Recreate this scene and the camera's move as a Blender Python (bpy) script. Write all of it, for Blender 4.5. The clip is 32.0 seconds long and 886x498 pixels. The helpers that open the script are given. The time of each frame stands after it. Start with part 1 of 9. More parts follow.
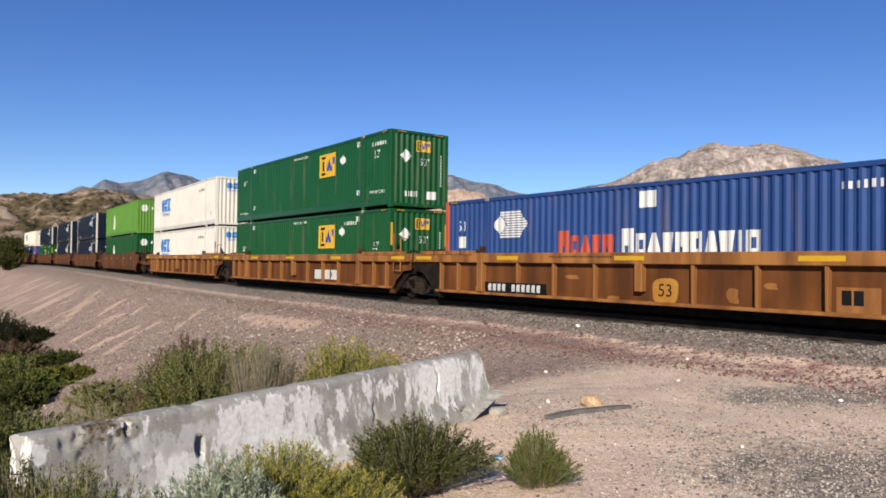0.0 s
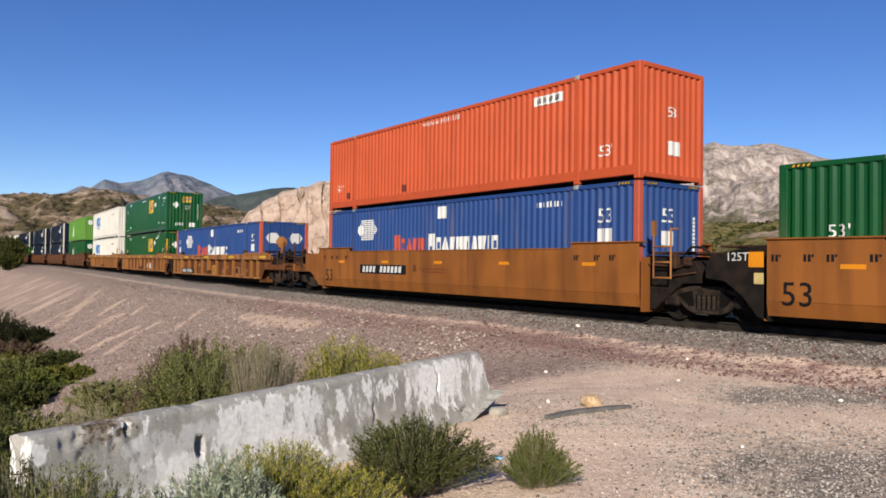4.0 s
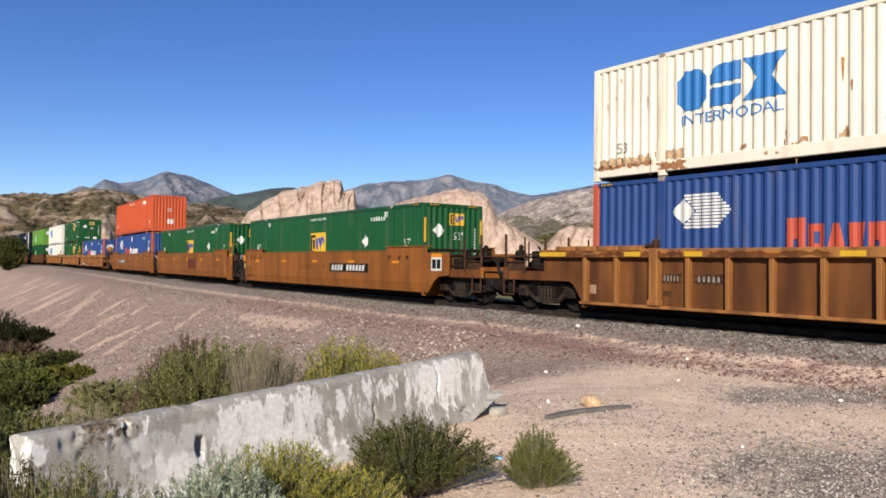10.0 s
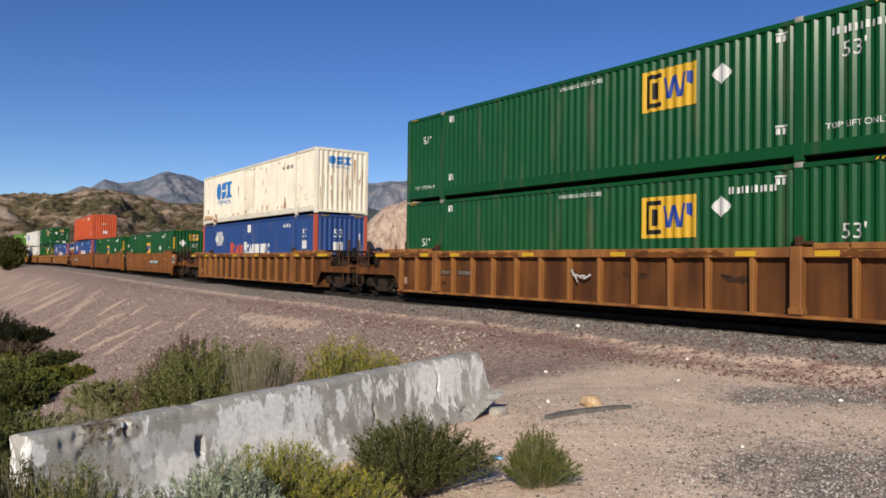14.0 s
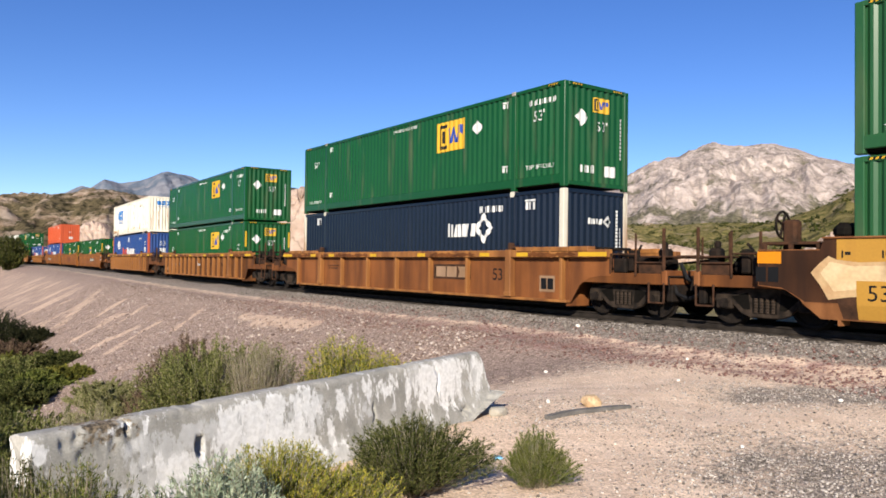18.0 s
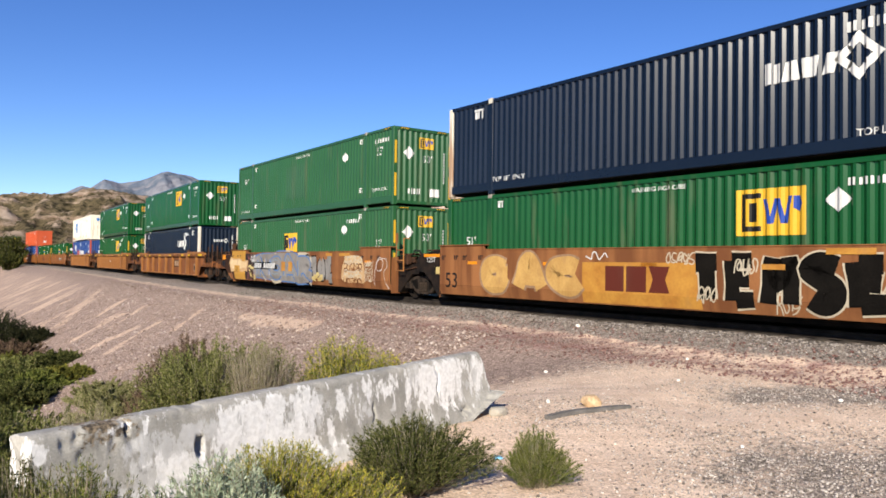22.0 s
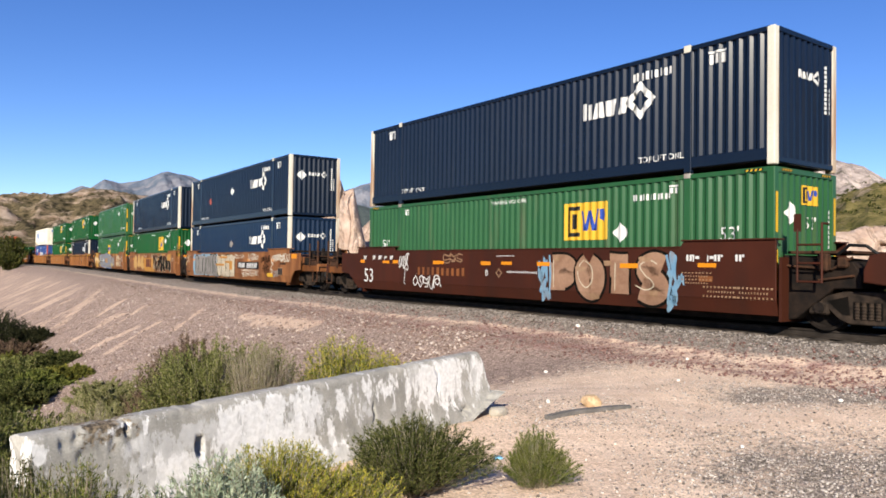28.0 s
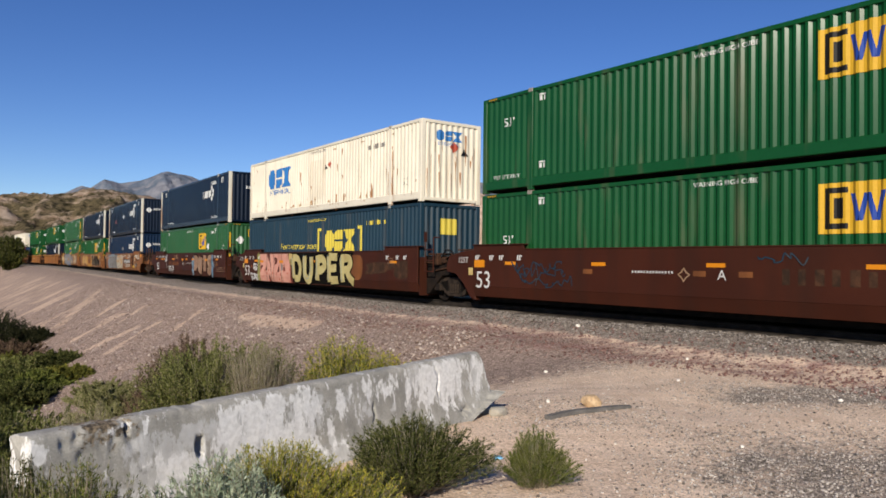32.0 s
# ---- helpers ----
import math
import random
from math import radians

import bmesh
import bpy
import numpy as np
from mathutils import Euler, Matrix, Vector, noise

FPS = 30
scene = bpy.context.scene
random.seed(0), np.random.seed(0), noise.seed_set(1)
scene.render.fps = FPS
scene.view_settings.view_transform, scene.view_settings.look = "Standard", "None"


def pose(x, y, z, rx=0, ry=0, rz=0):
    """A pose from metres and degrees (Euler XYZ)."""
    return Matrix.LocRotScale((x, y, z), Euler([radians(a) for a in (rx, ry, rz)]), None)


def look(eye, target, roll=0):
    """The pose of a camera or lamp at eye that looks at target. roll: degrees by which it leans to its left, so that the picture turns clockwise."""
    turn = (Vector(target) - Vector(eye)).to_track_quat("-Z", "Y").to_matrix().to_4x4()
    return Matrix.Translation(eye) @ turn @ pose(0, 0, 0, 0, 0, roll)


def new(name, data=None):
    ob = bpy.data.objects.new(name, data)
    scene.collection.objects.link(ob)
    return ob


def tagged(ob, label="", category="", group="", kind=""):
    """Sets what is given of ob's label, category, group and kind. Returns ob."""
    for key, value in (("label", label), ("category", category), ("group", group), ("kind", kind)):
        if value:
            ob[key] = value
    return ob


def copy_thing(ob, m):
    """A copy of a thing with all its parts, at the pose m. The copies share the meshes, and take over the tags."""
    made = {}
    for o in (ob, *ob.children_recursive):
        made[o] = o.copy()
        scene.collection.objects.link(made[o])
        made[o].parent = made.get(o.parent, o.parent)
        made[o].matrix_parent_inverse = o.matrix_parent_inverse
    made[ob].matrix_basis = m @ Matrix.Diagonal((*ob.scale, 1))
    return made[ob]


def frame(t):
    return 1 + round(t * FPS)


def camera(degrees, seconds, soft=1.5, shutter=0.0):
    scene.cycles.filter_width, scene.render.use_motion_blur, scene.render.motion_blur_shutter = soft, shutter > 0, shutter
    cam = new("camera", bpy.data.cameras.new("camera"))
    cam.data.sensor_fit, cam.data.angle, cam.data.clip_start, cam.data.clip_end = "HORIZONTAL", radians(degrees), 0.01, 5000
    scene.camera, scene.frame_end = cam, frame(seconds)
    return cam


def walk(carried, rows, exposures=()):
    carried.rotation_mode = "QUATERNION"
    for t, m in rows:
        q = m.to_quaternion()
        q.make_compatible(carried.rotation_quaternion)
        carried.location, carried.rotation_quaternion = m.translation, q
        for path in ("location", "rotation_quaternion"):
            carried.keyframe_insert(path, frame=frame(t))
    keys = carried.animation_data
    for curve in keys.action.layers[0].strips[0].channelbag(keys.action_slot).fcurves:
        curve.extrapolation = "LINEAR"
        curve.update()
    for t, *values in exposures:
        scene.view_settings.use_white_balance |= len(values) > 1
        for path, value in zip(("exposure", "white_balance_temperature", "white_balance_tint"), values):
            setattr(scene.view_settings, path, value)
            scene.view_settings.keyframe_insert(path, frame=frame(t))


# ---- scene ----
# The camera stands on a dirt pull-out beside a railway line; rail tops lie at z = 0.
cam = camera(62.16, 32.0, soft=1.7)
EYE = Vector((0, 0, 1.22))
tilt = radians(1.176)
stand = look(EYE, EYE + Vector((0, math.cos(tilt), math.sin(tilt))), 0.754)
walk(cam, [(0, stand), (32, stand)], exposures=[(0, 0.49), (8, 0.49), (10, 0.56), (11, 0.38), (12, 0.17), (13, 0.07), (14, 0.23), (14.5, 0.29), (17, 0.77), (20, 0.87), (25, 0.90), (28, 0.90), (29, 0.86), (30, 0.53), (31, 0.31), (32, 0.31)])

# ---- light ----
sun_dir = Vector((-0.16, -0.985, 0.46)).normalized()
world = bpy.data.worlds.new("sky")
scene.world = world
world.use_nodes = True
nt = world.node_tree
sky = nt.nodes.new("ShaderNodeTexSky")
sky.sky_type, sky.sun_disc = "NISHITA", False
sky.sun_elevation = math.asin(sun_dir.z)
sky.sun_rotation = math.atan2(sun_dir.x, sun_dir.y)
sky.altitude, sky.air_density, sky.dust_density, sky.ozone_density = 1200, 0.9, 0.0, 3.0
hue = nt.nodes.new("ShaderNodeHueSaturation")
hue.inputs["Hue"].default_value, hue.inputs["Saturation"].default_value = 0.5155, 1.22
nt.links.new(sky.outputs[0], hue.inputs["Color"])
nt.links.new(hue.outputs[0], nt.nodes["Background"].inputs[0])
nt.nodes["Background"].inputs[1].default_value = 0.084
sun = bpy.data.lights.new("sun", "SUN")
sun.energy, sun.angle, sun.color = 5.0, radians(0.53), (1.0, 0.91, 0.765)
sun_ob = new("sun", sun)
sun_ob.matrix_world = look(sun_dir * 100, (0, 0, 0))


# ---- materials ----
def rgb(c):
    return (*c, 1.0)


def surface(name, c1, c2, scale=2.0, rough=0.7, metal=0.0, fine=30.0, fine_mix=0.25, bump=0.2, bump_dist=0.01,
            stain=None, stain_scale=(1, 1, 1), stain_at=(0.55, 0.7), stain_mix=0.8, coat=0.0, warp=0.0, stain_rough=0.5, spec=0.35):
    """Two-scale varied material: patches c1/c2, fine grain, relief, and stains of a colour of their own."""
    m = bpy.data.materials.new(name)
    m.use_nodes = True
    n, l = m.node_tree.nodes, m.node_tree.links
    b = n["Principled BSDF"]
    tc = n.new("ShaderNodeTexCoord")
    n1 = n.new("ShaderNodeTexNoise")
    n1.inputs["Scale"].default_value, n1.inputs["Detail"].default_value = scale, 5
    n1.inputs["Distortion"].default_value = warp
    l.new(tc.outputs["Object"], n1.inputs["Vector"])
    r1 = n.new("ShaderNodeValToRGB")
    r1.color_ramp.elements[0].position, r1.color_ramp.elements[1].position = 0.35, 0.65
    r1.color_ramp.elements[0].color, r1.color_ramp.elements[1].color = rgb(c1), rgb(c2)
    l.new(n1.outputs["Fac"], r1.inputs[0])
    n2 = n.new("ShaderNodeTexNoise")
    n2.inputs["Scale"].default_value, n2.inputs["Detail"].default_value = fine, 4
    l.new(tc.outputs["Object"], n2.inputs["Vector"])
    r2 = n.new("ShaderNodeMapRange")
    r2.inputs[1].default_value, r2.inputs[2].default_value = 0.3, 0.7
    r2.inputs[3].default_value, r2.inputs[4].default_value = 1 - fine_mix, 1 + fine_mix
    l.new(n2.outputs["Fac"], r2.inputs[0])
    mul = n.new("ShaderNodeVectorMath")
    mul.operation = "SCALE"
    l.new(r1.outputs[0], mul.inputs[0])
    l.new(r2.outputs[0], mul.inputs["Scale"])
    col = mul.outputs[0]
    if stain:
        mp = n.new("ShaderNodeMapping")
        mp.inputs["Scale"].default_value = stain_scale
        l.new(tc.outputs["Object"], mp.inputs[0])
        n3 = n.new("ShaderNodeTexNoise")
        n3.inputs["Scale"].default_value, n3.inputs["Detail"].default_value, n3.inputs["Roughness"].default_value = 1.0, 8, stain_rough
        l.new(mp.outputs[0], n3.inputs["Vector"])
        r3 = n.new("ShaderNodeMapRange")
        r3.inputs[1].default_value, r3.inputs[2].default_value = stain_at
        r3.inputs[4].default_value = stain_mix
        l.new(n3.outputs["Fac"], r3.inputs[0])
        mx = n.new("ShaderNodeMix")
        mx.data_type = "RGBA"
        l.new(r3.outputs[0], mx.inputs["Factor"])
        l.new(col, mx.inputs["A"])
        mx.inputs["B"].default_value = rgb(stain)
        col = mx.outputs["Result"]
    l.new(col, b.inputs["Base Color"])
    b.inputs["Roughness"].default_value, b.inputs["Metallic"].default_value = rough, metal
    b.inputs["Coat Weight"].default_value = coat
    b.inputs["Specular IOR Level"].default_value = spec
    if bump:
        bp = n.new("ShaderNodeBump")
        bp.inputs["Strength"].default_value, bp.inputs["Distance"].default_value = bump, bump_dist
        l.new(n2.outputs["Fac"], bp.inputs["Height"])
        l.new(bp.outputs[0], b.inputs["Normal"])
    return m


def paint(name, c, dirt=(0.12, 0.09, 0.06), at=(0.56, 0.8), mix=0.5, rough=0.58, vary=0.88, spec=0.2):
    c2 = tuple(v * vary for v in c)
    return surface(name, c, c2, scale=0.7, rough=rough, fine=22, fine_mix=0.06, bump=0.03, bump_dist=0.002,
                   stain=dirt, stain_scale=(2.2, 2.2, 0.28), stain_at=at, stain_mix=mix, spec=spec)


GREEN = paint("green_container_paint", (0.0044, 0.056, 0.0136), rough=0.25, spec=0.26)
FADED = paint("faded_green_container_paint", (0.01638, 0.07245, 0.0252), mix=0.4, rough=0.34, spec=0.28)
REPAINT = paint("grey_green_touch_up_paint", (0.020, 0.073, 0.033), mix=0.3, rough=0.45, spec=0.26)
BEIGE = paint("beige_touch_up_paint", (0.585, 0.53, 0.43), dirt=(0.40, 0.30, 0.20), at=(0.55, 0.7), mix=0.3)
NAVY = paint("navy_container_paint", (0.0038, 0.0082, 0.0195), dirt=(0.012, 0.0145, 0.021), rough=0.27, spec=0.27)
STEELBLUE = paint("slate_blue_container_paint", (0.005103, 0.01531, 0.03969), dirt=(0.01701, 0.01985, 0.02835), rough=0.25, spec=0.22)
ROYAL = paint("royal_blue_container_paint", (0.01512, 0.04599, 0.1638))
RED = paint("orange_red_container_paint", (0.3906, 0.06615, 0.02205), dirt=(0.1386, 0.0315, 0.0189))
def spray(name, c1, c2):
    return surface(name, c1, c2, scale=1.6, rough=0.6, fine=14, fine_mix=0.10, bump=0.03, bump_dist=0.002, stain=(0.20, 0.11, 0.06), stain_scale=(2.6, 2.6, 0.9), stain_at=(0.58, 0.72), stain_mix=0.45, warp=0.8, spec=0.2)


GALV = paint("worn_grey_casting_paint", (0.30, 0.285, 0.26), dirt=(0.10, 0.05, 0.03), at=(0.45, 0.6), mix=0.7)
POSTRED = paint("red_post_paint", (0.3465, 0.0693, 0.0378))
WHITE = paint("off_white_container_paint", (0.63, 0.585, 0.485), dirt=(0.2758, 0.1576, 0.07225), at=(0.58, 0.74), mix=0.55)
PLAINWHITE = paint("white_container_paint", (0.528, 0.5082, 0.462), dirt=(0.264, 0.198, 0.132), at=(0.65, 0.85), mix=0.3)
TEAL = paint("dark_teal_container_paint", (0.0063, 0.02646, 0.04536), rough=0.5, spec=0.3)
LIME = paint("lime_green_container_paint", (0.0819, 0.2016, 0.02835))
POSTWHITE = paint("cream_post_paint", (0.504, 0.4788, 0.4032), dirt=(0.2268, 0.1008, 0.03465), at=(0.53, 0.64), mix=0.75)
TAN = paint("tan_car_paint", (0.2256, 0.07851, 0.01465), dirt=(0.08789, 0.03047, 0.009374), at=(0.42, 0.72), mix=0.7, rough=0.65, vary=0.8, spec=0.2)
SCUFFED = paint("scuffed_tan_car_paint", (0.235, 0.098, 0.036), dirt=(0.1071, 0.03906, 0.01512), at=(0.40, 0.62), mix=0.85, rough=0.7, vary=0.72, spec=0.15)
OLDTAN = paint("weathered_tan_car_paint", (0.150, 0.056, 0.0151), dirt=(0.045, 0.0165, 0.0069), at=(0.36, 0.62), mix=0.85, rough=0.7, vary=0.6, spec=0.2)
RIBTAN = paint("orange_tan_car_paint", (0.1953, 0.0693, 0.02079), dirt=(0.07245, 0.02583, 0.01071), at=(0.40, 0.66), mix=0.8, rough=0.65, vary=0.7, spec=0.2)
WEBTAN = paint("dark_rusty_tan_car_paint", (0.148, 0.05292, 0.01512), dirt=(0.05355, 0.01953, 0.00756), at=(0.38, 0.62), mix=0.8, rough=0.7, vary=0.7, spec=0.15)
SILLTAN = paint("sill_yellow_paint", (0.30, 0.127, 0.034), dirt=(0.098, 0.036, 0.0135), at=(0.38, 0.64), mix=0.8, rough=0.62, spec=0.25)
BROWN = paint("oxide_brown_car_paint", (0.0441, 0.01103, 0.00504), dirt=(0.0252, 0.00882, 0.00504), at=(0.44, 0.72), mix=0.7, rough=0.6, vary=0.75, spec=0.15)
IRON = surface("dark_cast_iron", (0.006, 0.005, 0.0045), (0.017, 0.011, 0.008), scale=4, spec=0.12, rough=0.85, fine=40, bump=0.2, bump_dist=0.004)
RUSTY = surface("rusty_steel", (0.06, 0.0272, 0.0144), (0.024, 0.0128, 0.008), scale=5, spec=0.15, rough=0.9, fine=50, bump=0.2, bump_dist=0.004)
TREAD = surface("wheel_steel", (0.014, 0.010, 0.008), (0.006, 0.0045, 0.0035), scale=5, rough=0.8, fine=40, spec=0.15)
CASTING = surface("dusty_cast_steel", (0.036, 0.025, 0.018), (0.010, 0.0075, 0.006), scale=5, rough=0.9, fine=40, spec=0.15)
# Near black for sprayed paint, the tool box and shade drawn in frame openings.
VOID = surface("black_paint_and_shade", (0.004, 0.0035, 0.003), (0.007, 0.006, 0.005), rough=0.95, spec=0.05)
RAILM = surface("rail_steel", (0.030, 0.024, 0.020), (0.014, 0.011, 0.009), scale=3, rough=0.8, fine=40, bump=0.1, spec=0.15)
ENDRUST = paint("rusted_end_paint", (0.064, 0.026, 0.012), dirt=(0.018, 0.009, 0.006), at=(0.38, 0.6), mix=0.8, rough=0.8, vary=0.5, spec=0.12)
CARYELLOW = paint("yellow_tan_touch_up_paint", (0.36, 0.19, 0.032), dirt=(0.22, 0.10, 0.025), at=(0.55, 0.8), mix=0.4, rough=0.6)
RUSTWASH = surface("rust_wash", (0.40, 0.29, 0.18), (0.28, 0.17, 0.09), scale=9, rough=0.9)
RUST = surface("rust_streak", (0.30, 0.145, 0.06), (0.20, 0.09, 0.04), scale=9, rough=0.9)
LOGOWHITE = paint("white_marking", (0.504, 0.504, 0.4914), mix=0.2)
LOGOYELLOW = paint("yellow_marking", (0.4914, 0.2898, 0.0189), mix=0.25)
LEMON = paint("lemon_yellow_marking", (0.50, 0.40, 0.055), mix=0.25)
LOGOBLUE = paint("blue_marking", (0.0126, 0.0441, 0.252), mix=0.2)
SKYBLUE = paint("sky_blue_marking", (0.02205, 0.1386, 0.378), mix=0.2)
LOGOBLACK = paint("black_marking", (0.00567, 0.00567, 0.0063), dirt=(0.01386, 0.01197, 0.01008), mix=0.4, spec=0.2)
LOGORED = paint("faded_red_marking", (0.3465, 0.0567, 0.0315), mix=0.35)
ORANGE = paint("orange_reflector", (0.5355, 0.189, 0.0063), mix=0.2)
OXIDE = paint("dark_red_marking", (0.085, 0.017, 0.0095), mix=0.2)
PINK = spray("pink_spray_paint", (0.52, 0.265, 0.205), (0.43, 0.20, 0.15))
LIMESPRAY = spray("dull_lime_spray_paint", (0.24, 0.23, 0.075), (0.17, 0.17, 0.06))
PALEYELLOW = spray("pale_yellow_spray_paint", (0.45, 0.37, 0.155), (0.36, 0.26, 0.10))
SPRAYGREY = spray("grey_spray_paint", (0.2079, 0.1953, 0.1827), (0.1386, 0.1291, 0.1197))
SPRAYTAN = spray("beige_spray_paint", (0.2646, 0.1701, 0.1071), (0.189, 0.1134, 0.063))
SPRAYBLUE = spray("light_blue_spray_paint", (0.1008, 0.2016, 0.3024), (0.1638, 0.252, 0.315))
DEEPBLUE = spray("mid_blue_spray_paint", (0.045, 0.11, 0.26), (0.07, 0.14, 0.29))
SPRAYAMBER = spray("amber_spray_paint", (0.378, 0.189, 0.03465), (0.2898, 0.126, 0.02205))
DULLCREAM = spray("worn_cream_spray_paint", (0.44, 0.31, 0.165), (0.36, 0.22, 0.11))
DARKFIELD = spray("brown_black_spray_paint", (0.010, 0.008, 0.008), (0.045, 0.022, 0.014))
PLUM = spray("plum_spray_paint", (0.13, 0.035, 0.045), (0.20, 0.07, 0.075))
WARMCREAM = spray("warm_cream_spray_paint", (0.54, 0.41, 0.245), (0.46, 0.33, 0.18))
OLIVECREAM = spray("olive_cream_spray_paint", (0.42, 0.36, 0.16), (0.31, 0.25, 0.10))
LETTERTAN = spray("brown_tan_spray_paint", (0.25, 0.15, 0.098), (0.18, 0.10, 0.062))
DULLYELLOW = spray("faded_yellow_spray_paint", (0.42, 0.26, 0.085), (0.33, 0.19, 0.06))
CREAMSPRAY = spray("cream_spray_paint", (0.4158, 0.3654, 0.2772), (0.3276, 0.2772, 0.2016))
CONCRETE = surface("worn_concrete", (0.2976, 0.2716, 0.2269), (0.3869, 0.3571, 0.305), scale=2.6, rough=0.92, fine=60, fine_mix=0.10, bump=0.25, bump_dist=0.004, warp=0.6)


def barrier_concrete():
    """Old concrete with flaking white paint where 'paint' says so and broken, dirty stone where 'broken' says so."""
    m = surface("painted_concrete", (0.225, 0.218, 0.198), (0.345, 0.332, 0.302), scale=3.4, rough=0.92, fine=70, fine_mix=0.14, bump=0.4, bump_dist=0.005, warp=0.8,
                stain=(0.15, 0.135, 0.11), stain_scale=(2.4, 2.4, 1.6), stain_at=(0.56, 0.78), stain_mix=0.6, stain_rough=0.7)
    n, l = m.node_tree.nodes, m.node_tree.links
    bs = n["Principled BSDF"]
    col = bs.inputs["Base Color"].links[0].from_socket
    tc = n.new("ShaderNodeTexCoord")
    for key, scale, stretch, a, c, gain in (("wash", 4.5, 0.6, (0.40, 0.395, 0.385), (0.47, 0.465, 0.455), 3.0), ("paint", 9.0, 0.42, (0.68, 0.675, 0.665), (0.56, 0.555, 0.545), 3.6), ("broken", 11.0, 1.0, (0.25, 0.195, 0.13), (0.05, 0.04, 0.03), 2.6)):
        mp = n.new("ShaderNodeMapping")
        mp.inputs["Scale"].default_value = (1, 1, stretch)
        l.new(tc.outputs["Object"], mp.inputs[0])
        k = n.new("ShaderNodeTexNoise")
        k.inputs["Scale"].default_value, k.inputs["Detail"].default_value, k.inputs["Roughness"].default_value = scale, 8, 0.7
        l.new(mp.outputs[0], k.inputs["Vector"])
        at = n.new("ShaderNodeAttribute")
        at.attribute_name = key
        mad = n.new("ShaderNodeMath")
        mad.operation = "MULTIPLY_ADD"
        mad.inputs[1].default_value = gain
        l.new(k.outputs["Fac"], mad.inputs[0])
        l.new(at.outputs["Fac"], mad.inputs[2])
        r = n.new("ShaderNodeMapRange")
        r.inputs[1].default_value, r.inputs[2].default_value = gain * 0.5 + 0.42, gain * 0.5 + 0.58
        l.new(mad.outputs[0], r.inputs[0])
        tone = n.new("ShaderNodeTexNoise")
        tone.inputs["Scale"].default_value, tone.inputs["Detail"].default_value = scale * 3, 6
        l.new(tc.outputs["Object"], tone.inputs["Vector"])
        rp = n.new("ShaderNodeValToRGB")
        rp.color_ramp.elements[0].position, rp.color_ramp.elements[1].position = 0.38, 0.62
        rp.color_ramp.elements[0].color, rp.color_ramp.elements[1].color = rgb(a), rgb(c)
        l.new(tone.outputs["Fac"], rp.inputs[0])
        mx = n.new("ShaderNodeMix")
        mx.data_type = "RGBA"
        l.new(r.outputs[0], mx.inputs["Factor"])
        l.new(col, mx.inputs["A"])
        l.new(rp.outputs[0], mx.inputs["B"])
        col = mx.outputs["Result"]
    l.new(col, bs.inputs["Base Color"])
    return m


# ---- mesh helpers ----
def mesh_of(name, bm, material):
    me = bpy.data.meshes.new(name)
    bm.to_mesh(me)
    bm.free()
    for m in (material if isinstance(material, (list, tuple)) else [material]):
        me.materials.append(m)
    return me


def part(name, data, material, parent, label=""):
    """One mesh object under a thing or a part; data is a bmesh or a finished mesh."""
    me = mesh_of(name, data, material) if isinstance(data, bmesh.types.BMesh) else data
    ob = new(name, me)
    ob.parent = parent
    # rows of writing too small to pick apart stay one part
    return tagged(ob, label, kind="stuff" if name in ("serial_writing", "fine_print", "number_writing", "lettering", "sprayed_tag", "marking") else "")


def thing(name, label, category, group="", kind=""):
    return tagged(new(name), label, category, group, kind)


def add_box(bm, x0, x1, y0, y1, z0, z1, bevel=0.0):
    vs = [bm.verts.new((x, y, z)) for x in (x0, x1) for y in (y0, y1) for z in (z0, z1)]
    fs = [bm.faces.new([vs[i] for i in f]) for f in ((0, 1, 3, 2), (4, 6, 7, 5), (0, 4, 5, 1), (2, 3, 7, 6), (0, 2, 6, 4), (1, 5, 7, 3))]
    if bevel:
        es = list({e for f in fs for e in f.edges})
        bmesh.ops.bevel(bm, geom=es, offset=bevel, segments=1, affect="EDGES", profile=0.7)
    return bm


def box(x0, x1, y0, y1, z0, z1, bevel=0.0):
    return add_box(bmesh.new(), min(x0, x1), max(x0, x1), min(y0, y1), max(y0, y1), min(z0, z1), max(z0, z1), bevel)


def add_prism(bm, outline, y0, y1, bevel=0.0):
    """An outline in x and z, drawn through from y0 to y1."""
    a = [bm.verts.new((x, y0, z)) for x, z in outline]
    c = [bm.verts.new((x, y1, z)) for x, z in outline]
    k = len(a)
    fs = [bm.faces.new(a), bm.faces.new(c[::-1])] + [bm.faces.new((a[i], c[i], c[(i + 1) % k], a[(i + 1) % k])) for i in range(k)]
    bmesh.ops.recalc_face_normals(bm, faces=fs)
    if bevel:
        bmesh.ops.bevel(bm, geom=list({e for f in fs[:2] for e in f.edges}), offset=bevel, segments=1, affect="EDGES")
    return bm


def prism(outline, y0, y1, bevel=0.0):
    return add_prism(bmesh.new(), outline, y0, y1, bevel)


def add_rod(bm, p, q, r, sides=6):
    p, q = Vector(p), Vector(q)
    m = Matrix.Translation((p + q) / 2) @ (q - p).to_track_quat("Z", "Y").to_matrix().to_4x4()
    bmesh.ops.create_cone(bm, cap_ends=True, segments=sides, radius1=r, radius2=r, depth=(q - p).length, matrix=m)
    return bm


def rods(points_pairs, r, sides=6):
    bm = bmesh.new()
    for p, q in points_pairs:
        add_rod(bm, p, q, r, sides)
    return bm


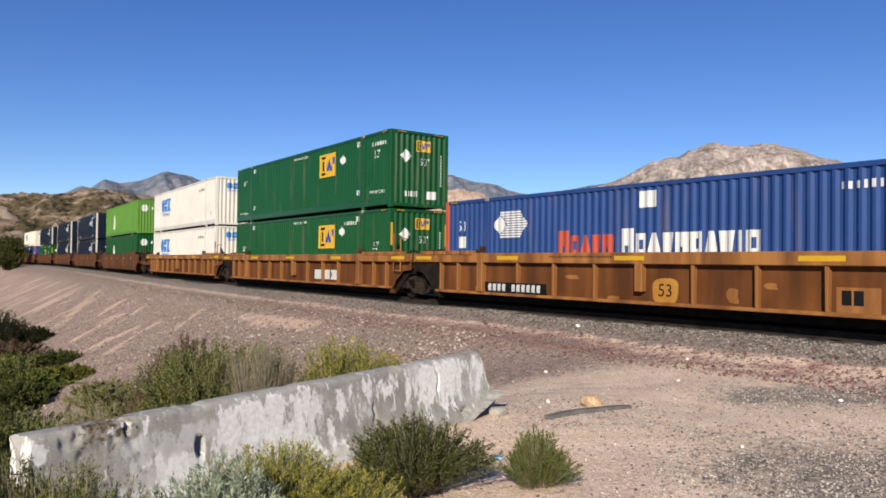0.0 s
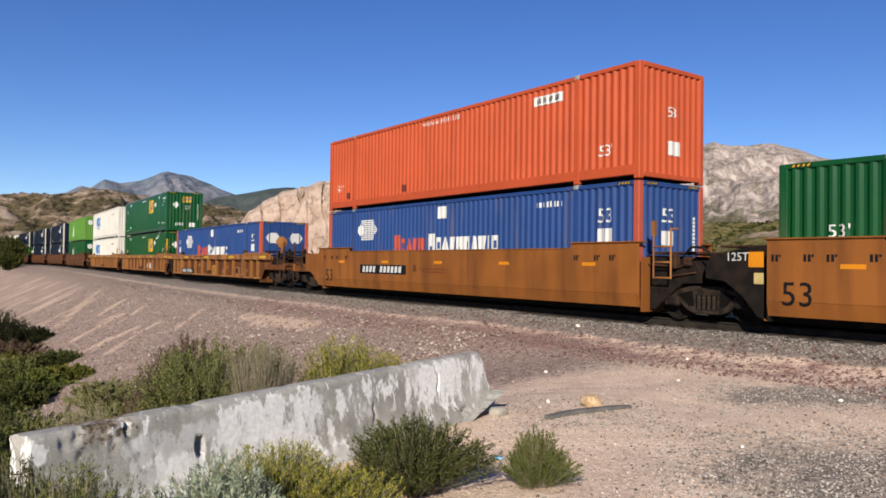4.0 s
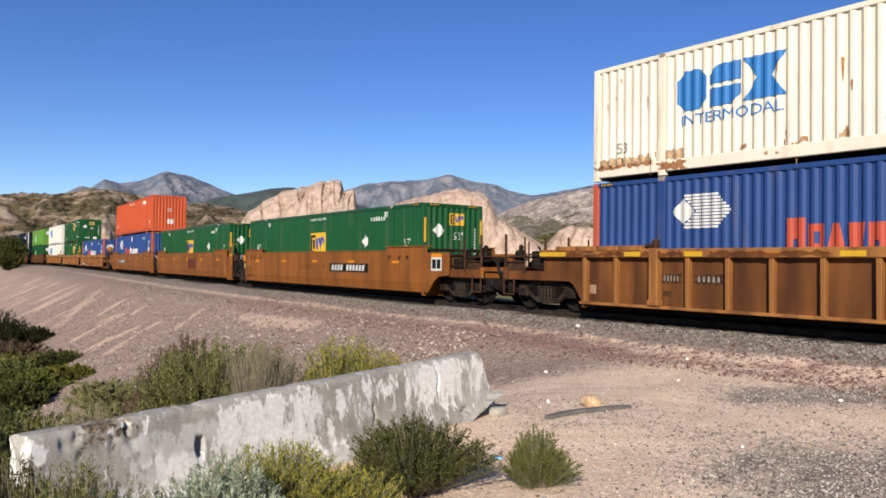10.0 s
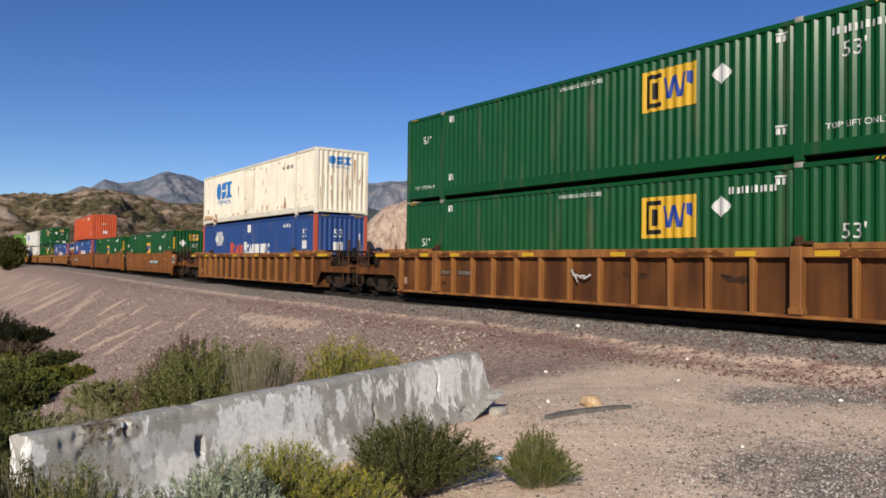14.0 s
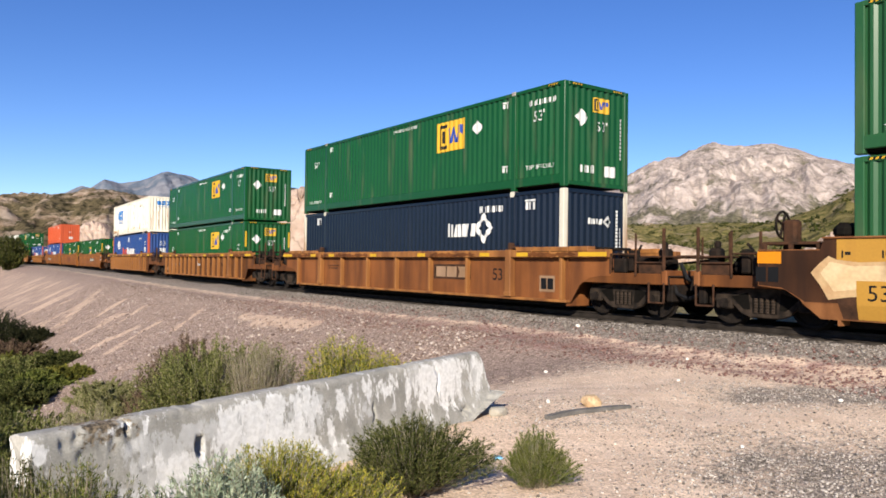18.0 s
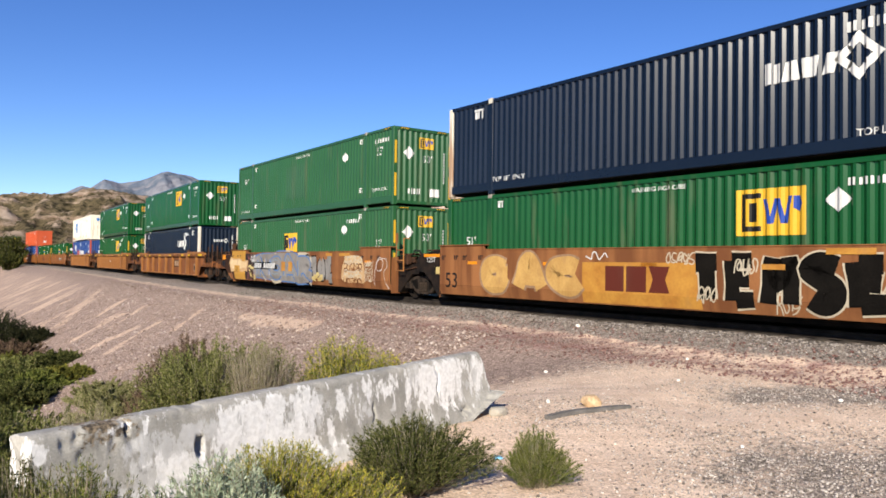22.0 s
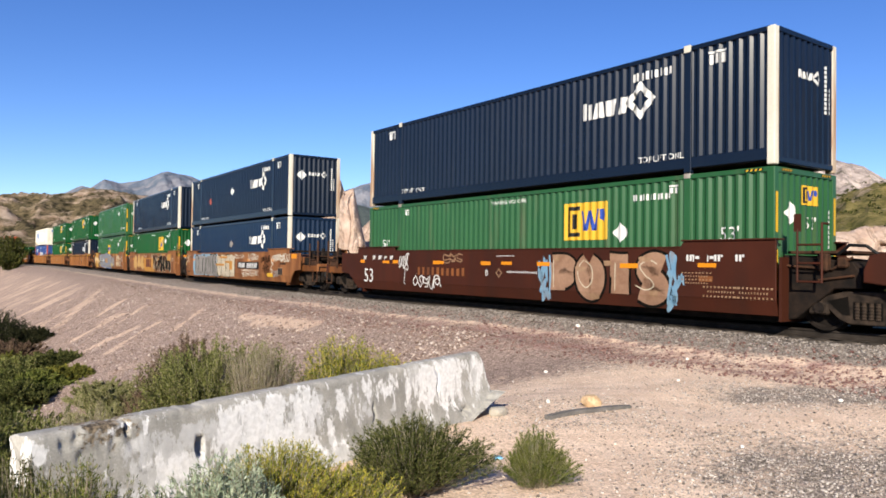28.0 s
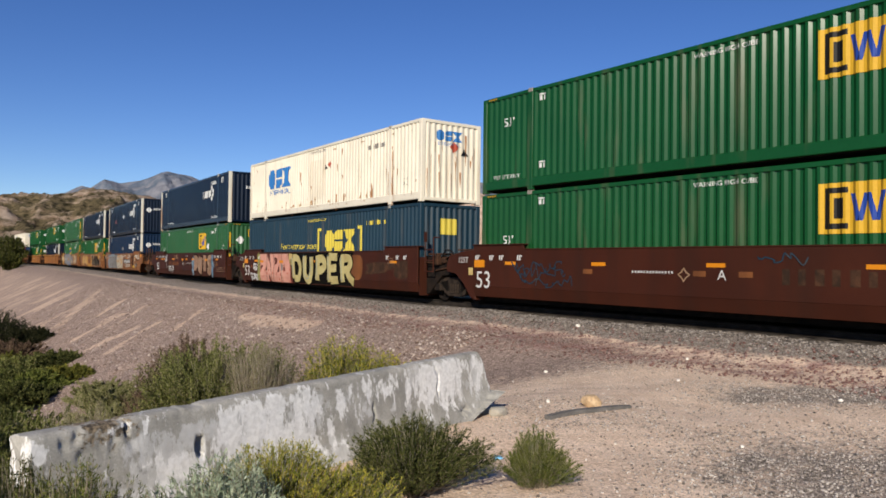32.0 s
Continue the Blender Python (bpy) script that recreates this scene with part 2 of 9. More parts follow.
def lathe(profile, sides=24):
    """Profile of (radius, y) turned round the y axis."""
    bm = bmesh.new()
    rings = [[bm.verts.new((r * math.cos(2 * math.pi * i / sides), y, r * math.sin(2 * math.pi * i / sides))) for i in range(sides)] for r, y in profile]
    for a, c in zip(rings, rings[1:]):
        for i in range(sides):
            bm.faces.new((a[i], a[(i + 1) % sides], c[(i + 1) % sides], c[i]))
    bm.faces.new(rings[0][::-1])
    bm.faces.new(rings[-1])
    bmesh.ops.recalc_face_normals(bm, faces=bm.faces)
    return bm


# ---- the railway line ----
# The line passes from behind the camera's right, curves gently and runs off to the far left.
HEAD = radians(37.678)
U0, N0 = Vector((-math.sin(HEAD), math.cos(HEAD))), Vector((math.cos(HEAD), math.sin(HEAD)))
NEAR, BEND, BEND_END, FAR_BEND, FAR_CURVE = 14.539 + 1.2955, -0.001443, 55.46, 110.0, 0.0009


def line_at(s):
    """Centre of the track and its heading at s metres along it."""
    a = BEND * min(s, BEND_END)
    x, y = math.sin(a) / BEND, -(1 - math.cos(a)) / BEND
    if s > BEND_END:
        e = min(s, FAR_BEND) - BEND_END
        x, y = x + e * math.cos(a), y - e * math.sin(a)
    if s > FAR_BEND:
        b = a + FAR_CURVE * (s - FAR_BEND)
        x, y = x + (math.sin(b) - math.sin(a)) / FAR_CURVE, y + (math.cos(b) - math.cos(a)) / FAR_CURVE
        a = b
    p = U0 * x + N0 * (NEAR + y)
    z = 0.0025 * max(s - 30, 0) if s < 130 else 0.25
    return p.x, p.y, z, 90 + math.degrees(HEAD + a)


def on_line(s, z=0.0):
    x, y, h, r = line_at(s)
    return pose(x, y, h + z, 0, 0, r)


def track_coords(x, y):
    """s along the line and w, metres from its centre towards the camera's side, for arrays of places."""
    s = x * U0.x + y * U0.y
    for _ in range(3):
        a = BEND * np.clip(s, -400, BEND_END)
        lx, ly = np.sin(a) / BEND, -(1 - np.cos(a)) / BEND
        e = np.clip(s, BEND_END, FAR_BEND) - BEND_END
        lx, ly = lx + e * np.cos(a), ly - e * np.sin(a)
        b = a + FAR_CURVE * np.clip(s - FAR_BEND, 0, 900)
        lx, ly = lx + (np.sin(b) - np.sin(a)) / FAR_CURVE, ly + (np.cos(b) - np.cos(a)) / FAR_CURVE
        cx, cy = U0.x * lx + N0.x * (NEAR + ly), U0.y * lx + N0.y * (NEAR + ly)
        dx, dy = -np.sin(HEAD + b), np.cos(HEAD + b)
        s = s + (x - cx) * dx + (y - cy) * dy
    w = (x - cx) * -np.cos(HEAD + b) + (y - cy) * -np.sin(HEAD + b)
    return s, w


def smooth(v, a, b):
    t = np.clip((v - a) / (b - a), 0, 1)
    return t * t * (3 - 2 * t)


def waves(x, y, size, seed):
    """Cheap rolling unevenness from a few crossing sine waves."""
    r = np.random.RandomState(seed)
    out = 0 * x
    for i in range(7):
        a, k, p = r.uniform(0, 6.28), (1 + i * 0.55) / size * 6.28, r.uniform(0, 6.28)
        out = out + np.sin((x * math.cos(a) + y * math.sin(a)) * k + p) / (1 + i * 0.6)
    return out / 2.2


def ground_height(x, y):
    x, y = np.asarray(x, float), np.asarray(y, float)
    s, w = track_coords(x, y)
    flat = -0.49 + 0.02 * waves(x, y, 3.0, 3) + 0.03 * waves(x, y, 9.0, 4)
    foot = 0.30 * (1 - smooth(w, 2.2, 4.0)) * (w > -8)
    steep = 0.30 * smooth(s, 6.0, 13.0) + 0.16 * smooth(s, 14, 40)
    reach = np.clip(w - 4.6, 0, 8.5 + 3 * smooth(s, 15, 50))
    drop = steep * reach * (1 + 0.05 * waves(x, y, 2.5, 8))
    z = flat + foot - drop + 0.0025 * np.clip(s - 30, 0, 100)
    behind = smooth(-w, 6, 60)
    z = z + behind * (0.8 + 0.8 * waves(x, y, 40, 5)) + smooth(-w, 40, 400) * 2.0
    far = smooth(np.hypot(x, y), 400, 3000)
    return z * (1 - far) + far * 0.0


# ---- ground ----
def stony(name, zones, pebble=22.0, bump=0.6):
    """Loose ground: dirt with pebbles; zones are (attribute, colour a, colour b) that replace the dirt where the attribute says so."""
    m = bpy.data.materials.new(name)
    m.use_nodes = True
    n, l = m.node_tree.nodes, m.node_tree.links
    b = n["Principled BSDF"]
    tc = n.new("ShaderNodeTexCoord")

    def noise_of(scale, detail=5.0):
        k = n.new("ShaderNodeTexNoise")
        k.inputs["Scale"].default_value, k.inputs["Detail"].default_value = scale, detail
        l.new(tc.outputs["Object"], k.inputs["Vector"])
        return k.outputs["Fac"]

    def ramp(fac, a, c, p0=0.35, p1=0.65):
        k = n.new("ShaderNodeValToRGB")
        k.color_ramp.elements[0].position, k.color_ramp.elements[1].position = p0, p1
        k.color_ramp.elements[0].color, k.color_ramp.elements[1].color = rgb(a), rgb(c)
        l.new(fac, k.inputs[0])
        return k.outputs[0]

    def blend(fac, a, c):
        k = n.new("ShaderNodeMix")
        k.data_type = "RGBA"
        l.new(fac, k.inputs["Factor"])
        l.new(a, k.inputs["A"])
        l.new(c, k.inputs["B"])
        return k.outputs["Result"]

    def calc(op, a, c):
        k = n.new("ShaderNodeMath")
        k.operation = op
        k.use_clamp = op != "MULTIPLY"
        for i, v in enumerate((a, c)):
            if isinstance(v, (int, float)):
                k.inputs[i].default_value = v
            else:
                l.new(v, k.inputs[i])
        return k.outputs[0]

    big, mid, small = noise_of(0.35), noise_of(2.2), noise_of(9.0)
    v = n.new("ShaderNodeTexVoronoi")
    v.inputs["Scale"].default_value = pebble
    l.new(tc.outputs["Object"], v.inputs["Vector"])
    v2 = n.new("ShaderNodeTexVoronoi")
    v2.inputs["Scale"].default_value = pebble * 2.7
    l.new(tc.outputs["Object"], v2.inputs["Vector"])
    bw = n.new("ShaderNodeSeparateColor")
    l.new(v.outputs["Color"], bw.inputs[0])
    bw2 = n.new("ShaderNodeSeparateColor")
    l.new(v2.outputs["Color"], bw2.inputs[0])
    col = ramp(mid, *zones[0])
    for name_, a, c, peb in zones[1]:
        at = n.new("ShaderNodeAttribute")
        at.attribute_name = name_
        edge = calc("ADD", at.outputs["Fac"], calc("MULTIPLY", calc("SUBTRACT", small, 0.5), 1.3))
        edge = calc("SUBTRACT", edge, calc("MULTIPLY", calc("SUBTRACT", 0.5, mid), 1.0))
        k = n.new("ShaderNodeMapRange")
        k.inputs[1].default_value, k.inputs[2].default_value = 0.35, 0.65
        l.new(edge, k.inputs[0])
        stone = blend(bw.outputs[1], ramp(bw.outputs[0], a, c, 0.2, 0.95), ramp(bw2.outputs[0], a, c, 0.1, 0.9)) if peb else ramp(small, a, c)
        col = blend(k.outputs[0], col, stone)
    shade = n.new("ShaderNodeMapRange")
    shade.inputs[3].default_value, shade.inputs[4].default_value = 0.72, 1.25
    l.new(bw2.outputs[1], shade.inputs[0])
    vm = n.new("ShaderNodeVectorMath")
    vm.operation = "SCALE"
    l.new(col, vm.inputs[0])
    l.new(shade.outputs[0], vm.inputs["Scale"])
    l.new(vm.outputs[0], b.inputs["Base Color"])
    b.inputs["Roughness"].default_value = 0.95
    b.inputs["Specular IOR Level"].default_value = 0.15
    h = calc("ADD", calc("MULTIPLY", v.outputs["Distance"], -0.7), calc("MULTIPLY", small, 0.8))
    bp = n.new("ShaderNodeBump")
    bp.inputs["Strength"].default_value, bp.inputs["Distance"].default_value = bump, 0.03
    l.new(h, bp.inputs["Height"])
    l.new(bp.outputs[0], b.inputs["Normal"])
    return m


DIRT = ((0.565, 0.42, 0.315), (0.675, 0.52, 0.40))
GROUND = stony("dirt_and_gravel", (DIRT, (
    ("fill", (0.11, 0.078, 0.064), (0.40, 0.30, 0.25), True),
    ("rill", (0.38, 0.27, 0.20), (0.48, 0.36, 0.28), False),
    ("redstone", (0.15, 0.078, 0.066), (0.37, 0.235, 0.205), True),
    ("greystone", (0.10, 0.084, 0.072), (0.32, 0.265, 0.225), True),
    ("scrub", (0.085, 0.085, 0.030), (0.22, 0.17, 0.09), False))))
# Last zone is near black: the train's shade put into the bed's colour.
BALLAST = stony("crushed_rock_ballast", (((0.13, 0.12, 0.11), (0.24, 0.22, 0.20)), (
    ("greystone", (0.075, 0.067, 0.060), (0.27, 0.24, 0.215), True), ("carshade", (0.003, 0.0028, 0.0025), (0.011, 0.010, 0.009), True))), pebble=16, bump=1.0)


def sheet(name, xs, ys, z, material, attrs=None, smooth_shade=True):
    """A grid mesh over 2-D arrays of places."""
    r, c = xs.shape
    verts = np.stack([xs, ys, z], -1).reshape(-1, 3)
    i = np.arange(r * c).reshape(r, c)
    quads = np.stack([i[:-1, :-1], i[:-1, 1:], i[1:, 1:], i[1:, :-1]], -1).reshape(-1, 4)
    me = bpy.data.meshes.new(name)
    me.vertices.add(len(verts))
    me.vertices.foreach_set("co", verts.ravel())
    me.loops.add(quads.size)
    me.loops.foreach_set("vertex_index", quads.ravel().astype(np.int32))
    me.polygons.add(len(quads))
    me.polygons.foreach_set("loop_start", np.arange(0, quads.size, 4, dtype=np.int32))
    me.polygons.foreach_set("use_smooth", np.full(len(quads), smooth_shade))
    for key, val in (attrs or {}).items():
        me.attributes.new(key, "FLOAT", "POINT").data.foreach_set("value", np.ascontiguousarray(val, dtype=np.float32).ravel())
    me.materials.append(material)
    me.update()
    return me


def gravel_cover(x, y):
    """How thickly grey gravel lies on the pull-out: between the wheel ruts and all over the nearer side."""
    patch = 0.25 * waves(x * 0.7, y * 1.5, 2.6, 31) + 0.15 * waves(x, y, 0.9, 33)
    between = smooth(x, 2.6, 4.4) * smooth(y, 8.4, 9.6) * (1 - smooth(y, 10.3, 11.5))
    near = smooth(x - 0.16 * y, 0.1, 2.0) * (1 - smooth(y, 7.0, 8.4))
    far = 0.55 * smooth(y, 11.8, 13.2) * smooth(x, 1.0, 3.5)
    mid = 0.45 * smooth(x, 0.3, 1.0) * smooth(y, 7.2, 8.0) * (1 - smooth(y, 9.3, 10.0)) * (1 - smooth(x, 2.2, 3.2))
    return np.clip(np.maximum(np.maximum(between, near), np.maximum(far, mid)) * (0.85 + patch), 0, 1)


def build_ground():
    u = np.linspace(-1, 1, 760)
    b = math.asinh(4600 / 3.0)
    ax = 3.0 * np.sinh(b * u)
    xs, ys = np.meshgrid(ax, ax + 8.0)
    z = ground_height(xs, ys)
    s, w = track_coords(xs, ys)
    slope = smooth(s, 6.5, 12) * smooth(w, 2.5, 5)
    grain = waves(s * 1.0, w * 0.06, 3.2, 21) + 0.6 * waves(s, w * 0.08, 1.4, 22)
    rill = slope * smooth(w, 4.8, 7.0) * smooth(grain + 0.35 * waves(xs, ys, 4.0, 23), 0.15, 0.9) * smooth(waves(xs, ys, 3.4, 24) + 0.6 * waves(xs, ys, 1.3, 25), -0.5, 0.5) * smooth(s, 14, 26) * 0.55 + 0.40 * smooth(s, 34, 75) * smooth(w, 4.2, 6.0) + 0.75 * np.exp(-((ys - 14.3) / 0.5) ** 2) * smooth(xs, -5.0, -3.8) * (1 - smooth(xs, -2.6, -1.2)) + slope * smooth(w, 12.0, 15) * 0.6
    # washed-out sandy runnels down the fill
    for x0, y0, x1, y1, wide in ((-13.0, 28.9, -12.2, 32.1, 0.30), (-17.5, 35.5, -16.3, 37.2, 0.36), (-14.7, 31.2, -13.4, 32.3, 0.28), (-10.5, 28.9, -10.3, 31.5, 0.24), (-21.5, 41.3, -24.0, 51.5, 0.5), (-28.9, 51.7, -29.0, 57.6, 0.55),
                                 (-7.4, 27.3, -3.9, 22.9, 0.35), (-6.5, 25.4, -4.3, 22.9, 0.3), (-23.8, 43.0, -23.8, 46.7, 0.4), (-19.0, 39.0, -18.2, 42.0, 0.35), (-15.6, 35.0, -15.2, 37.5, 0.3)):
        dx, dy = x1 - x0, y1 - y0
        k = np.clip(((xs - x0) * dx + (ys - y0) * dy) / (dx * dx + dy * dy), 0, 1)
        off = np.hypot(xs - x0 - k * dx, ys - y0 - k * dy)
        rill = np.maximum(rill, 0.95 * np.exp(-(off / wide) ** 2) * (0.8 + 0.3 * waves(xs, ys, 1.1, 26)))
    attrs = {
        # Far side of the track takes the dark fill tone, standing for train shade.
        "fill": slope * (1 - smooth(w, 14, 18)) * 0.9 + 0.30 * (1 - smooth(w, 4, 8)) * (w > 0) + smooth(-w, 0, 2) * (1 - smooth(-w, 7, 11)),
        "rill": rill,
        "redstone": smooth(w, 2.6, 3.2) * (1 - smooth(w, 4.4, 5.6)) * (0.46 - 0.22 * smooth(s, 9, 22) + 0.22 * waves(xs, ys, 1.7, 41)),
        "greystone": np.maximum((1 - smooth(np.abs(w), 2.7, 3.6)), 0.68 * gravel_cover(xs, ys) * (w > 3)),
        # Dark scrub tone starts close behind the track to deepen the train's shade.
        "scrub": smooth(-w, 1.6, 3.2) * 0.8 + smooth(w, 17, 24) * smooth(s, 6, 16) * 0.8,
    }
    tagged(new("ground", sheet("ground", xs, ys, z, GROUND, attrs)), "sandy dirt and gravel ground sloping down from the track", "ground", kind="structure")


def build_track():
    # crushed rock bed: top at tie level, shoulders running out on both sides
    ss = np.concatenate([np.arange(-40, 45, 0.25), np.arange(45, 330, 1.5)])
    ww = np.array([-4.2, -3.2, -2.0, -1.75, -1.5, -1.0, -0.5, 0, 0.5, 1.0, 1.5, 1.7, 1.9, 2.1, 2.35, 2.6, 2.85, 3.1, 3.6])
    hh = np.interp(np.abs(ww), [0, 1.55, 1.75, 3.1, 4.2], [-0.20, -0.20, -0.23, -0.50, -0.95])
    cx = np.array([line_at(v) for v in ss])
    dirs = np.radians(cx[:, 3])
    xs = cx[:, 0:1] - np.sin(dirs)[:, None] * ww
    ys = cx[:, 1:2] + np.cos(dirs)[:, None] * ww
    zs = cx[:, 2:3] + hh + 0.025 * waves(xs, ys, 0.9, 12)
    # Painted near black from the near rail inwards, as the cars shade the bed.
    me = sheet("ballast", xs, ys, zs, BALLAST, {"greystone": np.ones_like(xs) * 0.8, "carshade": np.broadcast_to(1 - smooth(ww, 0.75, 1.05), xs.shape)})
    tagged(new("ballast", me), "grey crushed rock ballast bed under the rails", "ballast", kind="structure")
    prof = [(-0.07, -0.17), (0.07, -0.17), (0.07, -0.155), (0.012, -0.13), (0.010, -0.045), (0.036, -0.035), (0.036, -0.006), (0.028, 0), (-0.028, 0), (-0.036, -0.006),
            (-0.036, -0.035), (-0.010, -0.045), (-0.012, -0.13), (-0.07, -0.155)]
    sv = np.concatenate([np.arange(-40, 60, 2.0), np.arange(60, 330, 5.0)])
    for side in (1, -1):
        bm = bmesh.new()
        rings = []
        for v in sv:
            m = on_line(float(v))
            rings.append([bm.verts.new(m @ Vector((0, side * 0.7535 + p, q))) for p, q in prof])
        for a, c in zip(rings, rings[1:]):
            for i in range(len(prof)):
                bm.faces.new((a[i], a[(i + 1) % len(prof)], c[(i + 1) % len(prof)], c[i]))
        bmesh.ops.recalc_face_normals(bm, faces=bm.faces)
        tagged(new("rail", mesh_of("rail", bm, RAILM)), "worn steel rail with rusty web on spiked ties", "rail", "rails of the track", "structure")
    tie = mesh_of("tie", box(-0.115, 0.115, -1.3, 1.3, -0.36, -0.172, 0.012), surface("weathered_tie_wood", (0.045, 0.035, 0.027), (0.022, 0.017, 0.013), scale=6, rough=0.9, fine=50))
    ties = tagged(new("ties"), "dark weathered wooden railway ties bedded in ballast", "railway ties", kind="structure")
    for i in range(150):
        o = new("tie", tie)
        o.parent, o.matrix_basis = ties, on_line(-12 + i * 0.5)


# ---- hills and mountains ----
def ridge_mesh(name, dist, front, back, crest, material, rough=0.06, seed=1, base=-3.0, cols=260, rows=70):
    """A range whose crest runs at dist metres round the camera; crest gives azimuth and height by which it rises and falls."""
    az = np.radians(np.linspace(crest[0][0], crest[-1][0], cols))
    top = np.interp(np.degrees(az), [c[0] for c in crest], [c[1] for c in crest])
    t = np.linspace(-1, 1, rows)
    A, T = np.meshgrid(az, t)
    H = np.broadcast_to(top, A.shape)
    D = dist + np.where(T < 0, T * front, T * back)
    x, y = D * np.sin(A), D * np.cos(A)
    span = dist * (az[-1] - az[0])
    arc = A * dist
    g = np.zeros_like(A)
    k = 1.0
    for i in range(7):
        size = span / (3.0 * 1.9 ** i)
        g += (1 - 2 * np.abs(waves(arc + 0.5 * D * (i % 2), D * 0.6, size, seed * 10 + i))) * k
        k *= 0.6
    side = np.abs(T)
    shape = 1 - side ** 1.25
    z = base + (H - base) * shape
    z = z + (H - base) * (rough * g * side * (1 - side) * 4 + 0.004 * g * (1 - side) ** 8)
    return sheet(name, x, y, z, material)


def rocky(name, stone_a, stone_b, brush_a, brush_b, scale, cover=0.5, fine=8.0, crack=None, dip=None, foot=None, relief=0.5):
    """Hillside: bare rock with patches of brush, in world scale. dip: turn and stretch of the beds; foot: heights below which brush thickens, and by how much."""
    m = bpy.data.materials.new(name)
    m.use_nodes = True
    n, l = m.node_tree.nodes, m.node_tree.links
    b = n["Principled BSDF"]
    tc = n.new("ShaderNodeTexCoord")

    def tex(sc, detail=8.0, rough=0.6):
        k = n.new("ShaderNodeTexNoise")
        k.inputs["Scale"].default_value, k.inputs["Detail"].default_value, k.inputs["Roughness"].default_value = sc, detail, rough
        l.new(tc.outputs["Object"], k.inputs["Vector"])
        return k.outputs["Fac"]

    def ramp(fac, a, c, p0=0.38, p1=0.62):
        k = n.new("ShaderNodeValToRGB")
        k.color_ramp.elements[0].position, k.color_ramp.elements[1].position = p0, p1
        k.color_ramp.elements[0].color, k.color_ramp.elements[1].color = rgb(a), rgb(c)
        l.new(fac, k.inputs[0])
        return k.outputs[0]
    stone = ramp(tex(scale * 2.3), stone_a, stone_b)
    brush = ramp(tex(scale * fine), brush_a, brush_b)
    edge = n.new("ShaderNodeMapRange")
    edge.inputs[1].default_value, edge.inputs[2].default_value = 1 - cover - 0.05, 1 - cover + 0.05
    grow = n.new("ShaderNodeTexNoise")
    grow.inputs["Scale"].default_value, grow.inputs["Detail"].default_value, grow.inputs["Roughness"].default_value = scale, 12, 0.72
    if dip:
        bed = n.new("ShaderNodeMapping")
        bed.inputs["Rotation"].default_value, bed.inputs["Scale"].default_value = dip
        l.new(tc.outputs["Object"], bed.inputs[0])
        l.new(bed.outputs[0], grow.inputs["Vector"])
    else:
        l.new(tc.outputs["Object"], grow.inputs["Vector"])
    spread = grow.outputs["Fac"]
    if foot:
        up = n.new("ShaderNodeSeparateXYZ")
        l.new(tc.outputs["Object"], up.inputs[0])
        low = n.new("ShaderNodeMapRange")
        low.inputs[1].default_value, low.inputs[2].default_value, low.inputs[3].default_value, low.inputs[4].default_value = foot[0], foot[1], foot[2], 0.0
        l.new(up.outputs[2], low.inputs[0])
        more = n.new("ShaderNodeMath")
        l.new(spread, more.inputs[0])
        l.new(low.outputs[0], more.inputs[1])
        spread = more.outputs[0]
    l.new(spread, edge.inputs[0])
    mx = n.new("ShaderNodeMix")
    mx.data_type = "RGBA"
    l.new(edge.outputs[0], mx.inputs["Factor"])
    l.new(stone, mx.inputs["A"])
    l.new(brush, mx.inputs["B"])
    col = mx.outputs["Result"]
    if crack:
        # thin darker lines over the rock, where a stretched noise crosses its middle
        mp = n.new("ShaderNodeMapping")
        mp.inputs["Rotation"].default_value = (0.5, 0.7, 0.3)
        mp.inputs["Scale"].default_value = (1.0, 1.0, 0.45)
        l.new(tc.outputs["Object"], mp.inputs[0])
        k = n.new("ShaderNodeTexNoise")
        k.inputs["Scale"].default_value, k.inputs["Detail"].default_value, k.inputs["Roughness"].default_value, k.inputs["Distortion"].default_value = scale * 1.1, 6, 0.62, 0.8
        l.new(mp.outputs[0], k.inputs["Vector"])
        d = n.new("ShaderNodeMath")
        d.operation = "SUBTRACT"
        d.inputs[1].default_value = 0.5
        l.new(k.outputs["Fac"], d.inputs[0])
        a = n.new("ShaderNodeMath")
        a.operation = "ABSOLUTE"
        l.new(d.outputs[0], a.inputs[0])
        r = n.new("ShaderNodeMapRange")
        r.inputs[1].default_value, r.inputs[2].default_value, r.inputs[3].default_value, r.inputs[4].default_value = 0.0, 0.03, 0.6, 0.0
        l.new(a.outputs[0], r.inputs[0])
        mc = n.new("ShaderNodeMix")
        mc.data_type = "RGBA"
        l.new(r.outputs[0], mc.inputs["Factor"])
        l.new(col, mc.inputs["A"])
        mc.inputs["B"].default_value = rgb(crack)
        col = mc.outputs["Result"]
    l.new(col, b.inputs["Base Color"])
    b.inputs["Roughness"].default_value = 1.0
    b.inputs["Specular IOR Level"].default_value = 0.05
    bp = n.new("ShaderNodeBump")
    bp.inputs["Strength"].default_value, bp.inputs["Distance"].default_value = relief, 0.25 / scale
    l.new(tex(scale * 3, 12, 0.72), bp.inputs["Height"])
    l.new(bp.outputs[0], b.inputs["Normal"])
    return m


# Far ranges: blue distance haze is mixed into the rock and brush colours.
HAZEROCK = rocky("haze_tinted_rock", (0.155, 0.165, 0.20), (0.25, 0.25, 0.275), (0.090, 0.113, 0.155), (0.125, 0.15, 0.19), 0.008, 0.5, relief=0.6)
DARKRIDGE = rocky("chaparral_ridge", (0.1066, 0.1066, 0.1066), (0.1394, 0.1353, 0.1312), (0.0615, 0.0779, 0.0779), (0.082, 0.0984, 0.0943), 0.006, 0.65)
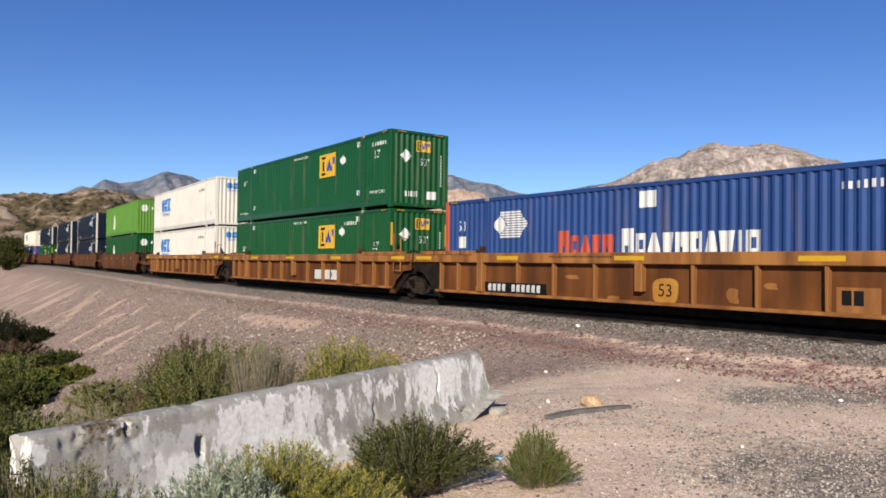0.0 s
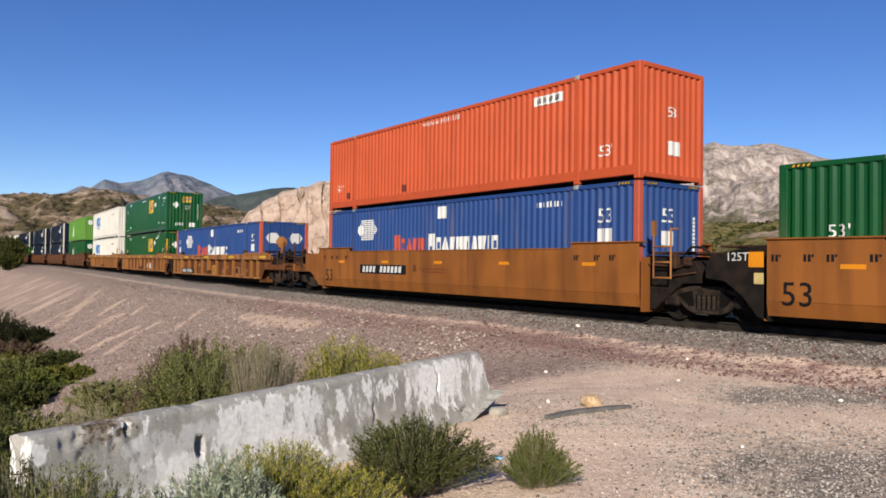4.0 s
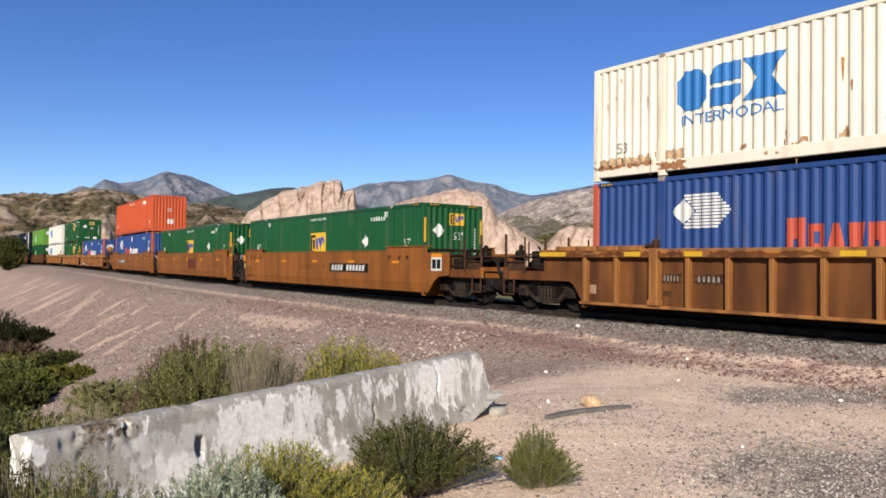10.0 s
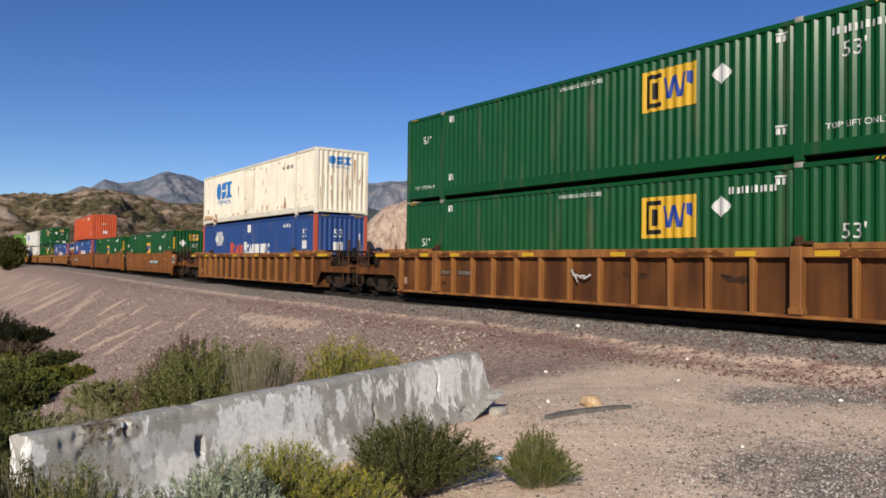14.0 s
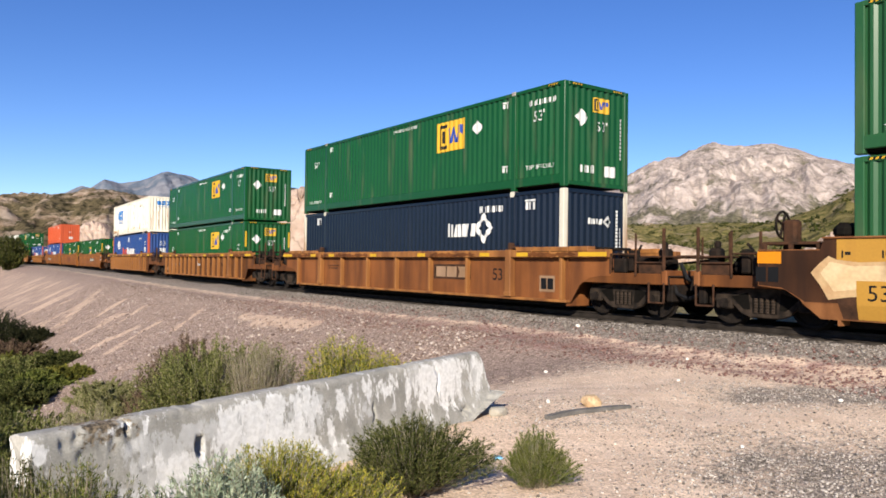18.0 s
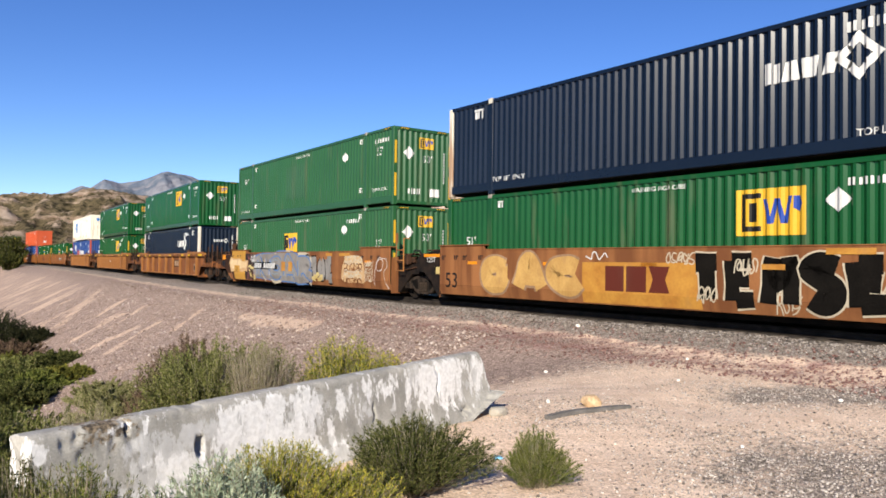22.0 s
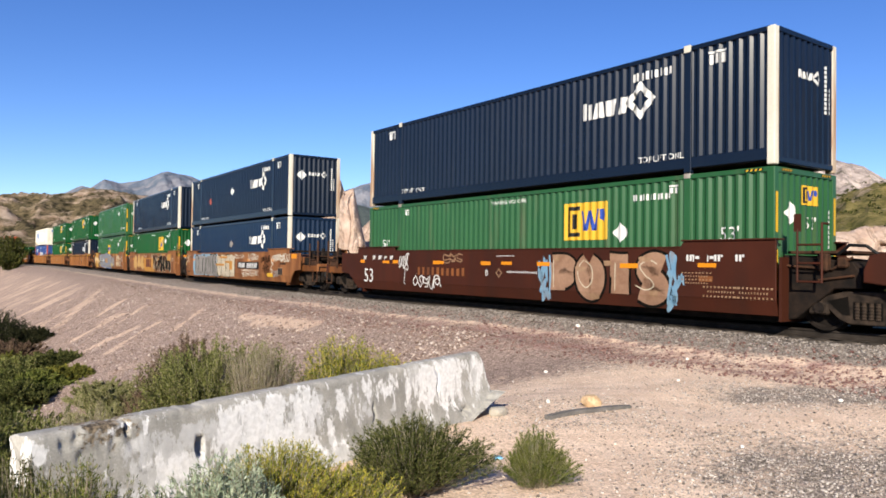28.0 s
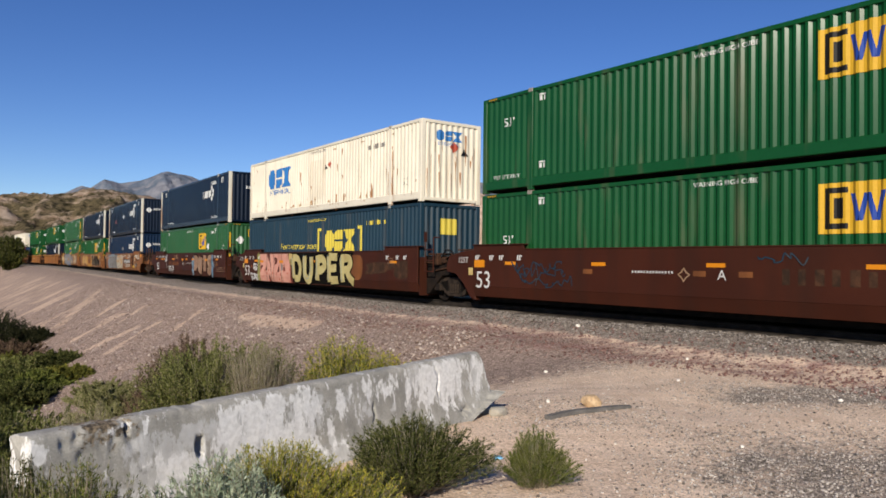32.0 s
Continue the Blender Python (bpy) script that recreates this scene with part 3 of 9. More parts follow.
GREYROCK = rocky("grey_mountain_rock", (0.25, 0.205, 0.185), (0.50, 0.42, 0.375), (0.075, 0.072, 0.048), (0.17, 0.148, 0.10), 0.022, 0.41, 10.0, crack=(0.15, 0.125, 0.105), foot=(55, 95, 0.14), relief=0.55)
BRUSHHILL = rocky("brushy_hillside", (0.24, 0.165, 0.11), (0.46, 0.36, 0.28), (0.032, 0.029, 0.015), (0.16, 0.124, 0.070), 0.085, 0.54, 6.0, dip=((0.2, 0.75, 0.5), (0.8, 1.0, 2.6)), relief=0.8)
GREENHILL = rocky("green_grassy_hillside", (0.38, 0.275, 0.19), (0.46, 0.35, 0.26), (0.085, 0.085, 0.024), (0.27, 0.215, 0.085), 0.06, 0.58, 7.0, relief=0.7)
SNOWROCK = rocky("snowy_peak_rock", (0.66, 0.66, 0.68), (0.78, 0.78, 0.80), (0.16, 0.17, 0.20), (0.24, 0.245, 0.27), 0.02, 0.40)
SANDSTONE = rocky("pink_sandstone", (0.3444, 0.246, 0.1927), (0.4592, 0.3526, 0.287), (0.2624, 0.1804, 0.1394), (0.3444, 0.246, 0.1886), 0.25, 0.38, 5.0, crack=(0.123, 0.0861, 0.0615))


def build_hills():
    def hill(name, label, *a, **k):
        tagged(new(name, ridge_mesh(name, *a, **k)), label, "mountain" if "mountain" in name else "hill", kind="structure")
    hill("mountain_far_west", "distant rocky mountain range, blue-grey with painted haze", 3800, 900, 700, [
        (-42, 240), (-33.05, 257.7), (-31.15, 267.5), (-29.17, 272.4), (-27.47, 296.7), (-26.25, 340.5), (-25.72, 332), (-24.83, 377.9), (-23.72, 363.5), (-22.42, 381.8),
        (-20.71, 429.1), (-19.34, 414.7), (-17.75, 378.2), (-16.12, 332.2), (-14.47, 316.5), (-11.53, 299.9), (-8.1, 262.6), (-4, 200)], HAZEROCK, seed=3, rough=0.07)
    hill("mountain_far_middle", "distant mountain range with pale rock, blue-grey with painted haze", 3600, 800, 700, [
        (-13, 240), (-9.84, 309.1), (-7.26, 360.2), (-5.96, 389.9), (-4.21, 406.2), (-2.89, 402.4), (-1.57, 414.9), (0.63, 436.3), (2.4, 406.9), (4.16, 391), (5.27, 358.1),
        (6.8, 339.1), (8.96, 358.3), (11.09, 382.3), (12.36, 389.8), (14.45, 342.4), (19, 220)], HAZEROCK, seed=4, rough=0.07)
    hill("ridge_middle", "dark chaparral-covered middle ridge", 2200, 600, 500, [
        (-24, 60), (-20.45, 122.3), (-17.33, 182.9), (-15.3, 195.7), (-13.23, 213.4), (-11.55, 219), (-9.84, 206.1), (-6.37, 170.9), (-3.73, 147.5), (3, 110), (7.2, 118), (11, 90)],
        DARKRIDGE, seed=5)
    hill("mountain_east", "grey rocky mountain with brush patches", 1500, 700, 500, [
        (0, 60), (3.32, 89.6), (5.06, 113), (6.37, 124.7), (7.67, 136.3), (9.39, 146.6), (11.52, 155.4), (12.78, 166.4), (14.03, 180.6), (15.67, 204.4), (17.7, 214), (19.28, 229),
        (20.14, 235.8), (21.22, 230.2), (24.23, 231.6), (25.68, 221.1), (27.1, 203.4), (28.49, 191.2), (29.83, 179.2), (31.08, 159.6), (35.16, 128.5), (40.64, 73.4)],
        GREYROCK, seed=6, rough=0.05, cols=640, rows=200)
    hill("foothill_east", "sandy foothill with green brush", 420, 240, 200, [
        (-2, 2), (1.59, 6.4), (5.09, 12.2), (7.7, 17.2), (11.97, 23.1), (15.7, 24.4), (17.73, 22.8), (20.09, 25.2), (22.77, 24.1), (25.34, 22.8), (28.84, 17.4), (32.11, 14.5), (40, 8)],
        GREENHILL, seed=7, base=0.0)
    hill("green_hill_east", "green grassy hill with bare sandy patches", 240, 150, 120, [
        (14, 1), (16.94, 4.9), (19.71, 8.8), (22.77, 13.1), (25.34, 15.9), (26.76, 17.8), (28.49, 21.5), (29.84, 23.3), (31.08, 24.7), (33.66, 27.2), (40.65, 26.8), (49.4, 20.2), (60, 10)],
        GREENHILL, seed=8, base=-0.5)
    hill("brushy_hill_west", "brown hillside with sage brush and bare sand", 330, 150, 120, [
        (-50, 10), (-42.36, 16.3), (-35.74, 20.9), (-31.15, 24.1), (-29.51, 25.7), (-27.82, 26.7), (-25.71, 27.9), (-23.15, 27.9), (-21.63, 26.3), (-20.47, 24.8), (-18.51, 23.9),
        (-16.51, 24.9), (-14.86, 22.9), (-12.35, 18.4), (-8.06, 11.3), (-3.69, 6.7), (0, 2)], BRUSHHILL, seed=9, base=-1.0, rough=0.10, cols=420, rows=120)
    hill("mountain_snowy", "distant mountain tip with old snow", 3450, 300, 250, [
        (8.2, 265), (8.74, 290), (9.39, 312), (9.81, 330), (10.2, 342), (10.67, 332), (11.31, 310), (11.95, 288), (12.4, 262)], SNOWROCK, seed=14, rough=0.05, cols=120, rows=40)


def sandstone(name, label, dist, depth, crest, seed, tilt_bed=0.25):
    """A tilted sandstone outcrop: layered ledges, cracks and a blunt edge."""
    cols, rows = 240, 110
    az = np.radians(np.linspace(crest[0][0], crest[-1][0], cols))
    top = np.interp(np.degrees(az), [c[0] for c in crest], [c[1] for c in crest])
    ang = np.linspace(0, math.pi, rows)
    A, G = np.meshgrid(az, ang)
    H = np.broadcast_to(top, A.shape)
    arc = A * dist
    bulge = np.cos(G) * depth
    zz = -1 + (H + 1) * np.sin(G) ** 0.62
    bed = zz - tilt_bed * (arc - arc.min())
    ledge = 0.55 * np.abs(np.sin(bed * 1.05 + 0.6 * waves(arc, zz, 9, seed))) ** 0.4 + 0.35 * waves(arc, zz, 4.0, seed + 1) + 0.22 * waves(arc, zz * 1.5, 1.6, seed + 2)
    crack = -1.2 * np.exp(-((waves(arc, zz * 0.3, 7.0, seed + 3)) / 0.10) ** 2)
    D = dist - bulge - (ledge + crack) * np.sin(np.clip(G, 0, math.pi)) * np.where(G < math.pi / 2, 1, 0.3)
    zz = zz + 0.18 * waves(arc, D, 2.5, seed + 4) * np.sin(G) ** 6
    tagged(new(name, sheet(name, D * np.sin(A), D * np.cos(A), zz, SANDSTONE)), label, "rock formation")


def build_rocks():
    sandstone("sandstone_outcrop", "pale pink layered sandstone outcrop with deep cracks", 112, 6.0, [
        (-17.5, -0.5), (-16.4, 3.5), (-15.66, 6.2), (-14.86, 8.4), (-13.63, 10.2), (-12.39, 11.6), (-10.7, 12.5), (-9.21, 13.5), (-8.0, 13.6), (-7.7, 12.0), (-6.98, 12.3), (-6.72, 9.8), (-6.13, 5.0), (-5.2, -0.5)], 31)
    sandstone("sandstone_bluff", "pink sandstone bluff with a grassy crown", 138, 8.0, [
        (-9, 1.5), (-6.5, 7.2), (-5.48, 9.7), (-4.62, 11.6), (-2.87, 13), (-0.23, 14.6), (1.09, 15.4), (2.85, 14.6), (3.52, 13.6), (4.19, 10.2), (5.29, 8.6), (7.27, 5.6), (8.36, 4), (10, -0.5)], 47, 0.12)
    sandstone("sandstone_ledge", "low pale pink sandstone ledge behind the line", 135, 5.0, [
        (7.0, -0.5), (7.71, 4.31), (8.99, 7.6), (9.63, 8.4), (11.12, 8.2), (12.6, 7.2), (14.07, 6.0), (15.72, 5.3), (17.74, 5.0), (18.93, 4.3), (20.1, 3.0), (21.2, -0.5)], 53, 0.3)
    sandstone("sandstone_dome", "rounded pale pink sandstone dome behind the line", 160, 5.0, [
        (-27.2, 1.0), (-26.53, 4.4), (-26.37, 7.2), (-26.02, 8.4), (-25.49, 8.7), (-24.77, 8.5), (-24.39, 7.4), (-24.08, 4.6), (-23.5, 1.0)], 71, 0.2)
    sandstone("sandstone_bank", "broken pale boulders on the green slope", 75, 3.0, [
        (24.6, -0.5), (25.35, 2.2), (26.77, 3.5), (27.81, 4.4), (28.84, 4.6), (29.84, 5.0), (31.09, 4.9), (33.36, 4.4), (36.6, 3.0), (38, -0.5)], 67, 0.5)


# ---- containers: 53-foot boxes, x runs along the train, y = +1.29 is the side towards the camera ----
CL, CW, CH = 16.154, 2.591, 2.896
PITCH, DEEP = 0.242, 0.045
FOLD, LEAN = 0.56, 0.22       # the smooth cars' sides lean inwards below this height
POST = 5.99


def wave_at(x, pitch=PITCH, deep=DEEP):
    """How far the corrugated sheet lies behind its outer face at x."""
    t = (x / pitch) % 1.0
    if t < 0.24:
        return 0.0
    if t < 0.5:
        return deep * (t - 0.24) / 0.26
    if t < 0.74:
        return deep
    return deep * (1 - (t - 0.74) / 0.26)


def breaks(x0, x1, pitch=PITCH):
    out = [x0]
    i = math.floor(x0 / pitch)
    while i * pitch < x1:
        out += [x for x in ((i + f) * pitch for f in (0, 0.24, 0.5, 0.74)) if x0 + 1e-4 < x < x1 - 1e-4]
        i += 1
    return out + [x1]


def add_sheet(bm, spans, z0, z1, face, axis, pitch=PITCH, deep=DEEP):
    """Corrugated sheet of steel along axis 'x' or 'y' with its outer face at the given coordinate."""
    sign = 1 if face > 0 else -1
    for a, c in spans:
        xs = breaks(a, c, pitch)
        lines = []
        for x in xs:
            d = face - sign * wave_at(x, pitch, deep)
            i = face - sign * 0.06
            pts = ((x, d), (x, i)) if axis == "x" else ((d, x), (i, x))
            lines.append([bm.verts.new((*pts[0], z0)), bm.verts.new((*pts[0], z1)), bm.verts.new((*pts[1], z1)), bm.verts.new((*pts[1], z0))])
        for p, q in zip(lines, lines[1:]):
            for i in range(4):
                bm.faces.new((p[i], p[(i + 1) % 4], q[(i + 1) % 4], q[i]))
        bm.faces.new(lines[0])
        bm.faces.new(lines[-1][::-1])
    bmesh.ops.recalc_face_normals(bm, faces=bm.faces)
    return bm


def text_mesh(body, size, shear=0.0, wide=1.0):
    cu = bpy.data.curves.new("lettering", "FONT")
    cu.body, cu.size, cu.shear, cu.align_x, cu.align_y = body, size, shear, "CENTER", "CENTER"
    cu.resolution_u = 3
    ob = new("lettering", cu)
    me = bpy.data.meshes.new_from_object(ob.evaluated_get(bpy.context.evaluated_depsgraph_get()))
    bpy.data.objects.remove(ob)
    bm = bmesh.new()
    bm.from_mesh(me)
    bpy.data.meshes.remove(me)
    for v in bm.verts:
        v.co.x *= wide
    return bm


def polys(*shapes):
    """Flat outlines in metres across (u, to the right) and up (v)."""
    bm = bmesh.new()
    for sh in shapes:
        bm.faces.new([bm.verts.new((u, v, 0)) for u, v in sh])
    return bm


def blob(cx, cz, rx, rz, seed, n=18, rough=0.22):
    r = random.Random(seed)
    p = [r.uniform(0, 6.28) for _ in range(3)]
    out = []
    for i in range(n):
        a = 2 * math.pi * i / n
        k = 1 + rough * (math.sin(2 * a + p[0]) * 0.6 + math.sin(3 * a + p[1]) * 0.5 + math.sin(5 * a + p[2]) * 0.3)
        c, s = math.cos(a), math.sin(a)
        out.append((cx + rx * k * math.copysign(abs(c) ** 0.6, c), cz + rz * k * math.copysign(abs(s) ** 0.6, s)))
    return out


def rect(u0, u1, v0, v1):
    return [(u0, v0), (u1, v0), (u1, v1), (u0, v1)]


def diamond(cu, cv, r):
    return [(cu - r, cv), (cu, cv - r), (cu + r, cv), (cu, cv + r)]


def bar_row(width, height, count, seed=0):
    """A row of short bars that stands for writing too small to read."""
    r = random.Random(seed)
    out, u = [], -width / 2
    for i in range(count):
        w = width / count
        k = r.uniform(0.5, 0.68)
        out += [rect(u + w * 0.1, u + w * k, -height / 2, height / 2 * r.choice((1, 1, 0.8)))]
        u += w
    return polys(*out)


DECALS = {}


def decal(key, build, name, material, parent, x, z, face="side", corrugated=True, label="", lift=0.004, pitch=PITCH, plane=None, fold=False):
    """A painted mark that lies on the sheet, following its corrugation. face: 'side' (towards +y) or 'end' (towards -x)."""
    k = (key, round(x, 3), round(z, 3), face, corrugated, material.name, lift, plane, pitch, fold)
    if k not in DECALS:
        bm = build()
        for v in bm.verts:
            v.co = (x - v.co.x, v.co.z, z + v.co.y)
        if corrugated:
            lo, hi = min(v.co.x for v in bm.verts), max(v.co.x for v in bm.verts)
            for c in breaks(lo, hi, pitch)[1:-1]:
                bmesh.ops.bisect_plane(bm, geom=bm.verts[:] + bm.edges[:] + bm.faces[:], plane_co=(c, 0, 0), plane_no=(1, 0, 0), dist=1e-5)
        if fold:
            bmesh.ops.bisect_plane(bm, geom=bm.verts[:] + bm.edges[:] + bm.faces[:], plane_co=(0, 0, FOLD), plane_no=(0, 0, 1), dist=1e-5)
        surf = plane if plane is not None else (CW / 2 if face == "side" else -CL / 2)
        for v in bm.verts:
            d = wave_at(v.co.x, pitch) if corrugated else 0.0
            if face == "side":
                v.co.y += surf - d + lift - (max(0.0, FOLD - v.co.z) * LEAN if fold else 0.0)
            else:
                v.co = (surf + d - lift, v.co.x, v.co.z)
        DECALS[k] = mesh_of(name, bm, material)
    return part(name, DECALS[k], material, parent, label)


MESHES = {}


def cached(key, build, material):
    k = (key, material.name)
    if k not in MESHES:
        MESHES[k] = mesh_of(key, build(), material)
    return MESHES[k]


def container(label, skin, post=None, mid=None, doors=False, group="containers on the train", pitch=PITCH):
    post, mid = post or skin, mid or skin
    t = thing("shipping_container", label, "shipping container", group)
    hw, hl = CW / 2, CL / 2
    spans = [(-hl + 0.16, -POST - 0.09), (-POST + 0.09, POST - 0.09), (POST + 0.09, hl - 0.16)]
    for sg in (1, -1):
        part("side_panel", cached(f"side_panel{sg}{pitch}", lambda: add_sheet(bmesh.new(), spans, 0.35, CH - 0.11, sg * (hw - 0.012), "x", pitch), skin), skin, t)
        part("top_rail", cached(f"top_rail{sg}", lambda: box(-hl + 0.12, hl - 0.12, sg * (hw - 0.075), sg * hw, CH - 0.115, CH - 0.005, 0.012), skin), skin, t)
        part("bottom_rail", cached(f"bottom_rail{sg}", lambda: box(-hl + 0.12, hl - 0.12, sg * (hw - 0.09), sg * (hw - 0.004), 0.10, 0.36, 0.016), skin), skin, t)
        for end in (1, -1):
            part("corner_post", cached(f"corner_post{sg}{end}", lambda: box(end * (hl - 0.18), end * hl, sg * (hw - 0.17), sg * (hw + 0.004), 0.005, CH - 0.01, 0.018), post), post, t)
            part("middle_post", cached(f"middle_post{sg}{end}", lambda: box(end * POST - 0.095, end * POST + 0.095, sg * (hw - 0.12), sg * (hw + 0.003), 0.005, CH - 0.02, 0.01), mid), mid, t)
            part("corner_casting", cached(f"corner_casting{sg}{end}", lambda: box(end * POST - 0.09, end * POST + 0.09, sg * (hw - 0.16), sg * (hw + 0.012), CH - 0.10, CH + 0.015, 0.012), GALV if mid is skin else mid), mid, t)
    if doors:
        for sg in (1, -1):
            d = part("door", cached(f"door{sg}", lambda: box(-hl + 0.02, -hl + 0.07, sg * 0.012, sg * (hw - 0.17), 0.16, CH - 0.12, 0.01), skin), skin, t)
            part("lock_rod", cached(f"lock_rod{sg}", lambda: rods([((-hl - 0.005, sg * v, 0.1), (-hl - 0.005, sg * v, CH - 0.08)) for v in (0.28, 0.82)], 0.02), skin), skin, d)
            part("hinge", cached(f"hinge{sg}", lambda: box(-hl + 0.005, -hl + 0.03, sg * 0.95, sg * 1.12, 0.3, 0.4, 0.006), skin), skin, d)
    else:
        part("rear_panel", cached("rear_panel", lambda: add_sheet(bmesh.new(), [(-hw + 0.16, hw - 0.16)], 0.17, CH - 0.12, -hl + 0.012, "y"), skin), skin, t)
    part("front_panel", cached("front_panel", lambda: add_sheet(bmesh.new(), [(-hw + 0.16, hw - 0.16)], 0.17, CH - 0.12, hl - 0.012, "y"), skin), skin, t)
    for end in (1, -1):
        part("header", cached(f"header{end}", lambda: box(end * (hl - 0.10), end * hl, -hw + 0.16, hw - 0.16, CH - 0.125, CH - 0.006, 0.012), skin), skin, t)
        part("sill", cached(f"sill{end}", lambda: box(end * (hl - 0.10), end * hl, -hw + 0.16, hw - 0.16, 0.06, 0.18, 0.012), skin), skin, t)
    part("roof", cached("roof", lambda: box(-hl + 0.1, hl - 0.1, -hw + 0.07, hw - 0.07, CH - 0.08, CH - 0.03), skin), skin, t)
    part("floor", cached("floor", lambda: box(-hl + 0.1, hl - 0.1, -hw + 0.14, hw - 0.14, 0.08, 0.16), IRON), IRON, t)
    return t


def height_stripes(t):
    """Short black and yellow stripes that warn of a tall box, by the upper corners."""
    bars = lambda: polys(*[[(u, -0.022), (u + 0.05, -0.022), (u + 0.08, 0.022), (u + 0.03, 0.022)] for u in (-0.19, -0.09, 0.01, 0.11)])
    strip = lambda: polys(rect(-0.21, 0.21, -0.028, 0.028))
    for x, face, plane in ((-7.62, "side", CW / 2), (7.62, "side", CW / 2), (0.82, "end", -CL / 2), (-0.82, "end", -CL / 2)):
        decal("hstrip", strip, "height_stripe", LOGOBLACK, t, x, CH - 0.06, face, corrugated=False, plane=plane)
        decal("hbars", bars, "height_stripe", LOGOYELLOW, t, x, CH - 0.06, face, corrugated=False, plane=plane, lift=0.007)


def number53(t, x, z, size=0.5, material=None, face="side", tick=True):
    decal(f"n53{size}{tick}", lambda: text_mesh("53'" if tick else "53", size), "size_number", material or LOGOWHITE, t, x, z, face, label="painted length number")


def small_marks(t, x, z, w, h, count, material=None, seed=1, face="side", name="marking"):
    decal(f"bars{w}{h}{count}{seed}", lambda: bar_row(w, h, count, seed), name, material or LOGOWHITE, t, x, z, face)


def words(t, body, x, z, size, material=None, face="side", corrugated=True, plane=None, wide=1.0):
    decal(f"w{body}{size}{wide}", lambda: text_mesh(body, size, wide=wide), "lettering", material or LOGOWHITE, t, x, z, face, corrugated, plane=plane)


def square_logo(t, x, z, w=1.5, h=0.98, face="side"):
    """Yellow panel with a black bracket shape, a blue zigzag and a blue hook."""
    decal(f"sq{w}{h}", lambda: polys(rect(-w / 2, w / 2, -h / 2, h / 2)), "logo", LOGOYELLOW, t, x, z, face, label="yellow logo panel with black and blue shapes")
    k, g = w / 1.5, h / 0.98
    at = lambda *shapes: polys(*[[(u * k, v * g) for u, v in p] for p in shapes])
    decal(f"sqb{w}", lambda: at(rect(-0.64, -0.53, -0.40, 0.40), rect(-0.53, -0.20, 0.29, 0.40), rect(-0.53, -0.20, -0.40, -0.29), rect(-0.46, -0.28, -0.20, 0.20)), "logo_mark", LOGOBLACK, t, x, z, face, lift=0.007)
    decal(f"sqz{w}", lambda: at([(-0.16, 0.27), (-0.06, 0.27), (0.04, -0.25), (-0.06, -0.25)], [(-0.02, -0.25), (0.06, -0.25), (0.18, 0.27), (0.08, 0.27)], [(0.12, 0.27), (0.22, 0.27), (0.34, -0.25), (0.24, -0.25)], [(0.28, -0.25), (0.36, -0.25), (0.48, 0.30), (0.38, 0.30)],
        [(0.50, 0.05), (0.62, -0.02), (0.68, 0.14), (0.62, 0.30), (0.50, 0.30)]), "logo_mark", LOGOBLUE, t, x, z, face, lift=0.007)


def green_box(label, skin=None, logo_at=None, wide=True, high=True, num=None):
    """Green box; high: markings of the type carried on top, else of the type with the logo low on the side."""
    t = container(label, skin or GREEN, mid=skin or GREEN)
    if logo_at:
        square_logo(t, *logo_at)
    dx, dz = (-4.27, 2.12) if high else (-4.07, 1.62)
    decal("dia", lambda: polys(diamond(0, 0, 0.25)), "placard", LOGOWHITE, t, dx, dz)
    number53(t, -7.05, num or (2.05 if high else 1.5), 0.42)
    number53(t, 6.9, num or (2.05 if high else 1.5), 0.36)
    small_marks(t, -7.2 if high and not num else -5.0, 2.45, 1.15, 0.15, 11, seed=2, name="serial_writing")
    words(t, "WARNING HIGH CUBE", -0.1 if high else 0.15, 2.63, 0.15)
    if high:
        words(t, "TOP LIFT ONLY", -7.1, 0.62, 0.165)
        words(t, "TOP LIFT ONLY", 7.0, 0.45, 0.16)
    for x, z in ((5.5, 2.58), (-5.63, 2.58), (5.5, 0.68), (-5.63, 0.68)):
        decal("tag", lambda: polys(rect(-0.13, 0.13, 0.06, 0.10), rect(-0.11, -0.03, -0.09, 0.04), rect(0.01, 0.10, -0.09, 0.04)), "lift_mark", LOGOWHITE, t, x, z)
    height_stripes(t)
    # rear end
    square_logo(t, -0.15, 2.36, 0.62, 0.42, "end")
    decal("dia", lambda: polys(diamond(0, 0, 0.25)), "placard", LOGOWHITE, t, 0.62, 1.95, "end")
    number53(t, -0.2, 1.75, 0.38, face="end")
    decal("plate", lambda: polys(rect(-0.22, 0.22, -0.15, 0.15)), "data_plate", LOGOWHITE, t, -0.55, 0.52, "end")
    small_marks(t, 0.35, 0.55, 0.6, 0.22, 5, seed=5, face="end")
    decal("vbars", lambda: polys(*[rect(-0.035, 0.035, i * 0.11, i * 0.11 + 0.07) for i in range(11)]), "serial_writing", LOGOWHITE, t, -0.95, 0.9, "end")
    for y in (1.21, -1.21) if skin or num or not high else ():
        for z in (0.75, 1.95):
            decal("ystrip", lambda: polys(rect(-0.045, 0.045, -0.42, 0.42)), "reflective_strip", LOGOYELLOW, t, y, z, "end", corrugated=False)
    return t


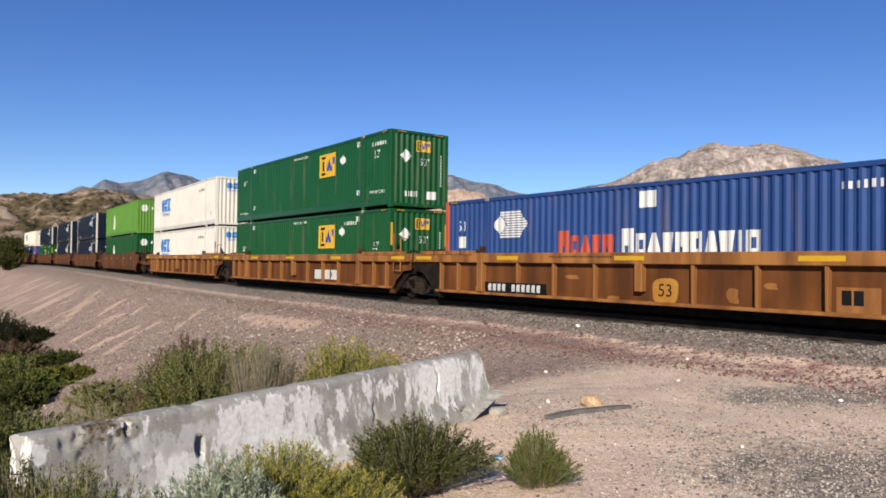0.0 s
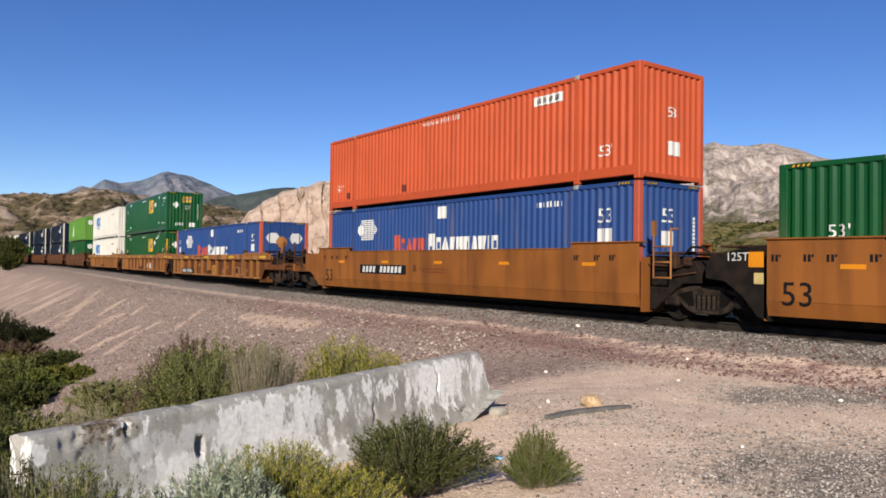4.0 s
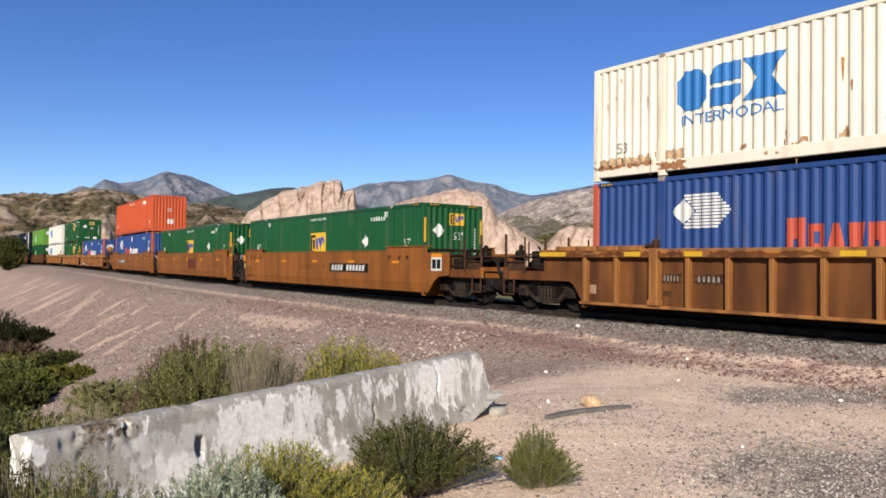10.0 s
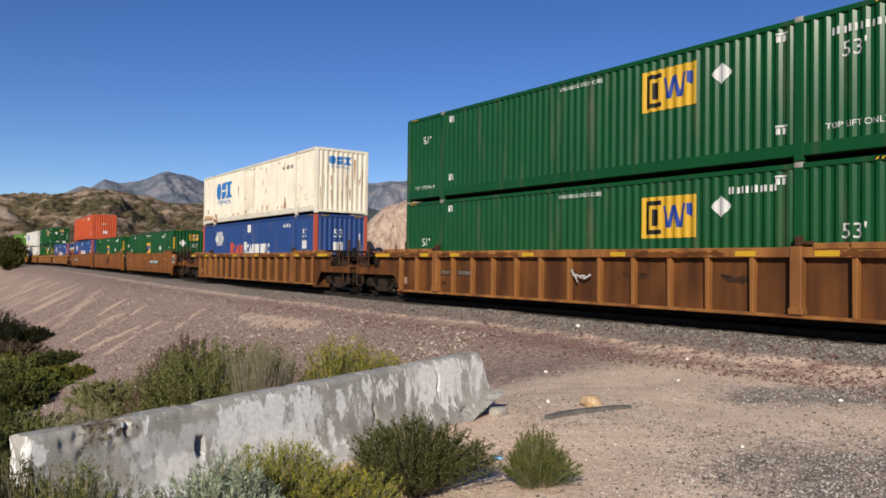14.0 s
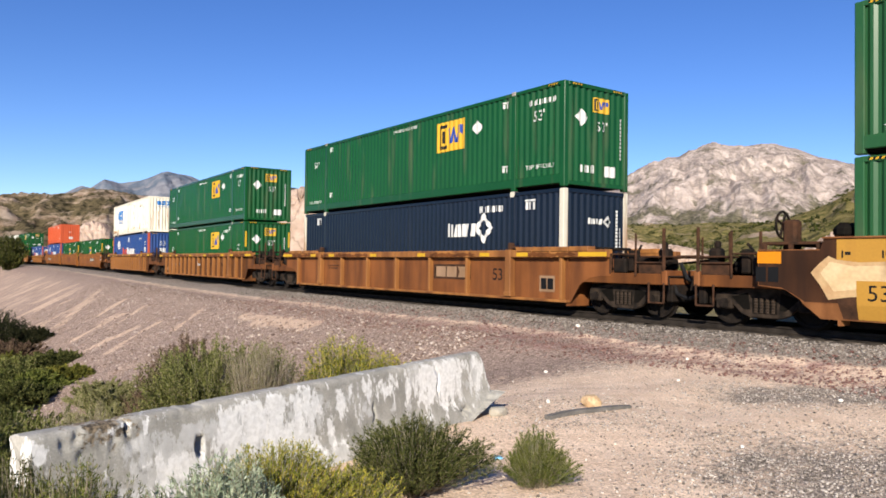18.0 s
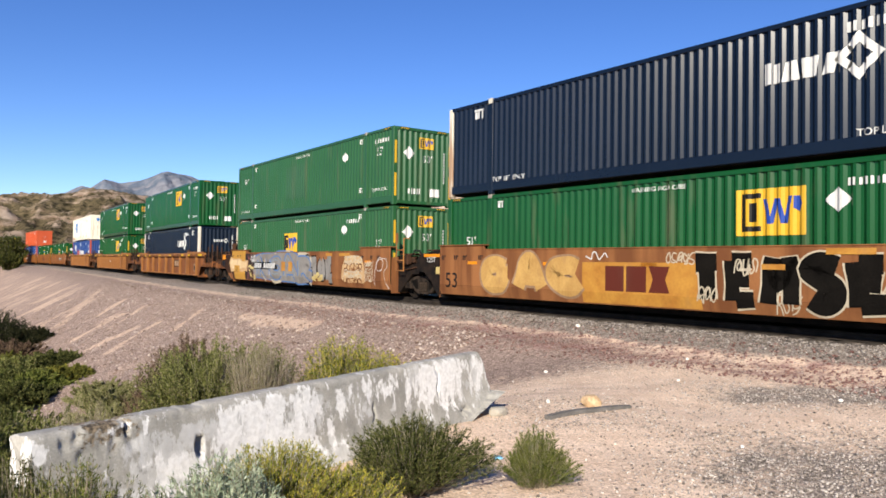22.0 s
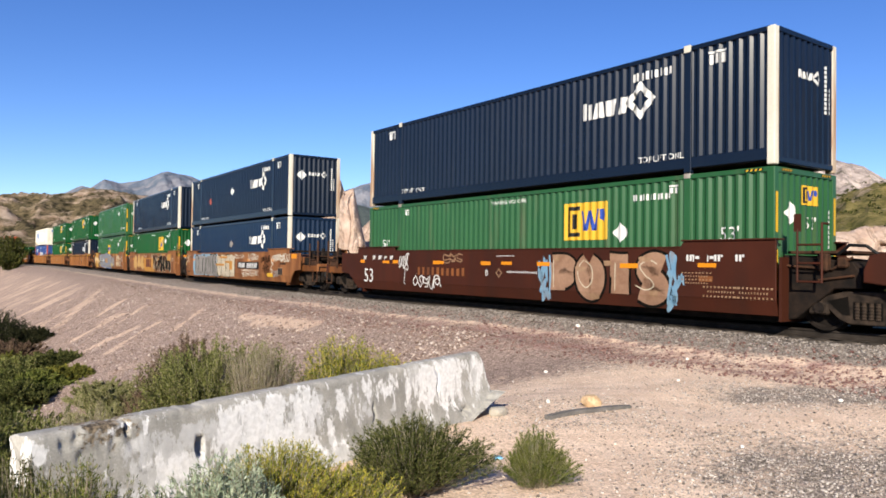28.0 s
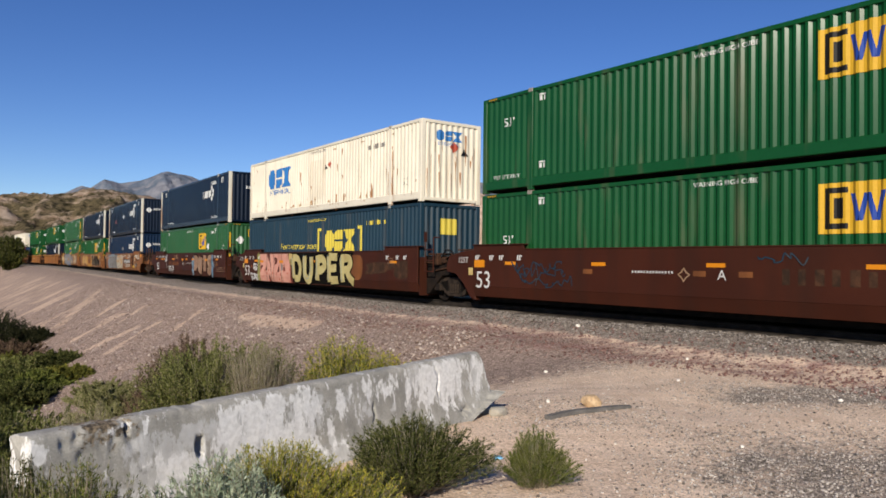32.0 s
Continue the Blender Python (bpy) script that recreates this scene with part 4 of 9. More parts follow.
def letter_blocks(widths, height, gap=0.05, foot=0.05):
    """A row of plain upright slabs, one to a letter of a brand name, with a short slit and slab feet; the first stands taller."""
    out, u = [], -(sum(widths) + gap * (len(widths) - 1)) / 2
    for i, w in enumerate(widths):
        h = height if i else height * 1.25
        a, c, m, d = u, u + w, u + w * (0.45 + 0.1 * (i % 2)), 0.045
        if w < 0.22:
            out += [rect(a + 0.02, c - 0.02, 0, h)]
        elif i % 4 == 0:
            out += [rect(a, m - d, 0, h), rect(m - d, m + d, h * 0.35, h), rect(m + d, c, 0, h)]
        elif i % 4 == 1:
            out += [rect(a, m - d, 0, h), rect(m - d, m + d, 0, h * 0.25), rect(m - d, m + d, h * 0.7, h), rect(m + d, c, 0, h)]
        elif i % 4 == 2:
            out += [[(a, 0), (c, 0), (c - w * 0.28, h), (a + w * 0.28, h)]]
        else:
            out += [[(a + 0.05, 0), (c - 0.05, 0), (c, h), (a, h)]]
        out += [rect(a - 0.02, c + 0.02, -foot, 0)] if foot else []
        u = c + gap
    return polys(*out)


def ring_mark(r, w):
    """A square ring standing on its corner, of four chevrons with small gaps."""
    out = []
    for i in range(4):
        a = math.radians(90 * i)
        turn = lambda u, v: (u * math.cos(a) - v * math.sin(a), u * math.sin(a) + v * math.cos(a))
        k = r * 0.52
        out.append([turn(*p) for p in ((0, r), (-k + 0.012, r - k - 0.012), (-k + 0.012 + w * 0.5, r - k - 0.012 - w * 0.9), (0, r - w * 1.35), (k - 0.012 - w * 0.5, r - k - 0.012 - w * 0.9), (k - 0.012, r - k - 0.012))])
    return polys(*out)


def slant_blocks(widths, height, gap):
    """Four heavy plain shapes that nearly touch, for a brand name on navy boxes."""
    out, u = [], -(sum(widths) + gap * (len(widths) - 1)) / 2
    for i, w in enumerate(widths):
        a, c, q, h = u, u + w, 0.34 * w, height
        d = 0.06 * w
        m = (a + c) / 2
        out += ([rect(a, m - d, 0, h * 1.1), rect(m + d, c, 0, h)], [[(a, 0), (m - d, 0), (m - d, h), (a + q * 0.5, h)], [(m + d, 0), (c, 0), (c - q * 0.5, h), (m + d, h)]],
                [[(a + q * 0.4, 0), (c - q * 0.4, 0), (c, h), (a, h)]], [[(a, 0), (c - q, 0), (c, h), (a + q, h)]])[i]
        u = c + gap
    return polys(*out)


def navy_box(label, skin=None, placard=False):
    t = container(label, skin or NAVY, POSTWHITE, skin or NAVY)
    decal("navy_word", lambda: slant_blocks([0.34, 0.36, 0.36, 0.36], 0.40, 0.035), "logo", LOGOWHITE, t, -3.53, 1.66, label="white block brand mark")
    decal("navy_ring", lambda: ring_mark(0.47, 0.16), "logo_mark", LOGOWHITE, t, -4.64, 1.90)
    small_marks(t, -5.0, 2.47, 1.2, 0.2, 9, seed=2, name="serial_writing")
    words(t, "TOP LIFT ONLY", -5.3, 0.42, 0.20)
    words(t, "TOP LIFT ONLY", 5.2, 0.42, 0.2)
    for x, z in ((6.55, 2.52), (-6.75, 2.5)):
        decal("tag2", lambda: polys(rect(-0.22, 0.22, 0.10, 0.15), rect(-0.2, -0.12, -0.14, 0.08), rect(-0.06, 0.02, -0.14, 0.08), rect(0.08, 0.2, -0.14, 0.08)), "lift_mark", LOGOWHITE, t, x, z)
    for x in (POST, -POST):
        decal("casting_face", lambda: polys(rect(-0.09, 0.09, -0.08, 0.08)), "casting_mark", POSTWHITE, t, x, CH - 0.06, corrugated=False, lift=0.02)
    decal("end_word", lambda: slant_blocks([0.13, 0.13, 0.13, 0.13], 0.15, 0.015), "end_logo", LOGOWHITE, t, 0.05, 1.95, "end")
    decal("end_ring", lambda: ring_mark(0.17, 0.06), "end_logo_mark", LOGOWHITE, t, -0.44, 2.03, "end")
    decal("vbars2", lambda: polys(*[rect(-0.03 + k, 0.03 + k, i * 0.10, i * 0.10 + 0.07) for k in (0, 0.11) for i in range(11 - 5 * (k > 0))]), "serial_writing", LOGOWHITE, t, -0.85, 1.3, "end")
    if placard:
        decal("dia", lambda: polys(diamond(0, 0, 0.25)), "placard", LOGOWHITE if placard == 1 else SPRAYGREY, t, 0.12, 1.72)
        decal("dia", lambda: polys(diamond(0, 0, 0.25)), "placard", LOGOWHITE, t, 0.7, 1.95, "end")
        if placard == 1:
            decal("dia2", lambda: polys(diamond(0, 0, 0.2)), "placard", LOGORED, t, 4.05, 1.4)
    return t


def hex_logo():
    out = [diamond(-0.45, 0, 0.3)]
    for i in range(11):
        v = -0.36 + i * 0.072
        e = 0.75 - abs(v) * 0.9
        s = -0.45 + max(0.3 - abs(v), 0) + 0.03
        out.append(rect(s, max(e, s + 0.1), v - 0.024, v + 0.024))
    return polys(*out)


def blue_box(label, doors=False):
    t = container(label, ROYAL, POSTRED, ROYAL, doors=doors)
    decal("hexlogo", hex_logo, "logo", LOGOWHITE, t, 4.95, 2.05, label="white striped hexagon mark")
    decal("redword", lambda: letter_blocks([0.36, 0.33, 0.33, 0.32, 0.33], 0.52, 0.05), "logo_word", LOGORED, t, 2.03, 1.15, label="faded red brand blocks")
    decal("whiteword", lambda: letter_blocks([0.40, 0.33, 0.36, 0.33, 0.36, 0.30, 0.33, 0.36, 0.16, 0.36], 0.52, 0.045), "logo_word", LOGOWHITE, t, -1.0, 1.15, label="white brand blocks")
    decal("panel", lambda: polys(rect(-0.25, 0.25, -0.2, 0.2)), "data_plate", LOGOWHITE, t, 0.02, 2.49)
    height_stripes(t)
    number53(t, -7.0, 2.05, 0.52, tick=False)
    decal("panel2", lambda: polys(rect(-0.24, -0.01, -0.18, 0.18), rect(0.01, 0.24, -0.18, 0.18)), "data_plate", LOGOWHITE, t, -7.0, 1.56)
    small_marks(t, -5.0, 2.47, 1.1, 0.16, 8, seed=3, name="serial_writing")
    if doors:
        number53(t, 7.2, 2.05, 0.45, tick=False)
        decal("panel3", lambda: polys(rect(-0.2, 0.2, -0.18, 0.18)), "data_plate", LOGOWHITE, t, 7.2, 1.56)
        for y in (0.62, -0.62):
            decal("hexsmall", lambda: polys([(-0.38, 0), (-0.2, 0.26), (0.2, 0.26), (0.38, 0), (0.2, -0.26), (-0.2, -0.26)]), "logo", LOGOWHITE, t, y, 2.05, "end", corrugated=False, plane=-CL / 2 + 0.02)
    else:
        number53(t, 0.15, 2.05, 0.5, face="end", tick=False)
        decal("panel2", lambda: polys(rect(-0.24, -0.01, -0.18, 0.18), rect(0.01, 0.24, -0.18, 0.18)), "data_plate", LOGOWHITE, t, 0.15, 1.5, "end")
        decal("vbars2", lambda: polys(*[rect(-0.03 + k, 0.03 + k, i * 0.10, i * 0.10 + 0.07) for k in (0, 0.11) for i in range(11 - 5 * (k > 0))]), "serial_writing", LOGOWHITE, t, -0.9, 1.0, "end")
    return t


def red_box(label):
    t = container(label, RED)
    number53(t, -7.0, 0.78, 0.4)
    number53(t, 7.15, 0.85, 0.4)
    words(t, "WARNING HIGH CUBE", 0.2, 2.62, 0.2)
    decal("plate_r", lambda: polys(rect(-0.55, 0.55, -0.13, 0.13)), "number_plate", LOGOWHITE, t, -4.9, 2.47)
    small_marks(t, -4.9, 2.47, 0.95, 0.15, 8, LOGOBLACK, 4, name="serial_writing")
    for x, w in ((2.4, 0.35), (6.45, 0.3)):
        decal(f"patch{w}", lambda: polys(rect(-w / 2, w / 2, -0.12, 0.12)), "rust_patch", OXIDE, t, x, 0.55)
    number53(t, 0.0, 1.75, 0.36, face="end", tick=False)
    decal("panel2", lambda: polys(rect(-0.24, -0.01, -0.18, 0.18), rect(0.01, 0.24, -0.18, 0.18)), "data_plate", LOGOWHITE, t, -0.1, 0.85, "end")
    return t


def block_word(widths, h, gap):
    """Three heavy slab shapes: a rounded slab with a slot, a slab cut by a bar, and an hourglass."""
    out, u = [], -(sum(widths) + gap * (len(widths) - 1)) / 2
    for i, w in enumerate(widths):
        a, c, q = u, u + w, 0.22 * h
        if i == 0:
            out += [[(a + q, 0), (c - q, 0), (c, q), (c, h - q), (c - q, h), (a + q, h), (a, h - q), (a, q)]]
        elif i == 1:
            out += [[(a, h * 0.55), (c, h * 0.55), (c, h), (a + q, h), (a, h - q)], [(a, 0), (c - q, 0), (c, q), (c, h * 0.45), (a, h * 0.45)]]
        else:
            out += [[(a, 0), (c, 0), (a + w * 0.66, h * 0.5), (a + w * 0.34, h * 0.5)], [(a + w * 0.34, h * 0.5), (a + w * 0.66, h * 0.5), (c, h), (a, h)]]
        u = c + gap
    return polys(*out)


def white_box(label, rusty=True, dirty=True):
    t = container(label, WHITE if rusty else PLAINWHITE, pitch=PITCH)
    decal("slab", lambda: block_word([0.75, 0.75, 0.95], 0.92, 0.06), "logo", SKYBLUE, t, 4.28, 1.42, label="sky blue slab brand mark")
    words(t, "INTERMODAL", 4.28, 1.2, 0.34, SKYBLUE, wide=1.15)
    small_marks(t, -5.0, 2.3, 1.3, 0.18, 8, SPRAYGREY, 3, name="serial_writing")
    number53(t, -7.05, 0.75, 0.38, SPRAYGREY, tick=False)
    decal("slab_end", lambda: block_word([0.32, 0.32, 0.4], 0.36, 0.03), "end_logo", SKYBLUE, t, 0.1, 2.2, "end")
    words(t, "INTERMODAL", 0.1, 2.08, 0.16, SKYBLUE, face="end")
    if rusty:
        decal("touch_up", lambda: polys(rect(-0.6, 0.6, -0.85, 0.85)), "touched_up_panel", BEIGE, t, 0.3, 1.45, lift=0.0022)
        if dirty:
            number53(t, 7.15, 0.77, 0.38, SPRAYGREY, tick=False)
            decal("dirty_foot", lambda: polys(ragged(0.85, 0.10, 17, 26)), "rust_stain", RUSTWASH, t, 7.14, 0.44)
            decal("dirty_rail", lambda: polys(ragged(0.86, 0.045, 18, 26)), "rust_stain", RUST, t, 7.14, 0.335, corrugated=False)
            decal("scraped_foot", lambda: polys(ragged(0.33, 0.11, 19)), "rust_stain", RUSTWASH, t, 5.70, 0.47)
            decal("scraped_rail", lambda: polys(ragged(0.35, 0.10, 20)), "rust_stain", RUST, t, 5.71, 0.22, corrugated=False)
        else:
            number53(t, 7.0, 0.75, 0.36, RUSTWASH, tick=False)
            decal("placard_red", lambda: polys(diamond(0, 0, 0.2)), "placard", LOGORED, t, -0.1, 2.0, "end")
            decal("placard_dark", lambda: polys([(-0.16, -0.12), (0.16, -0.12), (0.0, 0.16)]), "placard", LOGOBLACK, t, -0.55, 1.85, "end")
            decal("side_placard", lambda: polys(diamond(0, 0, 0.16)), "placard", LOGORED, t, -1.08, 2.0)
            decal("side_scrap", lambda: polys([(-0.14, -0.10), (0.16, -0.08), (0.02, 0.12)]), "placard", LOGOBLACK, t, -0.66, 1.93)
            for i, (x, h) in enumerate(((7.98, 1.3), (-5.86, 0.9), (-6.12, 1.4), (-7.9, 1.6), (5.86, 0.5), (3.4, 0.4))):
                decal(f"run{i}", lambda: polys(blob(0, 0, 0.03, h / 2, 360 + i, 30, 0.5)), "rust_streak", RUST, t, x, 0.3 + h / 2)
        r = random.Random(11)
        for i, (x, h) in enumerate(((1.81, 0.16), (2.6, 0.10), (0.62, 0.30), (0.30, 0.34), (-2.4, 0.30), (-3.82, 0.22), (-4.30, 0.24), (-4.64, 0.44), (3.9, 0.10), (-1.1, 0.12))):
            decal(f"bloom{i}", lambda: polys(blob(0, 0, 0.035, h * 0.5, 300 + i, 24, 0.5)), "rust_streak", RUST, t, x, 0.42 + h * 0.35)
            decal(f"halo{i}", lambda: polys(blob(0, 0, 0.075, h * 0.4, 330 + i, 24, 0.45)), "rust_stain", RUSTWASH, t, x + 0.05, 0.42 + h * 0.2, lift=0.003)
        words(t, "WARNING HIGH CUBE", 0.1, 2.66, 0.14, SPRAYGREY)
        for i in range(60):
            x = r.choice((-5.9, -6.25, -7.85, 0.6, 0.9, 1.8, -2.0, 6.2, -2.4, -3.8, -4.6, -7.4, 3.0, 7.4)) + r.uniform(-0.3, 0.3)
            h, w, z = r.uniform(0.06, 0.7) * r.choice((0.4, 0.6, 1)), r.uniform(0.008, 0.026), r.choice((0.28, 0.42, 0.6, 1.2, 1.9, 2.5)) + r.uniform(0, 0.25)
            decal(f"rs{i}", lambda: polys([(-w, 0), (0, 0.03), (w, 0), (w * 0.6, -h * 0.7), (0, -h), (-w * 0.5, -h * 0.6)]), "rust_streak", RUST, t, x, z)
        for i in range(14):
            x, w, h = r.uniform(-7.6, 7.6), r.uniform(0.05, 0.2), r.uniform(0.015, 0.04)
            decal(f"rp{i}", lambda: polys(blob(0, 0, w, h, i, 14, 0.35)), "rust_stain", RUSTWASH, t, x, r.choice((0.24, 0.27, 0.3, 2.6)))
        for i in range(16):
            y, h, w, z = r.uniform(-1.05, 1.05), r.uniform(0.2, 1.3), r.uniform(0.01, 0.03), r.uniform(0.7, 2.6)
            decal(f"re{i}", lambda: polys([(-w, 0), (0, 0.03), (w, 0), (w * 0.6, -h * 0.7), (0, -h), (-w * 0.5, -h * 0.6)]), "rust_streak", RUST, t, y, z, "end")
    return t


def teal_box(label):
    t = container(label, TEAL)
    decal("slab_y", lambda: block_word([0.78, 0.78, 0.98], 0.86, 0.05), "logo", LEMON, t, -2.07, 1.27, label="yellow slab brand mark")
    decal("brackets", lambda: polys(rect(-1.95, -1.83, -0.6, 0.55), rect(-1.83, -1.65, 0.43, 0.55), rect(1.83, 1.95, -0.6, 0.55), rect(1.65, 1.83, 0.43, 0.55)), "logo_mark", LEMON, t, -1.97, 1.70)
    decal("slogan", lambda: text_mesh("How tomorrow moves", 0.42, 0.25), "lettering", LEMON, t, 2.0, 1.5)
    words(t, "WARNING HIGH CUBE", 0.1, 2.6, 0.17, LEMON)
    small_marks(t, -5.0, 2.33, 1.5, 0.17, 9, LEMON, 3, name="serial_writing")
    decal("yplate", lambda: polys(rect(-0.35, 0.35, -0.28, 0.28)), "end_logo", LEMON, t, 0.1, 2.1, "end")
    return t


def leaf_box(label, skin):
    t = container(label, skin)
    decal("leafmark", lambda: polys([(-0.5, -0.6), (0.5, -0.6), (0.35, 0.3), (0.1, 0.8), (-0.2, 0.6), (-0.4, 0.1)]), "logo", LOGOWHITE, t, 3.2, 1.3)
    decal("disc", lambda: polys([(0.3 * math.cos(k), 0.3 * math.sin(k)) for k in np.linspace(0, 6.0, 12)]), "end_logo", LOGOWHITE, t, 0.7, 2.2, "end")
    small_marks(t, -0.3, 2.2, 0.9, 0.25, 4, seed=6, face="end")
    return t


# ---- well cars: x along the train, origin on the rail tops at the middle of the well ----
SIDE = 1.495          # outer face of the car's sides
WEB = SIDE - 0.17     # outer face of the ribbed cars' thin web


def wheel_profile():
    return [(0.10, 0.0), (0.16, -0.02), (0.17, 0.03), (0.36, 0.045), (0.40, 0.0), (0.455, 0.0), (0.46, 0.105), (0.49, 0.115), (0.495, 0.14), (0.40, 0.14), (0.36, 0.085), (0.17, 0.085), (0.15, 0.16), (0.09, 0.16)]


def lathe_z(profile, y, n=8):
    """A turned upright piece standing at y."""
    bm = bmesh.new()
    rings = [[bm.verts.new((r * math.cos(2 * math.pi * i / n), y + r * math.sin(2 * math.pi * i / n), z)) for i in range(n)] for r, z in profile]
    for a, c in zip(rings, rings[1:]):
        for i in range(n):
            bm.faces.new((a[i], a[(i + 1) % n], c[(i + 1) % n], c[i]))
    bm.faces.new(rings[0][::-1])
    bm.faces.new(rings[-1])
    return bm


def truck(car, x):
    """Two-axle truck: bow-shaped cast side frames, spring nests, bolster and wheelsets."""
    tr = part("truck", cached("bolster", lambda: add_box(box(-0.2, 0.2, -1.05, 1.05, 0.45, 0.72, 0.03), -0.28, 0.28, -0.35, 0.35, 0.70, 0.80), IRON), IRON, car)
    tr.location = (x, 0, 0)
    out = [(-1.16, 0.50), (-1.12, 0.68), (-0.78, 0.70), (-0.40, 0.80), (0.40, 0.80), (0.78, 0.70), (1.12, 0.68), (1.16, 0.50), (1.0, 0.42), (0.74, 0.44), (0.52, 0.24), (0.34, 0.17), (-0.34, 0.17), (-0.52, 0.24), (-0.74, 0.44), (-1.0, 0.42)]
    hole = [(-0.74, 0.60), (-0.36, 0.70), (-0.32, 0.34), (-0.46, 0.34)]
    for sg in (1, -1):
        def frame_mesh():
            bm = prism(out, sg * 0.92, sg * 1.06, 0.02)
            add_box(bm, -1.1, -0.72, sg * 0.99 - 0.12, sg * 0.99 + 0.12, 0.33, 0.56, 0.03)
            add_box(bm, 0.72, 1.1, sg * 0.99 - 0.12, sg * 0.99 + 0.12, 0.33, 0.56, 0.03)
            return bm
        sf = part("side_frame", cached(f"side_frame{sg}", frame_mesh, CASTING), CASTING, tr)
        # Openings are not cut; near-black slabs stand for the shade inside them.
        for q in (1, -1):
            part("frame_opening", cached(f"frame_opening{sg}{q}", lambda: prism([(q * a, c) for a, c in hole], sg * 1.04, sg * 1.064), VOID), VOID, sf)
        part("spring_recess", cached(f"spring_recess{sg}", lambda: box(-0.27, 0.27, sg * 1.04, sg * 1.063, 0.27, 0.60), VOID), VOID, sf)
        for v in (-0.19, -0.065, 0.065, 0.19):
            sp = part("spring", cached(f"spring{sg}", lambda: lathe_z([(0.055, 0.28), (0.042, 0.31), (0.055, 0.34), (0.042, 0.37), (0.055, 0.40), (0.042, 0.43), (0.055, 0.46), (0.042, 0.49), (0.055, 0.52), (0.042, 0.55), (0.05, 0.59)], sg * 1.05), CASTING), CASTING, sf)
            sp.location = (v, 0, 0)
    def set_mesh():
        bm = bmesh.new()
        for sg in (1, -1):
            w = lathe([(r, y) for r, y in wheel_profile()], 20)
            for v in w.verts:
                v.co.y = sg * (0.83 - v.co.y)
            me = bpy.data.meshes.new("wheel")
            w.to_mesh(me)
            w.free()
            bm.from_mesh(me)
            bpy.data.meshes.remove(me)
        add_rod(bm, (0, -1.0, 0), (0, 1.0, 0), 0.085, 8)
        # bearing caps with three bolts show the turning
        for sg in (1, -1):
            add_rod(bm, (0, sg * 1.0, 0), (0, sg * 1.13, 0), 0.11, 10)
            for i in range(3):
                a = i * 2.094
                add_rod(bm, (0.06 * math.cos(a), sg * 1.12, 0.06 * math.sin(a)), (0.06 * math.cos(a), sg * 1.15, 0.06 * math.sin(a)), 0.018, 6)
        bmesh.ops.recalc_face_normals(bm, faces=bm.faces)
        return bm
    for q in (1, -1):
        ws = part("wheelset", cached("wheelset", set_mesh, TREAD), TREAD, tr)
        ws.location = (q * 0.89, 0, 0.455)
    return tr


